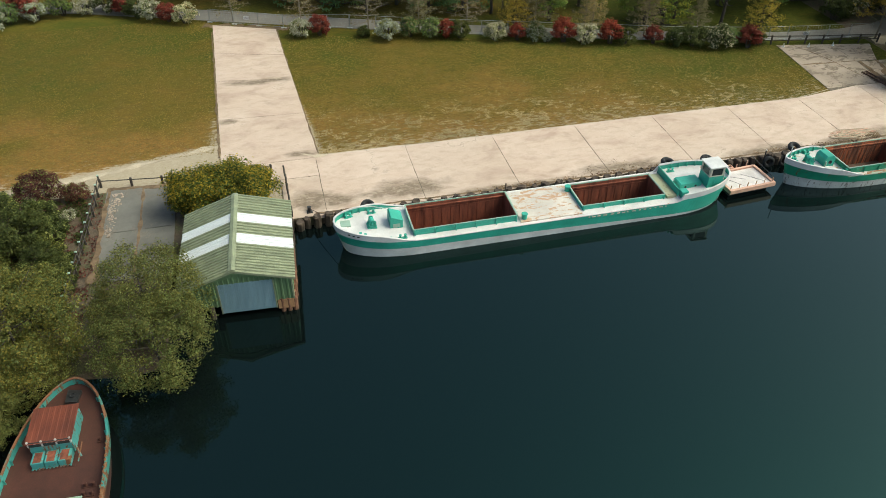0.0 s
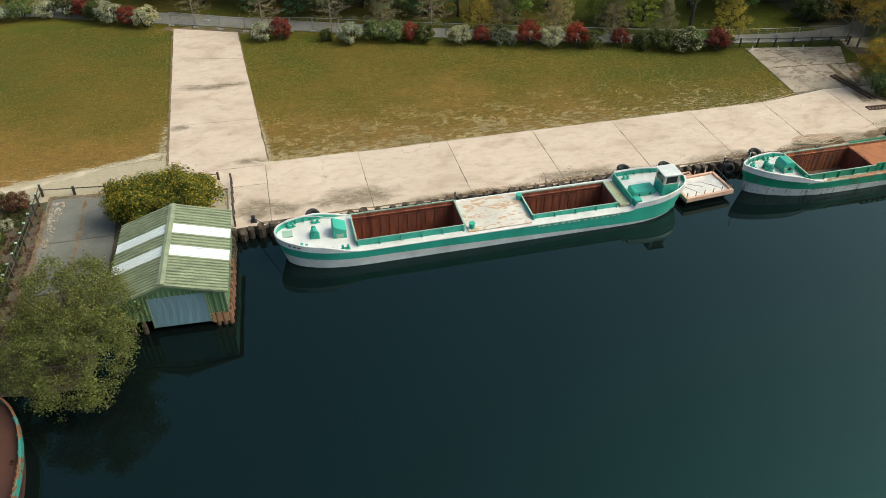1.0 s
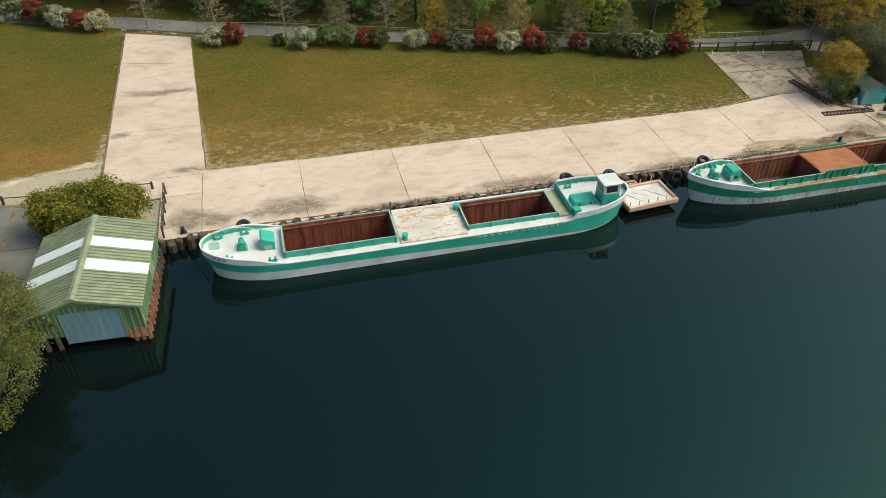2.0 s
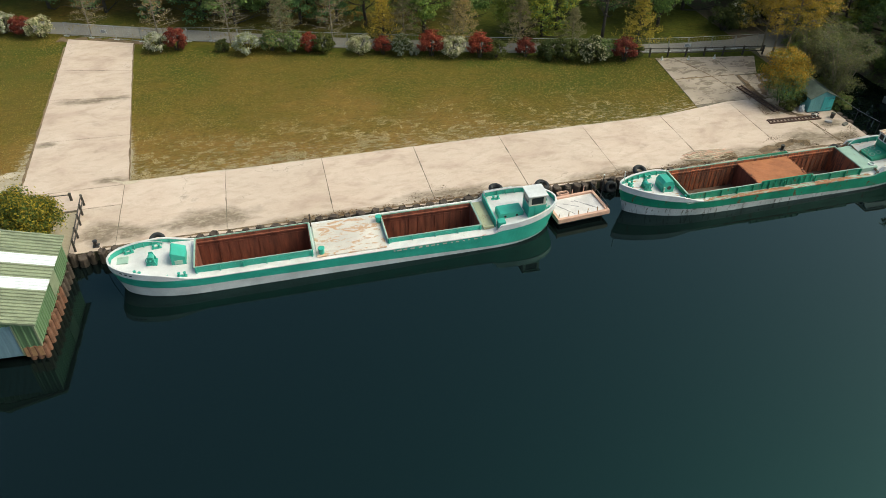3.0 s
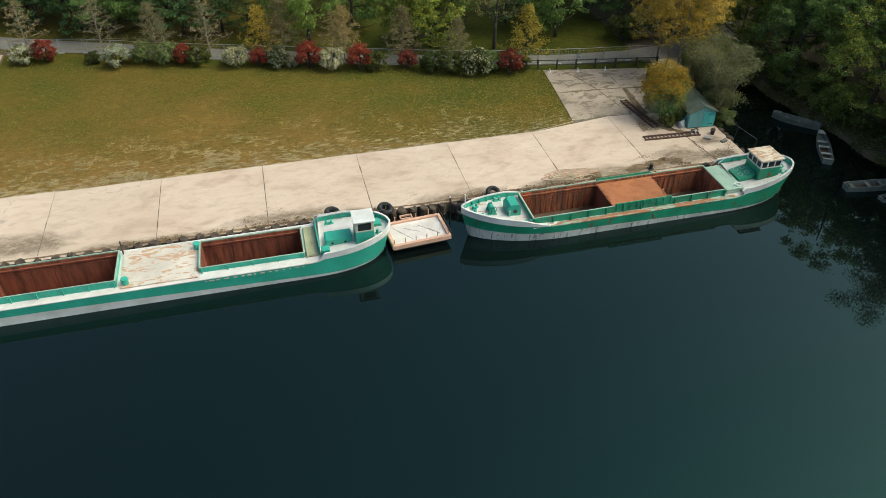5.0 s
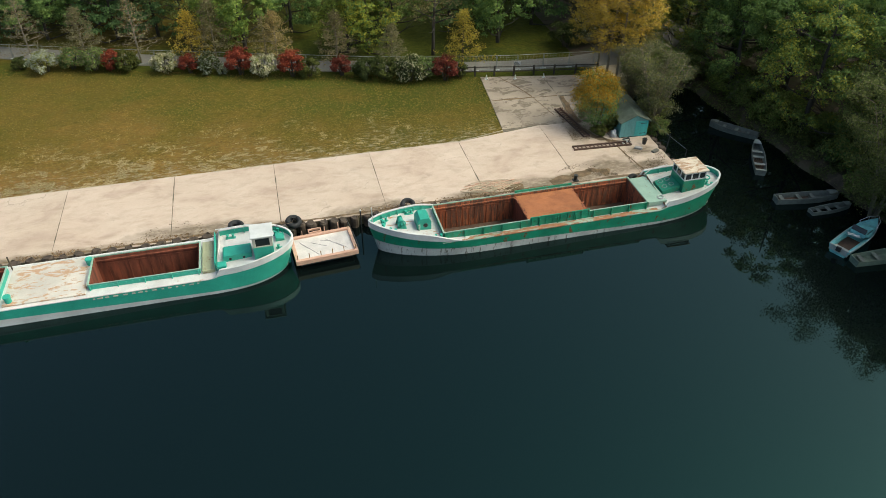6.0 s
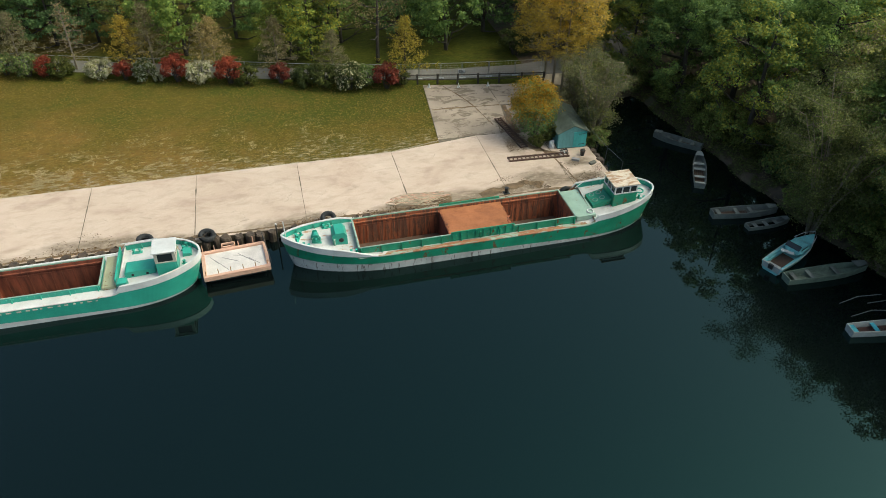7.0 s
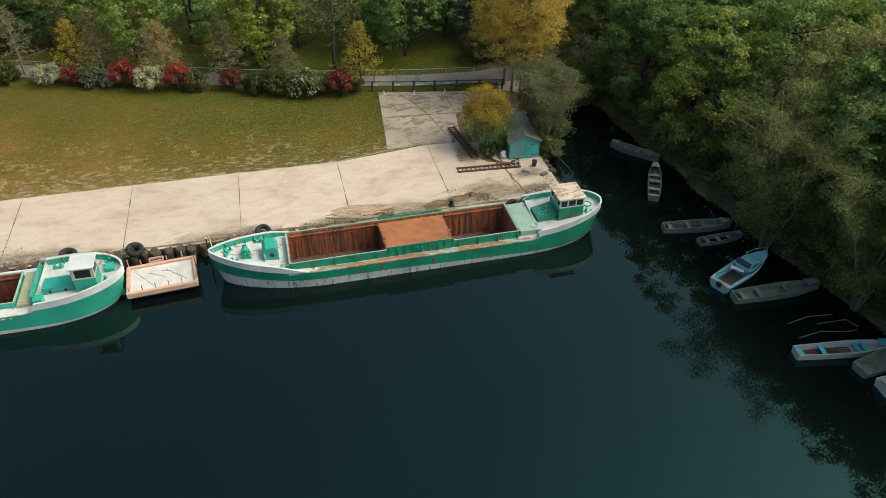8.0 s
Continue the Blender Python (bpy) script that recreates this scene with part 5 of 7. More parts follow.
part("side_wall", box(SW - 0.05, SW, 0.06, SD, 0.05, SE), M_SHED_PALE, shed)
part("back_wall", prism([(-SW, 0.05), (SW, 0.05), (SW, SE), (0, SR), (-SW, SE)], SD - 0.05, SD), M_SHED_PALE, shed)
for a in (-1, 1):
    x1 = a * (SW + 0.16)
    z1 = SE - 0.16 * (SR - SE) / SW
    part("roof_slope", prism([(0, SR), (x1, z1), (x1, z1 + 0.05), (0, SR + 0.06)], -0.14, SD + 0.12), M_FELT, shed)
part("door_frame", box(-0.0, 0.05, -0.03, 0.0, 0.05, 1.7, 0.005), M_SHED_PALE, shed)

# ---- rusted lattice beams lying by the bush ----
def lattice(length, m, label):
    t = thing("lattice_beam", label, "steel beam", "lattice beams", m)
    for y in (-0.26, 0.26):
        part("rail", box(-length / 2, length / 2, y - 0.05, y + 0.05, 0, 0.14, 0.01), M_LATTICE, t)
    rung = box(-0.04, 0.04, -0.21, 0.21, 0.02, 0.10, 0.008)
    me = bpy.data.meshes.new("rung")
    rung.to_mesh(me)
    rung.free()
    me.materials.append(M_LATTICE)
    n = int(length / 0.33)
    for i in range(n + 1):
        o = new("rung", me)
        o.parent = t
        o.matrix_basis = pose(-length / 2 + 0.08 + i * (length - 0.16) / n, 0, 0)
    return t


lattice(4.9, pose(58.5, -3.5, 0.79, 0, 0, -3.5), "rusted steel lattice beam lying in front of the shed")
lattice(5.2, pose(57.6, 0.75, 0.79, 0, 0, 97), "rusted steel lattice beam lying along the bush")
sack = thing("sack", "crumpled white sack beside the bush", "sack", at=pose(60.05, -2.3, 0.78))
bm = bmesh.new()
bmesh.ops.create_icosphere(bm, subdivisions=3, radius=0.3)
for v in bm.verts:
    v.co *= 1 + 0.6 * noise.noise(v.co * 5)
    v.co.x, v.co.y = v.co.x * 0.75, v.co.y * 0.7
    v.co.z = max(0, v.co.z * 1.25 + 0.3)
part("bag", bm, M_WHITE, sack)
part("tie", moved(ring(0.1, 0.03, 10, 5), pose(0.02, 0.02, 0.58)), M_STEEL, sack)

# ---- loose rope heap on the quay ----
rope = thing("rope_heap", "heap of pale old rope and cane spread on the quay", "rope", at=pose(48.2, -6.9, QUAY_Z))
for i in range(54):
    a = random.uniform(-0.5, 0.5)
    cx, cy, w, d = random.uniform(-0.9, 0.9), random.uniform(-0.55, 0.55), random.uniform(1.6, 3.4), random.uniform(-0.5, 0.4)
    pts = [(cx + w * (s - 0.5), cy + d * math.sin(s * math.pi) + 0.12 * a * (s - 0.5), 0.03 + 0.005 * (i % 12)) for s in (k / 8 for k in range(9))]
    part("strand", tube(pts, 0.025, 0.02, 5), M_SAND if i % 3 else M_TIMBER, rope)

# ---- odds and ends by the shed ----
bucket = thing("bucket", "dark rusty bucket standing on the quay near the shed", "bucket", at=pose(62.0, -3.95, 0.79))
part("pail", tube([(0, 0, 0), (0, 0, 0.42)], 0.15, 0.2, 14), M_STEEL, bucket)
part("rim", moved(ring(0.2, 0.02, 16, 6), pose(0, 0, 0.42)), M_LATTICE, bucket)
part("bail", tube([(-0.19, 0, 0.42), (-0.1, 0, 0.6), (0.1, 0, 0.6), (0.19, 0, 0.42)], 0.012, 0.012, 5), M_STEEL, bucket)
for x, y, a in ((62.3, -5.3, 20), (61.2, -4.55, -35)):
    blk = thing("block", "broken pale concrete block lying on the quay", "block", "broken blocks", pose(x, y, 0.79, 0, 0, a))
    bm = box(-0.3, 0.3, -0.14, 0.14, 0, 0.16, 0.02)
    for v in bm.verts:
        v.co += 0.04 * Vector((noise.noise(v.co * 6), noise.noise(v.co * 6 + Vector((3, 0, 0))), 0))
    part("block_body", bm, M_CONC_GREY if x > 62 else M_BATTEN, blk)
heap = thing("scrap_heap", "small heap of dark and white scrap beside the lattice beam", "scrap", at=pose(60.75, -3.35, 0.79))
for i in range(9):
    part("scrap_piece", moved(box(-0.16, 0.16, -0.05, 0.05, 0, 0.06, 0.01), pose(random.uniform(-0.4, 0.4), random.uniform(-0.18, 0.18), 0.01 + 0.035 * i, random.uniform(-15, 15), random.uniform(-15, 15), random.uniform(0, 180))), M_WHITE_B if i % 3 == 0 else M_STEEL, heap)

# ---- tyres and bollards along the quay ----
tyre_thing("tyre", pose(5.4, -8.75, 1.35, 30, 0, 8), 0.4, "black rubber tyre wedged between the first barge and the quay")
tyre_thing("tyre", pose(29.5, -8.66, 1.2, 4, 0, 0), 0.40, "black tyre at the foot of a pair on the pile heads")
tyre_thing("tyre", pose(29.54, -8.64, 1.6, 6, 4, 30), 0.40, "black tyre on top of another beside the wheelhouse")
tyre_thing("tyre", pose(33.35, -8.3, 1.05, 12, 8, 0), 0.42, "black tyre lying on the pile heads")
tyre_thing("tyre", pose(41.45, -8.25, 1.1, 20, 0, 10), 0.40, "black tyre between the second barge and the quay")
for x, y, z, rx in ((38.9, -8.75, 0.35, 80), (40.3, -8.75, 0.3, 75), (58.8, -8.6, 0.7, 60)):
    tyre_thing("tyre", pose(x, y, z, rx, 0, random.uniform(-10, 10)), 0.36)


def mooring_bollard(x, y):
    t = thing("mooring_bollard", "squat black iron mooring bollard on the quay edge", "bollard", "mooring bollards", pose(x, y, QUAY_Z))
    part("base", box(-0.22, 0.22, -0.22, 0.22, 0, 0.05, 0.02), M_STEEL, t)
    part("post", tube([(0, 0, 0.03), (0, 0, 0.4), (0, 0, 0.46)], 0.12, 0.16, 12), M_STEEL, t)
    return t


mooring_bollard(33.4, -8.0)
mooring_bollard(1.2, -7.7)
mooring_bollard(54.5, -7.7)
def mooring_line(label, pts):
    t = thing("mooring_line", label, "rope", "mooring lines")
    part("rope", tube(pts, 0.022, 0.022, 5), M_PILE, t)


mooring_line("thin dark mooring rope from the barge stern", [(31.9, -10.4, 2.4), (33.2, -9.3, 1.7), (33.4, -8.05, 1.15)])
mooring_line("thin dark mooring rope at the barge bow", [(2.7, -10.5, 2.3), (1.9, -9.2, 1.6), (1.25, -7.75, 1.1)])
tall = thing("mooring_pole", "slim rusty steel pole standing by the pontoon", "pole", at=pose(37.9, -9.3, 0))
part("pole", tube([(0, 0, -1.2), (0, 0, 1.9)], 0.05, 0.045, 8), M_STEEL, tall)
part("cap", tube([(0, 0, 1.9), (0, 0, 1.96)], 0.07, 0.07, 8), M_WHITE, tall)

# ---- fences ----
def post_fence(label, points, height, rails=(0.45, 0.85), group="fences", post=0.07, spacing=2.0, tips=None, z=0.7):
    f = thing("fence", label, "fence", group)
    pts = [Vector((x, y, z)) for x, y in points]
    me = bpy.data.meshes.new("post")
    bm = box(-post, post, -post, post, -0.3, height, 0.015)
    bm.to_mesh(me)
    bm.free()
    me.materials.append(M_FENCE)
    for a, b in zip(pts, pts[1:]):
        n = max(1, round((b - a).length / spacing))
        for i in range(n + (b is pts[-1])):
            p = a.lerp(b, i / n)
            o = shared("post", me, f, pose(p.x, p.y, p.z, random.uniform(-2, 2), random.uniform(-2, 2), random.uniform(0, 20)))
            if tips:
                part("post_cap", box(p.x - 0.08, p.x + 0.08, p.y - 0.08, p.y + 0.08, z + height, z + height + 0.07, 0.02), tips, f)
        for r in rails:
            d = (b - a).normalized()
            side = Vector((-d.y, d.x, 0)) * 0.0
            part("rail", tube([a + Vector((0, 0, r)) + side, b + Vector((0, 0, r)) + side], 0.045, 0.045, 4), M_FENCE, f)
    return f


post_fence("dark timber post and rail fence along the lane", [(51.0, 11.75), (52.1, 11.5), (55.7, 10.75), (59.5, 10.1), (63.6, 9.4)], 1.05, (0.5, 0.95), spacing=1.95)
post_fence("weathered post and rail fence of the overgrown garden", [(-14.1, -0.7), (-14.2, -4.5), (-14.4, -9.0), (-14.7, -14.5)], 1.1, (0.5, 0.95), spacing=1.15, tips=M_HATCH)
post_fence("low dark rail fence between yard and quay", [(-14.1, -0.7), (-9.5, -1.25), (-1.2, -1.5)], 0.75, (0.6,), spacing=2.1, post=0.09)
post_fence("broken timber handrail beside the boathouse", [(-0.2, -2.4), (-0.15, -4.9), (-0.1, -8.0)], 1.05, (0.55, 1.0), spacing=1.3)
# light mesh fence panels in front of the lane
M_WIRE = plain("galvanised_wire", (0.33, 0.34, 0.34), 0.5, 0.7, 0.1)
mesh_pts = [(-5.9, 31.0), (2.0, 27.5), (9.1, 25.9), (17.4, 22.9), (25.5, 20.3), (34.0, 17.6), (42.6, 14.9), (50.5, 12.9), (56.5, 11.9), (64.0, 11.0)]
k = 0
for (ax, ay), (bx, by) in zip(mesh_pts, mesh_pts[1:]):
    n = 3
    for i in range(n):
        p, q = Vector((ax, ay)).lerp(Vector((bx, by)), i / n), Vector((ax, ay)).lerp(Vector((bx, by)), (i + 1) / n)
        d = q - p
        f = thing("mesh_barrier", "galvanised temporary mesh fence panel on a pale foot", "barrier", "mesh barriers", pose(p.x, p.y, 0.72, 0, 0, math.degrees(math.atan2(d.y, d.x))))
        L = d.length - 0.08
        bm = bmesh.new()
        for a, b in (((0, 0, 0.1), (0, 0, 1.55)), ((L, 0, 0.1), (L, 0, 1.55)), ((0, 0, 1.52), (L, 0, 1.52)), ((0, 0, 0.15), (L, 0, 0.15))):
            tube([a, b], 0.022, 0.022, 4, bm)
        part("frame", bm, M_WIRE, f)
        bm = bmesh.new()
        for j in range(1, 6):
            tube([(0, 0, 0.15 + j * 0.23), (L, 0, 0.15 + j * 0.23)], 0.004, 0.004, 3, bm)
        for j in range(1, int(L / 0.3)):
            tube([(j * 0.3, 0, 0.15), (j * 0.3, 0, 1.52)], 0.004, 0.004, 3, bm)
        part("mesh", bm, M_WIRE, f)
        part("foot", box(-0.3, 0.3, -0.12, 0.12, -0.02, 0.12, 0.03), M_WHITE_B, f)
        k += 1
for x, y, a in ((-1.9, 29.6, -18), (56.4, 11.85, -10)):
    s = thing("notice_board", "small white notice board fixed to the mesh fence", "sign", "notice boards", pose(x, y, 1.25, 0, 0, a))
    part("board", box(-0.32, 0.32, -0.05, -0.03, 0.02, 0.38, 0.005), M_WHITE, s)
    bm = bmesh.new()
    for j in range(3):
        box(-0.28, 0.28 - 0.1 * j, -0.056, -0.05, 0.08 + j * 0.1, 0.12 + j * 0.1, 0, bm)
    part("bars", bm, M_STEEL, s)
def cone(x, y):
    c = thing("traffic_cone", "small faded white road cone on the concrete", "cone", "road cones", pose(x, y, QUAY_Z))
    part("base", box(-0.15, 0.15, -0.15, 0.15, 0, 0.04, 0.012), M_WHITE_B, c)
    part("body", tube([(0, 0, 0.03), (0, 0, 0.42)], 0.11, 0.028, 12), M_WHITE, c)
    part("sleeve", tube([(0, 0, 0.19), (0, 0, 0.28)], 0.078, 0.058, 12), M_WHITE_B, c)


for x, y in ((52.95, 10.5), (55.6, 9.95), (58.3, 9.6)):
    cone(x, y)
wire = thing("wire_fence", "slack wire on thin posts along the quay end", "fence", "fences")
for x, y in ((63.3, -2.0), (63.5, -4.9), (63.6, -7.4)):
    part("post", tube([(x, y, 0.3), (x + 0.1, y, 2.0)], 0.03, 0.03, 6), M_STEEL, wire)
part("wire", tube([(63.35, -1.8, 1.95), (63.6, -4.9, 1.8), (63.7, -7.4, 2.0)], 0.015, 0.015, 4), M_WIRE, wire)

# ---- small boats along the wooded bank ----
M_BOAT_GREY = plain("grey_boat_paint", (0.17, 0.18, 0.155), 0.6, 0, 0.3, 2, 0.2, 20)
M_BOAT_GREEN = plain("mossy_boat_paint", (0.15, 0.19, 0.14), 0.6, 0, 0.35, 2, 0.2, 20)
M_BOAT_WHITE = plain("off_white_boat", (0.40, 0.41, 0.37), 0.5, 0, 0.2, 2, 0.15, 20)
M_BOAT_BLUE = plain("bright_blue_boat", (0.06, 0.36, 0.42), 0.5, 0, 0.2, 2, 0.15, 20)
M_BOAT_IN = plain("brown_boards", (0.07, 0.03, 0.022), 0.7, 0, 0.4, 3, 0.2, 20)


def punt(label, length, beam, at, hull_mat, seat_mat, floor_mat, seats=(0.2, 0.45, 0.7), pointed=0.35, height=0.42):
    """An open flat-bottomed boat; bow towards +x."""
    b = thing("rowing_boat", label, "boat", "small boats", at)
    def outline(x):
        s = x / length
        w = beam / 2 * (0.80 + 0.20 * math.sin(min(1, s / 0.5) * math.pi / 2))
        if s > 0.55:
            w *= 1 - (1 - pointed) * ((s - 0.55) / 0.45) ** 1.8
        return w
    xs = [length * i / 14 for i in range(15)]
    bm = bmesh.new()
    rows = []
    for x in xs:
        w, up = outline(x), 0.16 * (x / length) ** 3
        rows.append([bm.verts.new(v) for v in ((x, -w * 0.82, -0.1 + up), (x, -w, height + up), (x, -w + 0.06, height + up), (x, -w * 0.82 + 0.05, 0.04 + up), (x, w * 0.82 - 0.05, 0.04 + up), (x, w - 0.06, height + up), (x, w, height + up), (x, w * 0.82, -0.1 + up))])
    for r, s in zip(rows, rows[1:]):
        for k in range(8):
            bm.faces.new((r[k], r[(k + 1) % 8], s[(k + 1) % 8], s[k]))
    for r in (rows[0], rows[-1]):
        bm.faces.new(r)
    part("hull", bm, hull_mat, b)
    for x, e in ((0.02, 0.06), (length - 0.08, 0.06)):
        w = outline(x) - 0.04
        part("transom", box(x, x + e, -w, w, 0.05, height + 0.16 * (x / length) ** 3 - 0.01, 0.01), hull_mat, b)
    n = 5
    for i in range(n):
        y0 = -beam * 0.36 + i * beam * 0.72 / n
        part("floor_board", box(0.15, length * 0.82, y0 + 0.01, y0 + beam * 0.72 / n - 0.01, 0.05, 0.07), floor_mat, b)
    for s in seats:
        x = s * length
        w = outline(x) - 0.05
        part("seat", box(x - 0.14, x + 0.14, -w, w, height - 0.14, height - 0.10, 0.01), seat_mat, b)
    x = length * 0.84
    pts = [(xx, -outline(xx) + 0.05) for xx in np.linspace(x, length - 0.1, 5)]
    part("foredeck", moved(slab_poly(pts + [(a, -c) for a, c in pts[::-1]], 0, 0.03), pose(0, 0, height + 0.06, 0, -2, 0)), seat_mat, b)
    return b


def heading(a, b):
    return math.degrees(math.atan2(b[1] - a[1], b[0] - a[0]))


def put_punt(stern, bow, beam, z, label, *mats, **kw):
    L = math.hypot(bow[0] - stern[0], bow[1] - stern[1])
    return punt(label, L, beam, pose(stern[0], stern[1], z, 0, 0, heading(stern, bow)), *mats, **kw)


put_punt((72.45, -4.25), (69.63, -1.3), 0.95, 0.02, "low grey rowing boat half hidden under the trees", M_BOAT_GREY, M_BOAT_GREY, M_BILGE)
put_punt((69.38, -9.4), (71.55, -5.3), 1.05, 0.04, "pale grey rowing boat with four thwarts", M_BOAT_GREY, M_BOAT_WHITE, M_BILGE, seats=(0.06, 0.26, 0.5, 0.68))
put_punt((68.35, -12.9), (73.1, -13.6), 1.0, 0.04, "weathered grey flat-bottomed boat with cross thwarts", M_BOAT_GREY, M_BOAT_GREY, M_BILGE, seats=(0.1, 0.38, 0.6))
put_punt((70.0, -14.85), (73.3, -14.8), 0.8, -0.12, "sunken looking dark grey rowing boat", M_BOAT_GREY, M_BOAT_GREY, M_BILGE)
put_punt((69.2, -20.55), (74.95, -20.75), 1.1, 0.04, "mossy green flat-bottomed boat beside the motor boat", M_BOAT_GREEN, M_BOAT_GREY, M_BOAT_GREEN, seats=(0.1, 0.3, 0.62))
put_punt((70.05, -25.6), (75.9, -26.45), 1.0, 0.04, "white and bright blue rowing boat with brown floor boards", M_BOAT_WHITE, M_BOAT_BLUE, M_BOAT_IN, seats=(0.05, 0.27, 0.62, 0.7), pointed=0.25)
put_punt((72.7, -27.6), (76.8, -27.0), 1.3, 0.04, "mossy grey square-ended dinghy full of leaves", M_BOAT_GREEN, M_BOAT_GREEN, M_BOAT_GREEN, seats=(0.06,), pointed=0.6)
put_punt((73.0, -29.0), (77.2, -29.2), 1.4, 0.06, "white glass fibre dinghy at the bank", M_BOAT_WHITE, M_BOAT_WHITE, M_BOAT_WHITE, seats=(0.1, 0.5), pointed=0.4)

mb_at = (68.8, -19.45), (73.2, -17.55)
motor = thing("motor_boat", "small light blue cabin motor boat with a torn white cover", "boat", "small boats", pose(*mb_at[0], 0.05, 0, 0, heading(*mb_at)))
M_MB = plain("light_blue_gelcoat", (0.20, 0.50, 0.50), 0.4, 0, 0.25, 2, 0.15, 16)
L = 4.9
def mb_half(x):
    s = x / L
    return 0.78 * (0.9 + 0.1 * math.sin(min(1, s / 0.4) * math.pi / 2)) * (1 - max(0, (s - 0.45) / 0.55) ** 2.2)
bm = bmesh.new()
rows = []
for i in range(19):
    x = L * i / 18
    w, z = max(0.02, mb_half(x)), 0.5 + 0.22 * (x / L) ** 2
    rows.append([bm.verts.new(v) for v in ((x, -w * 0.7, -0.1), (x, -w, z), (x, -w * 0.86, z + 0.02), (x, -w * 0.8, 0.16), (x, w * 0.8, 0.16), (x, w * 0.86, z + 0.02), (x, w, z), (x, w * 0.7, -0.1))])
for r, s in zip(rows, rows[1:]):
    for k in range(8):
        bm.faces.new((r[k], r[(k + 1) % 8], s[(k + 1) % 8], s[k]))
for r in (rows[0], rows[-1]):
    bm.faces.new(r)
part("hull", bm, M_MB, motor)
pts = [(x, -mb_half(x) * 0.86) for x in np.linspace(2.3, L - 0.05, 9)]
part("foredeck", moved(slab_poly(pts + [(a, -c) for a, c in pts[::-1]], 0.0, 0.05), pose(0, 0, 0.62, 0, -2.5, 0)), M_MB, motor)
cab = part("cabin_top", prism([(2.2, 0.6), (3.9, 0.72), (3.3, 0.98), (2.3, 1.02)], -0.5, 0.5), M_MB, motor)
part("windscreen", prism([(2.1, 0.95), (2.2, 0.95), (2.35, 1.22), (2.3, 1.22)], -0.5, 0.5), M_GLASS, cab)
part("transom", box(0.0, 0.12, -0.66, 0.66, 0.1, 0.56, 0.03), M_BOAT_WHITE, motor)
for y in (-0.58, 0.58):
    part("side_bench", box(0.15, 2.1, y - 0.1, y + 0.1, 0.3, 0.42, 0.03), M_MB, motor)
part("cockpit_sole", box(0.12, 2.2, -0.5, 0.5, 0.16, 0.19), M_BILGE, motor)
bm = bmesh.new()
bmesh.ops.create_grid(bm, x_segments=10, y_segments=10, size=0.42)
for v in bm.verts:
    v.co.z = 0.12 * noise.noise(v.co * 3) + 0.1 * abs(v.co.x)
bmesh.ops.solidify(bm, geom=bm.faces[:], thickness=0.015)
part("torn_cover", moved(bm, pose(1.75, 0.05, 0.78, 8, 20, 30)), M_ROOF_W, motor, "crumpled white cover")
for side in (-1, 1):
    pts = [(x, side * mb_half(x), 0.5 + 0.22 * (x / L) ** 2 + 0.03) for x in np.linspace(0.02, L - 0.02, 12)]
    part("rubbing_band", tube(pts, 0.035, 0.03, 6), M_BOAT_WHITE, motor, "worn white rubbing band")
    part("side_deck", moved(box(0.1, 2.3, -0.07, 0.07, 0.0, 0.03, 0.008), pose(0, side * 0.66, 0.53)), M_MB, motor)
    part("cabin_window", box(2.5, 3.2, side * 0.5 - 0.01, side * 0.5 + 0.01, 0.76, 0.9), M_GLASS, cab)
part("bench", box(0.14, 0.5, -0.55, 0.55, 0.3, 0.38, 0.02), M_BOAT_WHITE, motor)
part("outboard_bracket", box(-0.14, 0.02, -0.16, 0.16, 0.3, 0.62, 0.02), M_STEEL, motor)
bm = tube([(3.4, -0.62, 0.95), (4.3, -0.4, 1.05), (4.85, 0, 1.08), (4.3, 0.4, 1.05), (3.4, 0.62, 0.95)], 0.018, 0.018, 6)
for x, y in ((3.6, 0.6), (4.35, 0.38), (3.6, -0.6), (4.35, -0.38)):
    tube([(x, y, 0.62), (x, y, 1.03)], 0.014, 0.014, 5, bm)
part("bow_rail", bm, M_WHITE, motor)
sunk = thing("sunken_boat", "dark sunken boat with only its rim above water", "boat", "small boats")
for pts in ([(71.3, -23.2, 0.02), (72.8, -22.95, 0.06), (74.4, -23.1, 0.04)], [(71.2, -24.4, 0.02), (72.8, -24.25, 0.06), (74.2, -24.6, 0.04), (75.0, -24.6, 0.03)], [(73.0, -23.6, 0.02), (74.9, -23.7, 0.05), (75.2, -24.4, 0.04)]):
    part("rim", tube(pts, 0.03, 0.03, 5), M_BOAT_GREY, sunk)

# ---- plants ----
rng = np.random.default_rng(7)


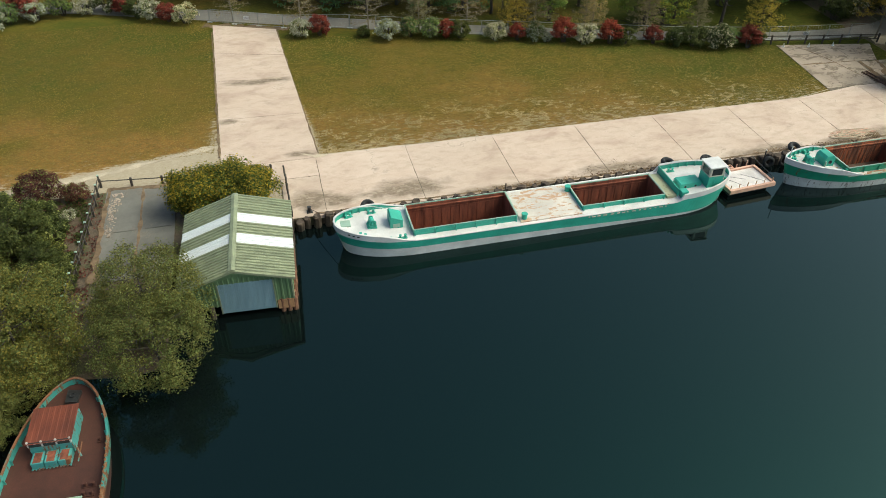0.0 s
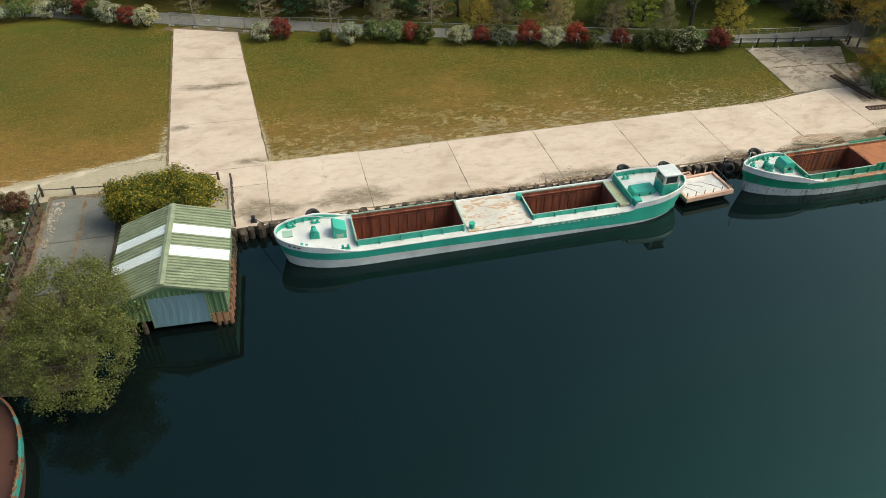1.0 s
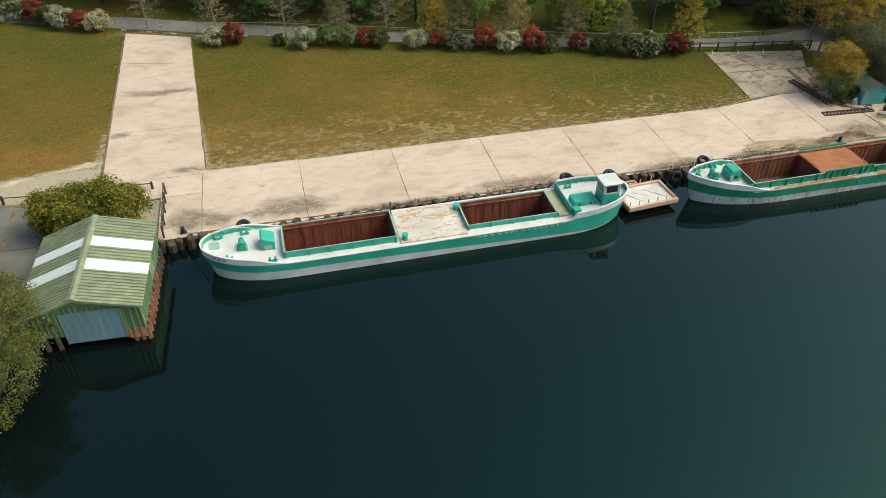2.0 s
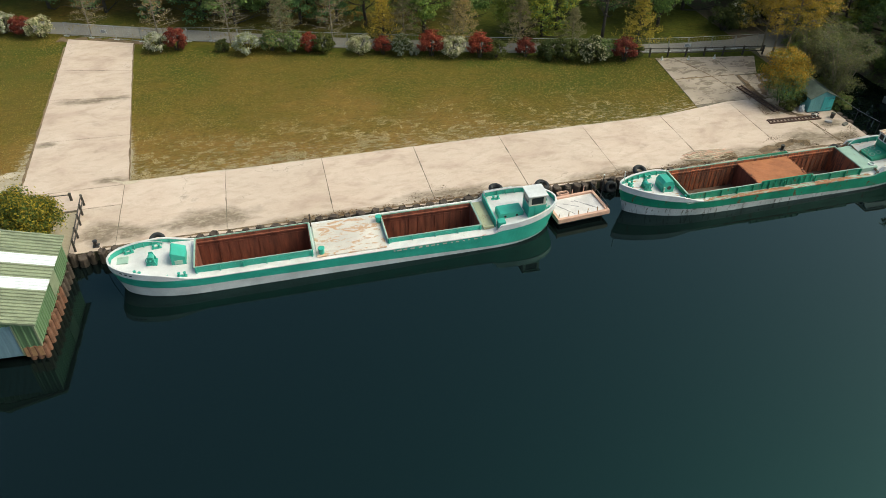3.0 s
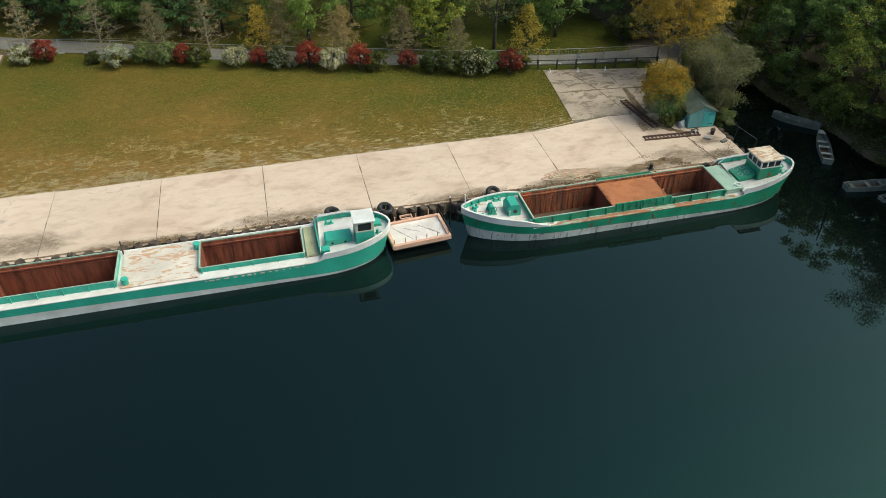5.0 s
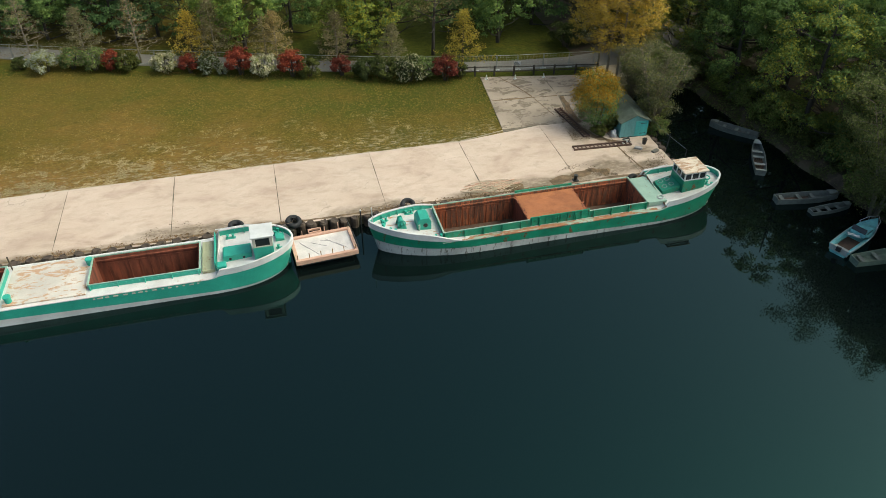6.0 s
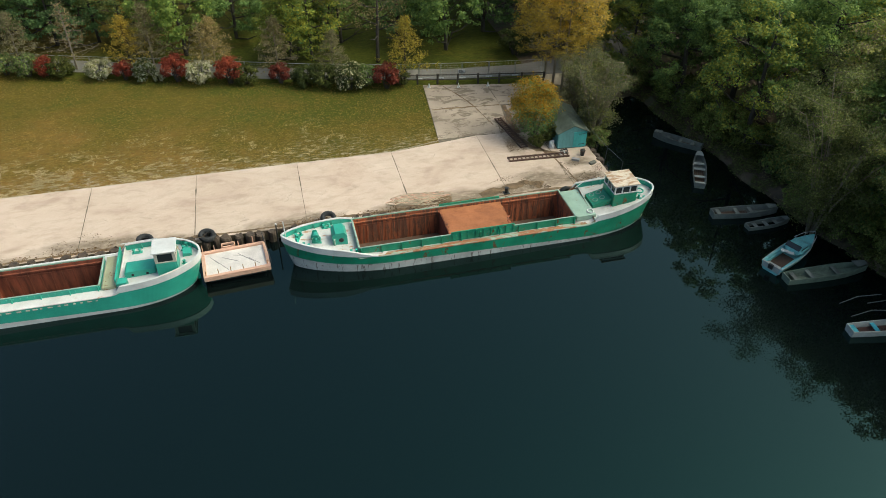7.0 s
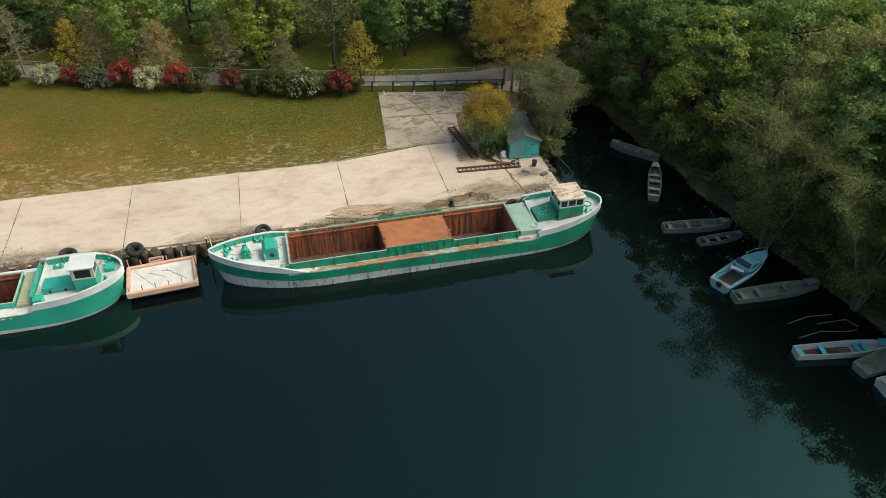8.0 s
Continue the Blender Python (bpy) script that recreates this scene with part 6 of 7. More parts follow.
def leaf_mesh(name, centers, sizes, material, normals=None, droop=0.0, seed=0):
    """Many small folded leaves, each an island of its own."""
    r = np.random.default_rng(seed)
    n = len(centers)
    nm = r.normal(size=(n, 3))
    if normals is not None:
        nm = nm * 0.75 + normals * 1.0
    nm[:, 2] += 0.7
    nm /= np.linalg.norm(nm, axis=1, keepdims=True) + 1e-9
    a = np.cross(nm, r.normal(size=(n, 3)))
    a /= np.linalg.norm(a, axis=1, keepdims=True) + 1e-9
    b = np.cross(nm, a)
    s = np.asarray(sizes)[:, None]
    v = np.empty((n, 4, 3))
    v[:, 0], v[:, 2] = centers - a * s * 0.62, centers + a * s * 0.62
    v[:, 1], v[:, 3] = centers + b * s * 0.40 + nm * s * 0.16, centers - b * s * 0.40 + nm * s * 0.16
    me = bpy.data.meshes.new(name)
    me.vertices.add(4 * n)
    me.vertices.foreach_set("co", v.ravel())
    me.loops.add(4 * n)
    me.loops.foreach_set("vertex_index", np.arange(4 * n, dtype=np.int32))
    me.polygons.add(n)
    me.polygons.foreach_set("loop_start", np.arange(0, 4 * n, 4, dtype=np.int32))
    me.update(calc_edges=True)
    me.materials.append(material)
    return me


def lobed(r, count, radii, lobes, clump_r, lo=-0.45, core=0.62, lobe=0.40):
    """Leaf places and outward normals for a crown of several boughs, each a cluster of leafy clumps with gaps between."""
    radii = np.array(radii)
    k = np.arange(lobes) + 0.5
    z = 1 - (1 - lo) * k / lobes
    a = 2.39996 * k + r.uniform(-0.5, 0.5, lobes)
    d = np.stack([np.sqrt(np.maximum(0, 1 - z * z)) * np.cos(a), np.sqrt(np.maximum(0, 1 - z * z)) * np.sin(a), z], 1)
    bough = d * core * radii * r.uniform(0.78, 1.18, (lobes, 1))
    size = lobe * radii.mean() * r.uniform(0.72, 1.25, lobes)
    per = 15
    own = np.repeat(np.arange(lobes), per)
    e = r.normal(size=(lobes * per, 3)) + d[own] * 0.9 + np.array([0, 0, 0.55])
    e /= np.linalg.norm(e, axis=1, keepdims=True)
    clump = bough[own] + e * (size[own] * r.uniform(0.62, 1.08, lobes * per))[:, None] * np.array([1, 1, 0.8])
    big = clump_r * r.uniform(0.55, 1.35, lobes * per)
    pick = r.choice(lobes * per, count, p=big ** 2 / (big ** 2).sum())
    n = r.normal(size=(count, 3))
    n /= np.linalg.norm(n, axis=1, keepdims=True)
    n[:, 2] = np.where(r.random(count) < 0.7, np.abs(n[:, 2]), n[:, 2])
    p = clump[pick] + n * (big[pick] * r.uniform(0.35, 1.12, count))[:, None] * np.array([1, 1, 0.62])
    return p, n * 0.7 + e[pick] * 0.5, bough


def limbs(r, height, trunk_h, rad, spread, forks, lean=0.0, base=(0, 0)):
    """Trunk with tapering limbs."""
    bm = bmesh.new()
    top = Vector((base[0] + lean * height, base[1] + r.uniform(-0.3, 0.3), height * 0.86))
    p0 = Vector((base[0], base[1], -0.4))
    pts = [p0.lerp(top, t) + Vector((r.uniform(-1, 1), r.uniform(-1, 1), 0)) * 0.05 * height * t * (1 - t) for t in (0, 0.15, 0.3, 0.5, 0.7, 0.85, 1)]
    tube(pts, rad, rad * 0.18, 8, bm)
    for i in range(forks):
        t = trunk_h / height + (0.86 - trunk_h / height) * (i + 0.5) / forks
        s = p0.lerp(top, t / 0.9)
        a = i * 2.4 + r.uniform(-0.4, 0.4)
        ln = spread * r.uniform(0.65, 1.0) * (1.1 - 0.5 * t)
        e = s + Vector((math.cos(a) * ln, math.sin(a) * ln, ln * r.uniform(0.25, 0.75)))
        m = s.lerp(e, 0.5) + Vector((0, 0, -0.08 * ln))
        tube([s, m, e], rad * 0.42 * (1 - 0.6 * t), rad * 0.08, 5, bm)
        for q in range(2):
            b = a + r.uniform(-0.9, 0.9)
            e2 = m + Vector((math.cos(b), math.sin(b), 0.4)) * ln * 0.55
            tube([m, e2], rad * 0.16, rad * 0.05, 4, bm)
    return bm


def broad_tree(label, seed, height, radius, trunk_h, leaf, count, leaf_size, bark=None, group="park trees", name="tree", accents=None, share=0.2, lobes=17, clump=0.5, stem=1.0, lo=-0.8, core=0.64):
    """A trunk with limbs under a crown of leafy boughs; accents colour a share of the leaves."""
    r = np.random.default_rng(seed)
    t = thing(name, label, "tree", group)
    part("trunk", limbs(r, height, trunk_h, (0.035 * height * 0.5 + 0.05) * stem, radius, 11), bark or M_BARK, t, smooth=True)
    cz = (height - trunk_h) / 2
    p, e, _ = lobed(r, count, (radius, radius, cz), lobes, clump, lo, core)
    p[:, 2] += trunk_h + cz
    n = int(count * (1 - share)) if accents else count
    for a, b, mat in ((0, n, leaf), (n, count, accents)):
        if b > a:
            o = new("crown", leaf_mesh("crown", p[a:b], r.uniform(0.6, 1.3, b - a) * leaf_size, mat, e[a:b], seed=seed + a))
            o.parent = t
    return t


def bush(label, seed, rx, ry, h, leaf, count, leaf_size, accent=None, accent_share=0.5, group="hedge shrubs", name="shrub", lobes=13, tips=0.0):
    r = np.random.default_rng(seed)
    t = thing(name, label, "shrub", group)
    bm = bmesh.new()
    for i in range(6):
        a = i * 1.05
        tube([(0.1 * math.cos(a), 0.1 * math.sin(a), -0.2), (rx * 0.35 * math.cos(a), ry * 0.35 * math.sin(a), h * 0.45), (rx * 0.6 * math.cos(a), ry * 0.6 * math.sin(a), h * 0.8)], 0.05, 0.015, 5, bm)
    part("woody_base", bm, M_BARK, t)
    def put(n, mat, sd, out):
        p, e, _ = lobed(np.random.default_rng(seed), n, (rx * out, ry * out, h * 0.5 * out), lobes, 0.15 * (rx + h) / 2, -0.75, 0.66, 0.36)
        p[:, 2] = np.maximum(p[:, 2] + h * 0.5, 0.05)
        p += np.random.default_rng(sd).normal(size=p.shape) * 0.04
        if tips:  # flowers on the upper part, leaves below
            up = p[:, 2] + 0.25 * p[:, 1] - 0.15 * p[:, 0] > h * (tips + 0.3 * np.sin(p[:, 0] * 2.3 + p[:, 1] * 1.7) * 0.4 + np.random.default_rng(sd).normal(0, 0.13, n))
            keep = up if mat is not leaf else ~up | (np.random.default_rng(sd + 9).random(n) < 0.4)
            p, e = p[keep], e[keep]
            n = len(p)
        o = new("foliage" if mat is leaf else "blossom", leaf_mesh("foliage", p, np.random.default_rng(sd).uniform(0.6, 1.3, n) * leaf_size, mat, e, seed=sd))
        o.parent = t
    if accent:
        put(int(count * (1 - accent_share)), leaf, seed + 2, 1.0)
        put(int(count * accent_share), accent, seed + 3, 1.05)
    else:
        put(count, leaf, seed + 2, 1.0)
    return t


def feathery_tree(label, seed, height, radius, twig, count, bark=None, group="lane trees"):
    """A young, half-bare conical tree with drooping side shoots."""
    r = np.random.default_rng(seed)
    t = thing("sapling", label, "tree", group)
    bm = tube([(0, 0, -0.3), (0.06, 0.02, height * 0.5), (0, 0, height)], 0.09, 0.015, 6)
    ctr, tip = [], []
    for i in range(44):
        z = height * (0.16 + 0.8 * i / 44)
        ln = radius * (1 - (z / height) ** 1.3) * r.uniform(0.7, 1.15) + 0.15
        a = i * 2.4
        e = Vector((math.cos(a) * ln, math.sin(a) * ln, z + 0.12 * ln))
        tube([(0, 0, z - 0.1), e * 0.55 + Vector((0, 0, z * 0.45 - 0.02)), e], 0.022, 0.008, 3, bm)
        for q in range(5):
            f = r.uniform(0.3, 1.0)
            s = Vector((0, 0, z)).lerp(e, f)
            g = s + Vector((r.uniform(-0.5, 0.5), r.uniform(-0.5, 0.5), r.uniform(-0.1, 0.35))) * ln * 0.5
            tube([s, g], 0.010, 0.005, 3, bm)
            ctr.append((*s.lerp(g, r.uniform(0.2, 1)),))
    part("trunk", bm, bark or M_BARK_PALE, t)
    if count:
        base = np.array(ctr)
        k = r.integers(0, len(base), count)
        p = base[k] + r.normal(size=(count, 3)) * 0.14
        o = new("crown", leaf_mesh("crown", p, r.uniform(0.5, 1.2, count) * 0.13, twig, seed=seed))
        o.parent = t
    return t


def set_down(ob, x, y, z=0.7, turn=0.0, s=1.0):
    ob.matrix_basis = pose(x, y, z, 0, 0, turn) @ Matrix.Scale(s, 4)
    return ob


def again(ob, x, y, z=0.7, turn=0.0, s=1.0, label=""):
    o = copy_thing(ob, pose(x, y, z, 0, 0, turn))
    o.matrix_basis = pose(x, y, z, 0, 0, turn) @ Matrix.Scale(s, 4)
    return tagged(o, label)


# hedge along the lane
sh_white = bush("rounded shrub covered in white blossom", 11, 1.35, 1.1, 2.0, L_OLIVE, 2600, 0.15, L_WHITE, 0.68)
sh_red = bush("upright shrub with deep red young leaves", 12, 1.2, 1.1, 2.5, L_RED, 2600, 0.15)
sh_green = bush("rounded dark green evergreen shrub", 13, 1.3, 1.1, 2.1, L_GARDEN, 2400, 0.16)
sh_grey = bush("loose grey-green shrub with pale leaf tips", 14, 1.5, 1.1, 2.2, L_MID, 2600, 0.16, L_GREY, 0.4)
sh_mix = bush("dark evergreen shrub dotted with white flowers", 15, 1.5, 1.2, 2.4, L_GARDEN, 2800, 0.16, L_WHITE, 0.25)
first = set()
def hedge(kind, x, y, s):
    turn = (x * 77) % 360
    if kind in first:
        return again(kind, x, y, 0.7, turn, s)
    first.add(kind)
    return set_down(kind, x, y, 0.7, turn, s)


for kind, x, y, s in ((sh_white, 3.7, 24.9, 0.95), (sh_red, 5.6, 24.7, 0.95), (sh_green, 10.2, 23.2, 0.6), (sh_white, 12.7, 22.1, 1.05), (sh_grey, 15.1, 22.2, 0.95), (sh_grey, 17.2, 21.4, 0.95), (sh_red, 18.8, 21.1, 0.82), (sh_green, 20.2, 20.6, 0.95), (sh_white, 23.6, 19.3, 0.95), (sh_red, 26.0, 18.6, 0.78), (sh_mix, 27.7, 18.1, 0.85), (sh_white, 29.0, 17.6, 0.45), (sh_red, 30.7, 17.1, 1.1), (sh_white, 32.6, 16.4, 1.05), (sh_red, 35.4, 15.6, 1.05), (sh_green, 36.9, 15.2, 0.9), (sh_red, 39.9, 14.6, 0.82), (sh_green, 42.0, 13.6, 0.95), (sh_green, 43.7, 13.0, 1.05), (sh_mix, 45.9, 12.0, 1.05), (sh_grey, 47.4, 12.3, 0.9), (sh_red, 49.2, 11.3, 1.02), (sh_green, 50.6, 11.8, 0.7),
                         (sh_white, -12.4, 33.3, 1.15), (sh_red, -10.3, 32.2, 0.9), (sh_white, -8.6, 31.4, 1.05), (sh_red, -15.3, 35.6, 1.1), (sh_green, -13.8, 34.4, 1.1), (sh_white, -19.5, 36.6, 1.0), (sh_grey, -22.0, 36.8, 1.25), (sh_white, -24.6, 35.8, 1.1), (sh_red, -25.8, 36.6, 1.3), (sh_white, -28.6, 33.4, 1.2), (sh_mix, -17.2, 36.4, 1.1), (sh_grey, -27.4, 35.2, 1.1), (sh_green, -31, 33, 1.4)):
    hedge(kind, x, y, s)

# young trees on the lane's verge
fe_bare = feathery_tree("bare pale-twigged young tree beside the lane", 21, 6.4, 2.7, L_STRAW, 900)
fe_straw = feathery_tree("young straw-coloured feathery tree beside the lane", 22, 6.0, 2.8, L_STRAW, 3200, M_BARK_PALE)
fe_gold = feathery_tree("young golden-leaved feathery tree beside the lane", 23, 5.8, 2.6, L_YELLOW, 3400, M_BARK)
seen_f = set()
for kind, x, y, s in ((fe_bare, 3.9, 26.4, 1.0), (fe_bare, 11.0, 25.0, 1.05), (fe_straw, 16.3, 23.3, 0.95), (fe_bare, 21.3, 21.9, 1.05), (fe_straw, 28.5, 20.2, 1.1), (fe_straw, 34.2, 18.0, 0.95), (fe_bare, 33.2, 17.8, 0.85), (fe_straw, 39.8, 16.6, 0.95), (fe_gold, 26.4, 20.4, 0.95), (fe_straw, 44.8, 14.6, 0.8), (fe_gold, 51.3, 13.0, 1.05), (fe_bare, -3.4, 30.9, 0.9)):
    turn = (x * 53) % 360
    if kind in seen_f:
        again(kind, x, y, 0.7, turn, s)
    else:
        seen_f.add(kind)
        set_down(kind, x, y, 0.7, turn, s)

# park trees behind the lane
pk_mid = broad_tree("broad spreading park tree in fresh green leaf", 31, 9.5, 4.2, 0.1, L_MID, 9000, 0.215)
pk_dark = broad_tree("dense dark green park tree", 32, 9.5, 4.2, 0.1, L_DARK, 9000, 0.215)
pk_lime = broad_tree("tall park tree in lime green leaf", 33, 9.5, 3.4, 0.1, L_LIME, 9000, 0.19, accents=L_MID, share=0.35)
pk_gold = broad_tree("slender tree in golden yellow leaf", 34, 12.3, 3.5, 2.0, L_YELLOW, 15000, 0.11, M_BARK_PALE, accents=L_STRAW, lobes=30, clump=0.42, stem=0.45, lo=-0.9)
pk_olive = broad_tree("tall tree in sparse olive leaf", 35, 10.0, 3.4, 2.2, L_OLIVE, 4500, 0.2, clump=0.6)
pk_bare = broad_tree("half-bare tree with thin brown twigs", 36, 10.0, 3.2, 2.4, L_STRAW, 1500, 0.13, clump=0.7)
# filler row, mostly out of view; some trees added to deepen the shade
pk_back = broad_tree("dark green filler tree at the back of the park", 38, 11.0, 4.8, 1.2, L_DARK, 3600, 0.36, clump=0.7)
used = set()
def plant(kind, x, y, s=1.0, z=0.7):
    turn = (x * 91 + y * 37) % 360
    if kind in used:
        return again(kind, x, y, z, turn, s)
    used.add(kind)
    return set_down(kind, x, y, z, turn, s)


for kind, x, y, s in ((pk_dark, -24, 46, 1.0), (pk_dark, -16, 43.5, 0.95), (pk_dark, -9, 40, 0.95), (pk_dark, -2.5, 37.0, 0.95), (pk_dark, 3.2, 35.2, 0.9), (pk_dark, 8.2, 32.6, 0.95), (pk_dark, 11.6, 30.2, 0.85), (pk_dark, 15.4, 31.6, 1.0), (pk_dark, 18.6, 28.6, 0.9), (pk_dark, 22.6, 28.4, 0.9), (pk_olive, 25.4, 26.4, 0.85), (pk_gold, 27.2, 27.6, 0.75), (pk_mid, 31.3, 23.0, 1.0), (pk_dark, 36.2, 26.4, 0.95), (pk_lime, 41.3, 19.8, 0.85), (pk_lime, 43.2, 19.0, 0.95), (pk_mid, 46.6, 22.8, 0.9), (pk_bare, 49.4, 17.2, 0.95), (pk_bare, 45.4, 20.4, 0.8), (pk_mid, 56.6, 18.6, 1.0), (pk_dark, 52.6, 23.4, 1.0), (pk_dark, 61.6, 22.4, 1.05),
                         (pk_back, -16, 53, 1.0), (pk_back, -4, 48, 1.0), (pk_back, 6, 43, 1.0), (pk_back, 15, 40, 1.0), (pk_back, 26, 36, 1.0), (pk_back, 36, 34, 1.0), (pk_back, 45, 32, 1.0), (pk_back, 55, 31, 1.05), (pk_back, 64, 30, 1.1), (pk_back, 11, 36, 0.95), (pk_back, 20, 34.5, 0.95), (pk_back, -12, 47, 1.0), (pk_back, 1, 41, 1.0), (pk_back, 5.5, 38.5, 0.9), (pk_back, -7, 43.5, 0.9), (pk_back, 16.5, 36.4, 0.9)):
    plant(kind, x, y, s)
for kind, x, y, k in ((sh_green, 63.0, 16.0, 1.3), (sh_mix, 65.4, 16.8, 1.3), (sh_green, 69.4, 18.0, 1.5)):
    again(kind, x, y, 0.7, (x * 31) % 360, k, "dark shrub at the wood's edge")
# golden birches by the bend
for x, y, s in ((64.0, 10.2, 0.95), (64.3, 8.8, 1.05), (64.5, 7.2, 1.0)):
    plant(pk_gold, x, y, s)

L_HEDGE_TIP = leafy("leaf_hedge_tip", (0.22, 0.19, 0.03), (0.40, 0.32, 0.045), low=0.8)
L_HEDGE = leafy("leaf_hedge", (0.085, 0.125, 0.024), (0.21, 0.215, 0.04))
# golden gorse-like shrub and grey willow by the shed
g = bush("tall evergreen bush tipped with golden yellow flowers", 41, 1.78, 1.9, 5.1, L_DARK, 24000, 0.105, L_GOLD, 0.58, "quay shrubs", "flowering_bush", 30, 0.52)
set_down(g, 59.3, -0.1, 0.5)
again(sh_green, 60.6, -1.3, 0.7, 30, 0.8, "dark evergreen shrub beside the shed")
again(sh_green, 58.9, -1.7, 0.7, 130, 0.55, "dark evergreen shrub beside the shed")
hb = bush("clipped yellow-green laurel hedge behind the boathouse", 42, 4.5, 2.3, 3.3, L_HEDGE, 44000, 0.13, L_HEDGE_TIP, 0.35, "quay shrubs", "laurel_hedge", 46)
set_down(hb, -4.8, -5.9, 0.7, -5)
# bank trees by the derelict barge
ol = broad_tree("low spreading olive-green tree overhanging the water", 44, 6.6, 4.0, 0.6, L_BANK, 23000, 0.12, None, "bank trees", lobes=44, clump=0.5, core=0.72, accents=L_OLIVE, share=0.3)
set_down(ol, -9.3, -17.3, 0.2, 0, 0.82)
again(ol, -8.7, -21.0, 0.0, 75, 0.78)
again(ol, -16.2, -19.4, 0.3, 130, 0.95, "broad olive-green tree on the overgrown bank")
again(ol, -23.0, -19.0, 0.3, 220, 1.15)
again(ol, -15.6, -20.9, 0.0, 20, 0.55)
again(ol, -17.4, -23.4, 0.0, 240, 0.5)
again(ol, -19.5, -24.0, 0.0, 80, 0.8)
again(ol, -18.2, -20.8, 0.1, 190, 0.75)
sh_big = bush("dark tangled garden shrub", 45, 1.8, 1.6, 2.0, L_GARDEN, 3000, 0.17, L_OLIVE, 0.3, "garden shrubs")
set_down(sh_big, -17.8, -7.2, 0.7)
gt = broad_tree("dense round dark green garden tree", 47, 4.4, 2.5, 0.5, L_GARDEN, 10000, 0.14, None, "garden trees", lobes=18, clump=0.35)
set_down(gt, -18.8, -8.0, 0.6)
again(gt, -22.6, -9.0, 0.6, 120, 0.9)
again(gt, -16.6, -10.6, 0.6, 200, 0.55)
for x, y, k in ((-16.6, -6.3, 0.7), (-17.6, -4.6, 0.8), (-16.3, -8.8, 0.6), (-15.9, -12.8, 0.75), (-17.2, -13.6, 0.9), (-15.6, -10.0, 0.5), (-19.4, -12.4, 1.0), (-15.4, -15.4, 0.7), (-20.8, -3.4, 0.9)):
    again(sh_big, x, y, 0.68, (x * 61) % 360, k)
dr = bush("spreading dull red leaved shrub in the garden", 48, 2.0, 1.5, 2.3, L_DULL_RED, 9000, 0.11, L_OLIVE, 0.15, "garden shrubs")
set_down(dr, -18.0, -1.6, 0.7)
again(dr, -15.6, -1.9, 0.7, 130, 0.55)
again(sh_white, -15.9, -4.6, 0.7, 40, 0.42, "small pale leaved shrub by the garden fence")
again(sh_big, -15.8, -11.6, 0.7, 90, 0.8)
again(sh_big, -20.5, -10.0, 0.7, 200, 1.2)
again(sh_big, -22.5, -5.0, 0.7, 20, 1.1)

ob_ = bush("olive-leaved shrub overhanging the creek", 49, 2.3, 1.9, 3.4, L_OLIVE, 7500, 0.13, L_MID, 0.4, "bank shrubs", lobes=18)
set_down(ob_, 77.6, -18.4, 0.1)
# pale many-stemmed willows at the creek's edge
def stemmed_willow(label, seed, height, spread, stems, leaf, accent, count, leaf_size, group="creek trees"):
    r = np.random.default_rng(seed)
    t = thing("willow", label, "tree", group)
    bm = bmesh.new()
    ctr = []
    for i in range(stems):
        a = 2.4 * i + r.uniform(-0.5, 0.5)
        d = Vector((math.cos(a), math.sin(a), 0))
        ln = spread * r.uniform(0.45, 1.0)
        h = height * r.uniform(0.7, 1.0)
        pts = [d * 0.15 + Vector((0, 0, -0.4)), d * ln * 0.22 + Vector((0, 0, h * 0.3)), d * ln * 0.55 + Vector((0, 0, h * 0.66)), d * ln + Vector((0, 0, h))]
        tube(pts, r.uniform(0.06, 0.11), 0.015, 6, bm)
        for k in range(9):
            f = min(1.0, 0.22 + 0.8 * k / 8)
            j = min(2, int(f * 3))
            s = pts[j].lerp(pts[j + 1], f * 3 - j)
            b = r.uniform(0, 6.28)
            e = s + Vector((math.cos(b), math.sin(b), r.uniform(-0.1, 0.6))) * spread * r.uniform(0.25, 0.5)
            tube([s, s.lerp(e, 0.5) + Vector((0, 0, 0.1)), e], 0.03, 0.008, 4, bm)
            ctr += [tuple(s.lerp(e, q)) for q in (0.45, 0.75, 1.0)]
    part("trunk", bm, M_BARK_PALE, t, "pale slender stems", smooth=True)
    base = np.array(ctr)
    for n, mat, sd in ((count, leaf, 1), (count // 4, accent, 2)):
        q = np.random.default_rng(seed + sd)
        k = q.integers(0, len(base), n)
        p = base[k] + q.normal(size=(n, 3)) * np.array([0.38, 0.38, 0.26]) * min(1.0, height / 11)
        o = new("crown", leaf_mesh("crown", p, q.uniform(0.6, 1.3, n) * leaf_size, mat, seed=seed + sd))
        o.parent = t
    return t


sw = stemmed_willow("many-stemmed olive willow leaning over the moored boats", 61, 11.6, 4.3, 13, L_OLIVE, L_GREY, 30000, 0.10)
set_down(sw, 74.0, -16.3, 0.2)
again(sw, 76.0, -23.0, 0.2, 140, 0.84)
again(sw, 78.0, -28.6, 0.2, 250, 0.8)

wl = stemmed_willow("slender pale olive willow at the creek's edge", 43, 6.8, 2.9, 10, L_GREY, L_OLIVE, 11000, 0.09)
set_down(wl, 64.0, -1.2, 0.2)
again(wl, 65.0, 1.2, 0.2, 120, 0.95)
again(wl, 64.4, 3.6, 0.5, 220, 0.85)
again(ob_, 64.6, 0.2, 0.1, 10, 0.7, "pale green shrub behind the shed")
again(sh_grey, 64.0, -2.2, 0.2, 80, 0.8, "grey-green shrub at the quay's end")

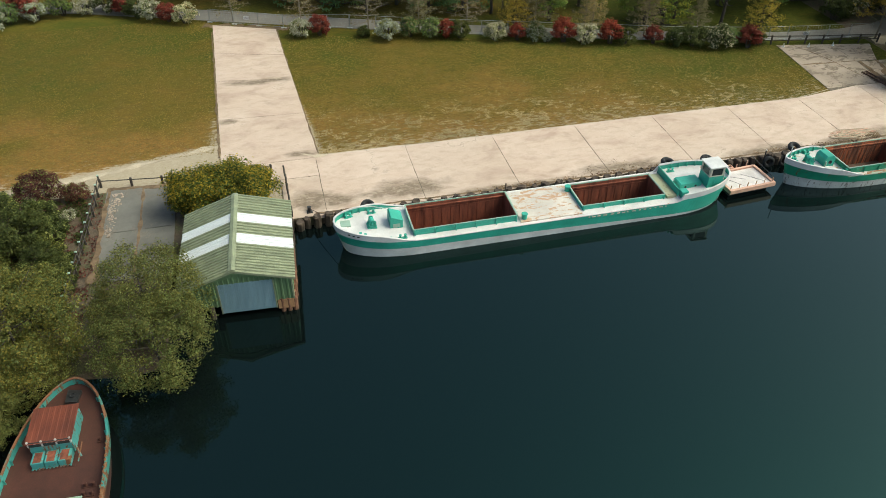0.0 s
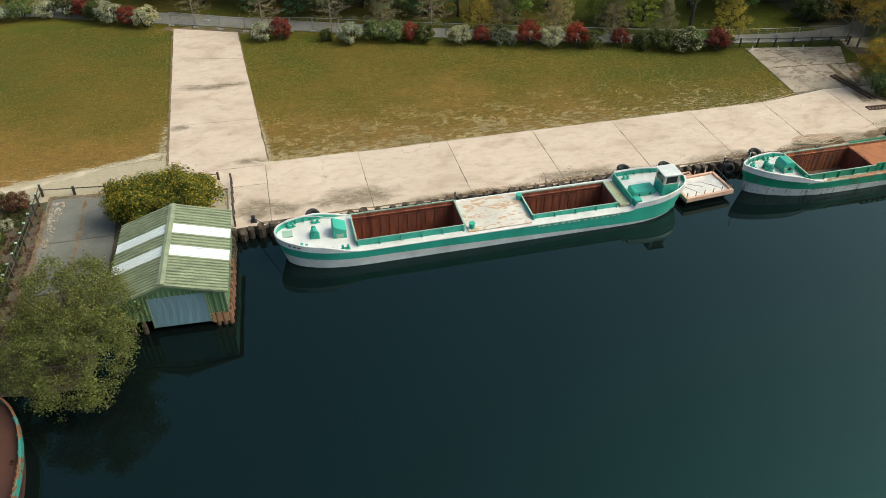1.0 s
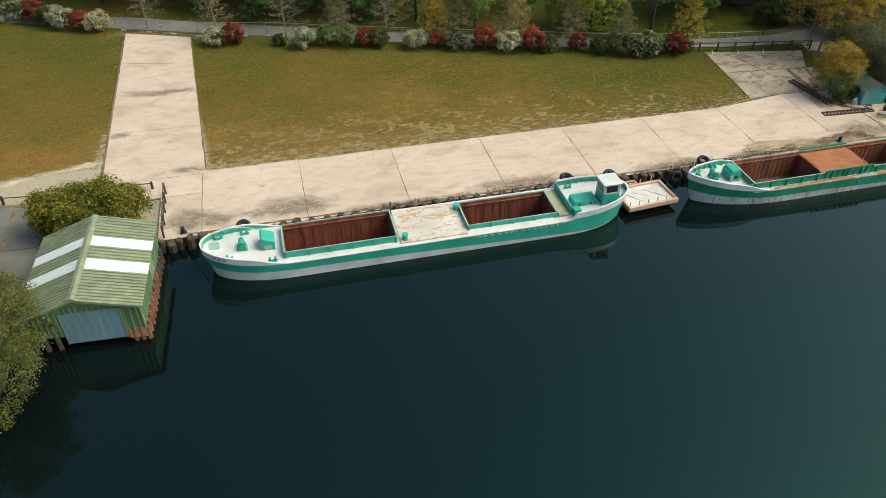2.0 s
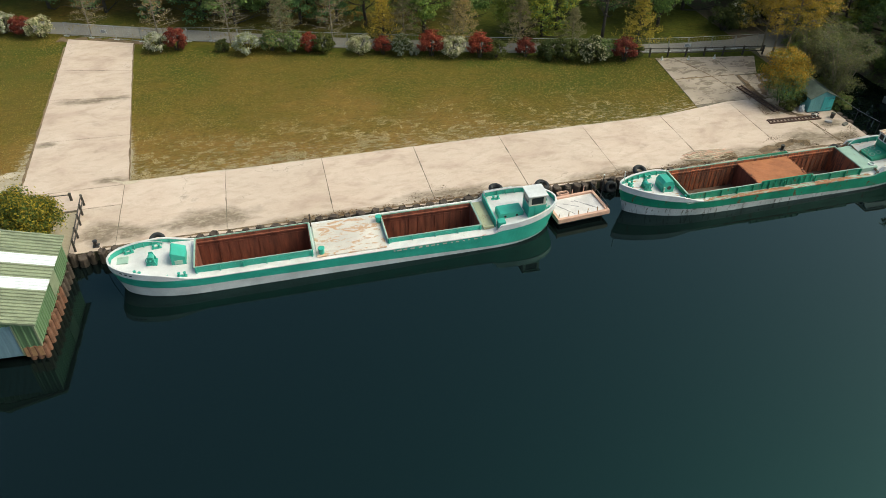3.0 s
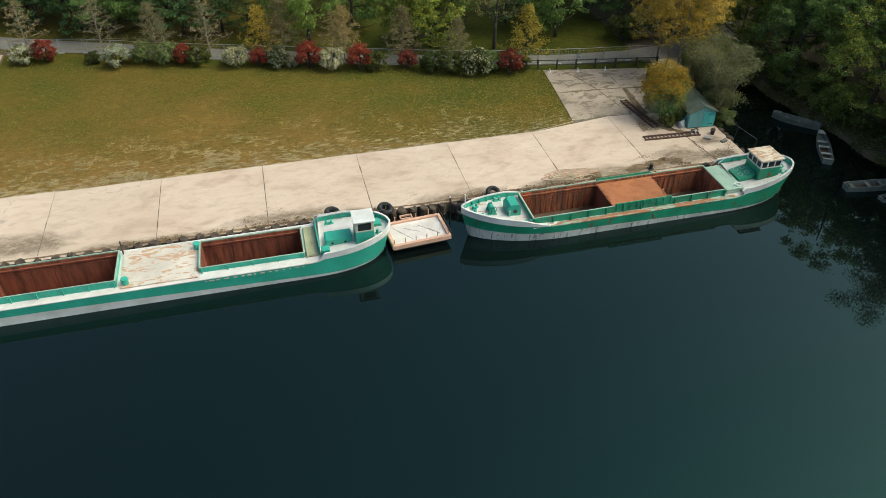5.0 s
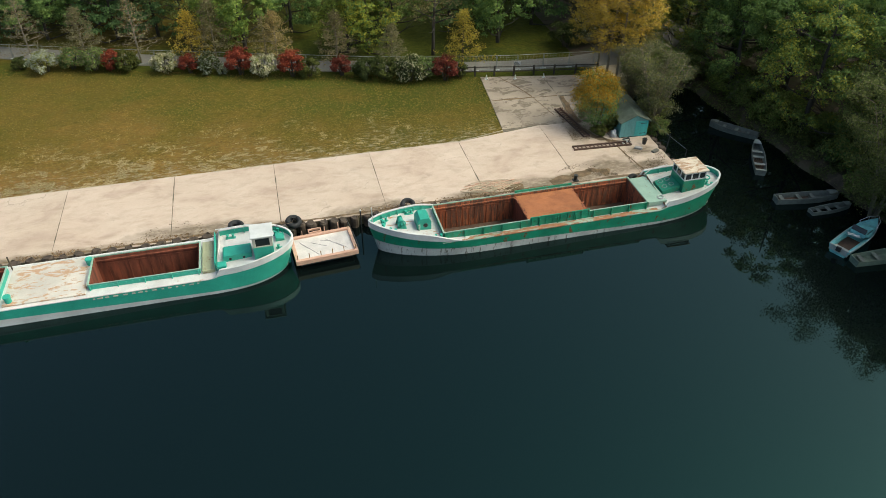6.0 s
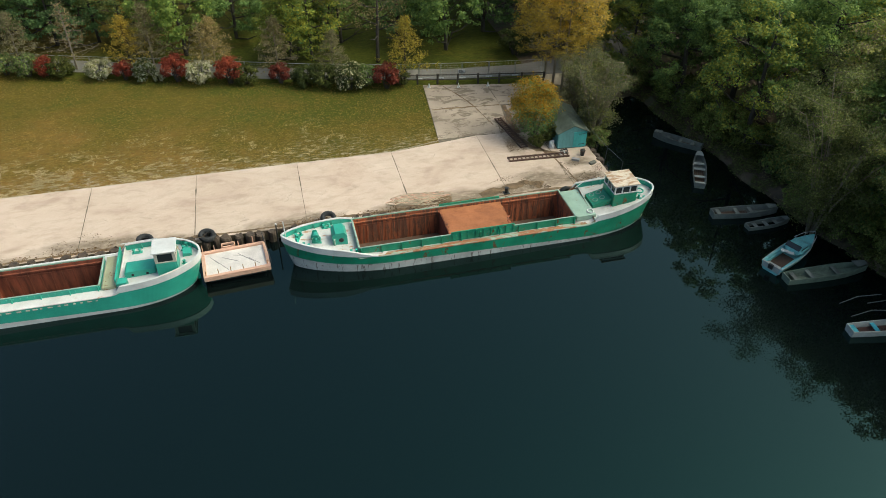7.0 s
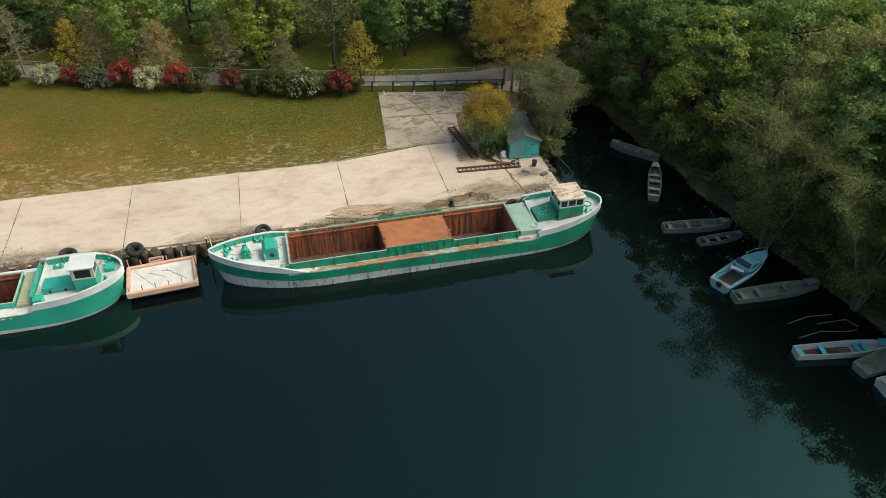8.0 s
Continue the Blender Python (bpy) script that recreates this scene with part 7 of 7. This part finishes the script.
# wood on the far bank
wd_a = broad_tree("tall dark woodland tree on the far bank", 51, 12.5, 4.3, 0.8, L_DARK, 14000, 0.16, None, "woodland trees", lobes=20)
wd_b = broad_tree("woodland tree in fresh green leaf", 52, 12.0, 4.2, 0.6, L_MID, 14000, 0.155, None, "woodland trees", lobes=20)
wd_c = broad_tree("pale olive woodland tree", 53, 11.5, 4.0, 0.7, L_OLIVE, 14000, 0.135, None, "woodland trees", accents=L_GREY, lobes=24, clump=0.45)
wd_d = broad_tree("woodland tree with yellow-green young leaves", 54, 11.5, 4.2, 0.6, L_LIME, 14000, 0.15, None, "woodland trees", accents=L_MID, share=0.4, lobes=18)
wd_e = broad_tree("woodland tree with a golden brown crown", 57, 12.0, 3.8, 0.8, L_OLIVE, 13000, 0.135, None, "woodland trees", accents=L_STRAW, share=0.4, lobes=24, clump=0.45)
wm_a = broad_tree("dark woodland tree behind the bank's first row", 58, 12.5, 4.3, 0.8, L_DARK, 7500, 0.22, None, "woodland trees", lobes=20)
wm_b = broad_tree("green woodland tree behind the bank's first row", 59, 12.0, 4.2, 0.7, L_MID, 7500, 0.215, None, "woodland trees", lobes=20)
wf_a = broad_tree("dark tree deep in the wood", 55, 13.0, 4.8, 0.8, L_DARK, 3600, 0.40, None, "woodland trees", clump=0.7)
wf_b = broad_tree("fresh green tree deep in the wood", 56, 12.5, 4.6, 0.8, L_MID, 3600, 0.38, None, "woodland trees", clump=0.7)
for kind, x, y, s in ((wd_b, 75.2, 11.4, 0.95), (wd_b, 73.8, 2.8, 0.92), (wd_d, 74.9, -6.0, 1.0), (wd_a, 77.6, 0.6, 1.0), (wd_c, 78.0, -11.2, 0.92), (wd_e, 80.6, -13.4, 1.12), (wd_c, 79.4, -23.6, 1.1), (wd_d, 80.4, -29.6, 1.1), (wd_c, 82.4, -34.5, 1.1), (wd_b, 86.5, -39.0, 1.15), (wd_c, 90.5, -45.0, 1.15), (wd_b, 79.6, -6.4, 1.08), (wm_a, 82.4, -17.6, 1.15), (wm_b, 83.8, -24.5, 1.15), (wm_a, 81.2, 4.2, 1.1), (wd_a, 76.4, 7.0, 1.1), (wd_a, 70.6, 17.6, 1.0), (wm_b, 79.0, 15.0, 1.1), (wm_a, 68.4, 21.5, 1.1), (wm_b, 73.8, 21.5, 1.2), (wd_d, 84.6, -9.4, 1.15), (wm_a, 85.0, -1.0, 1.15), (wm_b, 82.2, 10.2, 1.15), (wd_c, 86.6, -15.2, 1.2), (wm_a, 87.6, -30.5, 1.15), (wm_b, 89.4, -22.0, 1.2), (wd_b, 78.8, -16.2, 1.0), (wd_a, 79.0, -19.8, 1.0)):
    plant(kind, x, y, s * 1.1, 0.6)
for kind, x, y, s in ((wd_d, 72.4, 9.6, 0.72), (wd_a, 70.2, 13.6, 0.7), (wd_c, 68.6, 11.0, 0.45)):
    plant(kind, x, y, s, 0.6)
for x, y, s in ((69.4, 8.4, 0.9), (71.2, 7.0, 1.0), (67.4, 8.8, 0.7)):
    again(ob_, x, y, 0.3, (x * 71) % 360, s)
# undergrowth on the bank
rs = np.random.default_rng(29)
for i in range(11):
    y = 3.0 - i * 3.4
    again(ob_, bank_x(y) + rs.uniform(1.6, 3.4), y + rs.uniform(-0.8, 0.8), 0.2, rs.uniform(0, 360), rs.uniform(0.7, 1.25))
rb = np.random.default_rng(15)
for i in range(34):
    y = 7.0 - i * 1.3 + rb.uniform(-0.6, 0.6)
    x = bank_x(y) + rb.uniform(1.6, 3.6) - (2.0 if y < -13 else 0)
    again((sh_big, sh_grey, sh_green)[i % 3], x, y, 0.25, rb.uniform(0, 360), rb.uniform(0.7, 1.15), "tangled undergrowth shrub at the water's edge")
r = np.random.default_rng(5)
for i in range(3):
    for j in range(10):
        x, y = 91 + i * 7.5 + r.uniform(-2, 2), -44 + j * 8 + r.uniform(-2, 2)
        if x > bank_x(y) + 9:
            plant((wf_a, wf_b, wf_a)[int(r.integers(0, 3))], x, y, r.uniform(0.95, 1.2), 0.8)
for j in range(3):
    for x in (70, 79, 88):
        plant((wf_a, wf_b)[j % 2], x + r.uniform(-2, 2), 24 + j * 7.5 + r.uniform(-2, 2), r.uniform(0.95, 1.2), 0.7)

# ---- grass and straw on the meadow ----
def meadow_points(n, seed, band):
    r = np.random.default_rng(seed)
    if band:
        x = r.uniform(2.6, 46, n)
        y = 0.1 + np.abs(r.normal(0, 3.2, n)) + 0.02 * (x > 47) * (x - 47) * 10
    else:
        x, y = r.uniform(-33, 53, n), r.uniform(0.2, 37, n)
    top = np.where(x > 2, 25.6 - 0.285 * (x - 2), np.where(x < -5.5, 32.5, -99))
    low = np.where(x > 2, 0.15 + 1.0 * (x > 50), 2.4)
    side = (x > 2.75 - 0.058 * (y - 2)) | (x < -5.4 - 0.02 * y)
    keep = (y < top) & (y > low) & side & (x < 51.6 + 0.1 * y)
    return np.stack([x[keep], y[keep], np.full(keep.sum(), 0.757)], 1)


L_LITTER = leafy("brown_litter", (0.13, 0.08, 0.045), (0.26, 0.165, 0.09), 0.1)
L_GRASS = leafy("grass_blades", (0.175, 0.13, 0.034), (0.25, 0.17, 0.058), 0.35, 0.8)
L_DRY = leafy("dry_straw", (0.34, 0.245, 0.12), (0.47, 0.36, 0.205), 0.05, 0.8)
pts = meadow_points(110000, 3, False)
grass = new("grass", leaf_mesh("grass", pts, rng.uniform(0.06, 0.16, len(pts)), L_GRASS, np.tile((0, 0, 5.0), (len(pts), 1)), seed=8))
tagged(grass, "short olive and green meadow grass", "grass", kind="stuff")
pts = meadow_points(70000, 4, True)
keep = np.array([0.7 * noise.noise(Vector((x * 0.3, y * 0.7, 2))) + noise.noise(Vector((x * 1.4, y * 2.6, 5))) > 0.2 + 0.016 * max(0.0, x - 22) + 0.1 * math.sin(x * 12.9 + y * 78.2) for x, y, _ in pts])
pts = pts[keep]
straw = new("dry_grass", leaf_mesh("dry_grass", pts, rng.uniform(0.05, 0.13, len(pts)), L_DRY, np.tile((0, 0, 7.0), (len(pts), 1)), seed=9))
tagged(straw, "bleached dry grass and straw near the quay", "dry grass", kind="stuff")


# ---- leaves and ivy on the bare ground under the trees ----
def cover(name, label, n, seed, place, mat, small=0.07, large=0.2):
    r = np.random.default_rng(seed)
    pts = np.array([p for p in (place(*r.random(2)) for _ in range(n)) if noise.noise(Vector((p[0] * 0.8, p[1] * 0.8, seed))) > -0.12])
    o = new(name, leaf_mesh(name, pts + r.normal(size=pts.shape) * np.array([0, 0, 0.04]), r.uniform(small, large, len(pts)), mat, np.tile((0, 0, 1.4), (len(pts), 1)), seed=seed))
    return tagged(o, label, "undergrowth", kind="stuff")


def on_ground(x, y, up):
    return (x, y, ground_z(x, y) + up)


cover("ivy", "low dark ivy and weeds on the garden's soil", 16000, 71, lambda a, b: on_ground(-24 + 9.6 * a ** 0.8, -16 + 14 * b, 0.06), L_GARDEN)
cover("leaf_litter", "fallen brown leaves on the garden's soil", 7000, 72, lambda a, b: on_ground(-24 + 10.4 * a, -16 + 14.4 * b, 0.03), L_DULL_RED)
cover("bank_weeds", "weeds and brambles along the creek bank", 26000, 73, lambda a, b: on_ground(bank_x(8 - 46 * b) - 0.7 + 4.5 * a, 8 - 46 * b, 0.1), L_OLIVE)
cover("leaf_litter", "fallen leaves and twigs along the creek bank", 6000, 74, lambda a, b: on_ground(bank_x(8 - 46 * b) - 0.9 + 3.5 * a, 8 - 46 * b, 0.05), L_STRAW)
def on_quay(x, y):
    return (x, y, QUAY_Z + 0.012)


cover("leaf_litter", "brown leaf litter banked along the lattice beam and bush", 3800, 75, lambda a, b: on_quay(56.5 + 1.5 * a + 0.5 * b, -2.2 + 5.8 * b), L_LITTER, 0.03, 0.085)
cover("leaf_litter", "brown litter and grit lying over the quay's edge slab", 1800, 77, lambda a, b: on_quay(52.4 + 5.6 * a, -7.8 + 2.2 * b * (1 - abs(2 * a - 1) ** 2)), L_LITTER, 0.03, 0.08)
cover("grit", "crumbled stones and dirt on the quay's broken edge", 2600, 78, lambda a, b: on_quay(14 + 19 * a, -8.15 + 0.55 * b * b), L_LITTER, 0.04, 0.12)
cover("grit", "brown grit and stones spilled over the quay", 900, 80, lambda a, b: on_quay(22.4 + 6 * a, -8.1 + 2.2 * b * (1 - abs(2 * a - 1) ** 2)), L_LITTER, 0.03, 0.09)
cover("grit", "crumbled stones and dirt on the quay's broken edge", 1600, 79, lambda a, b: on_quay(38 + 12 * a, -8.15 + 0.6 * b * b), L_LITTER, 0.04, 0.12)
cover("leaf_litter", "brown leaves and grit blown to the quay's end", 2600, 76, lambda a, b: on_quay(59.6 + 3.2 * a, -7.9 + 3.6 * b * b), L_LITTER, 0.03, 0.085)
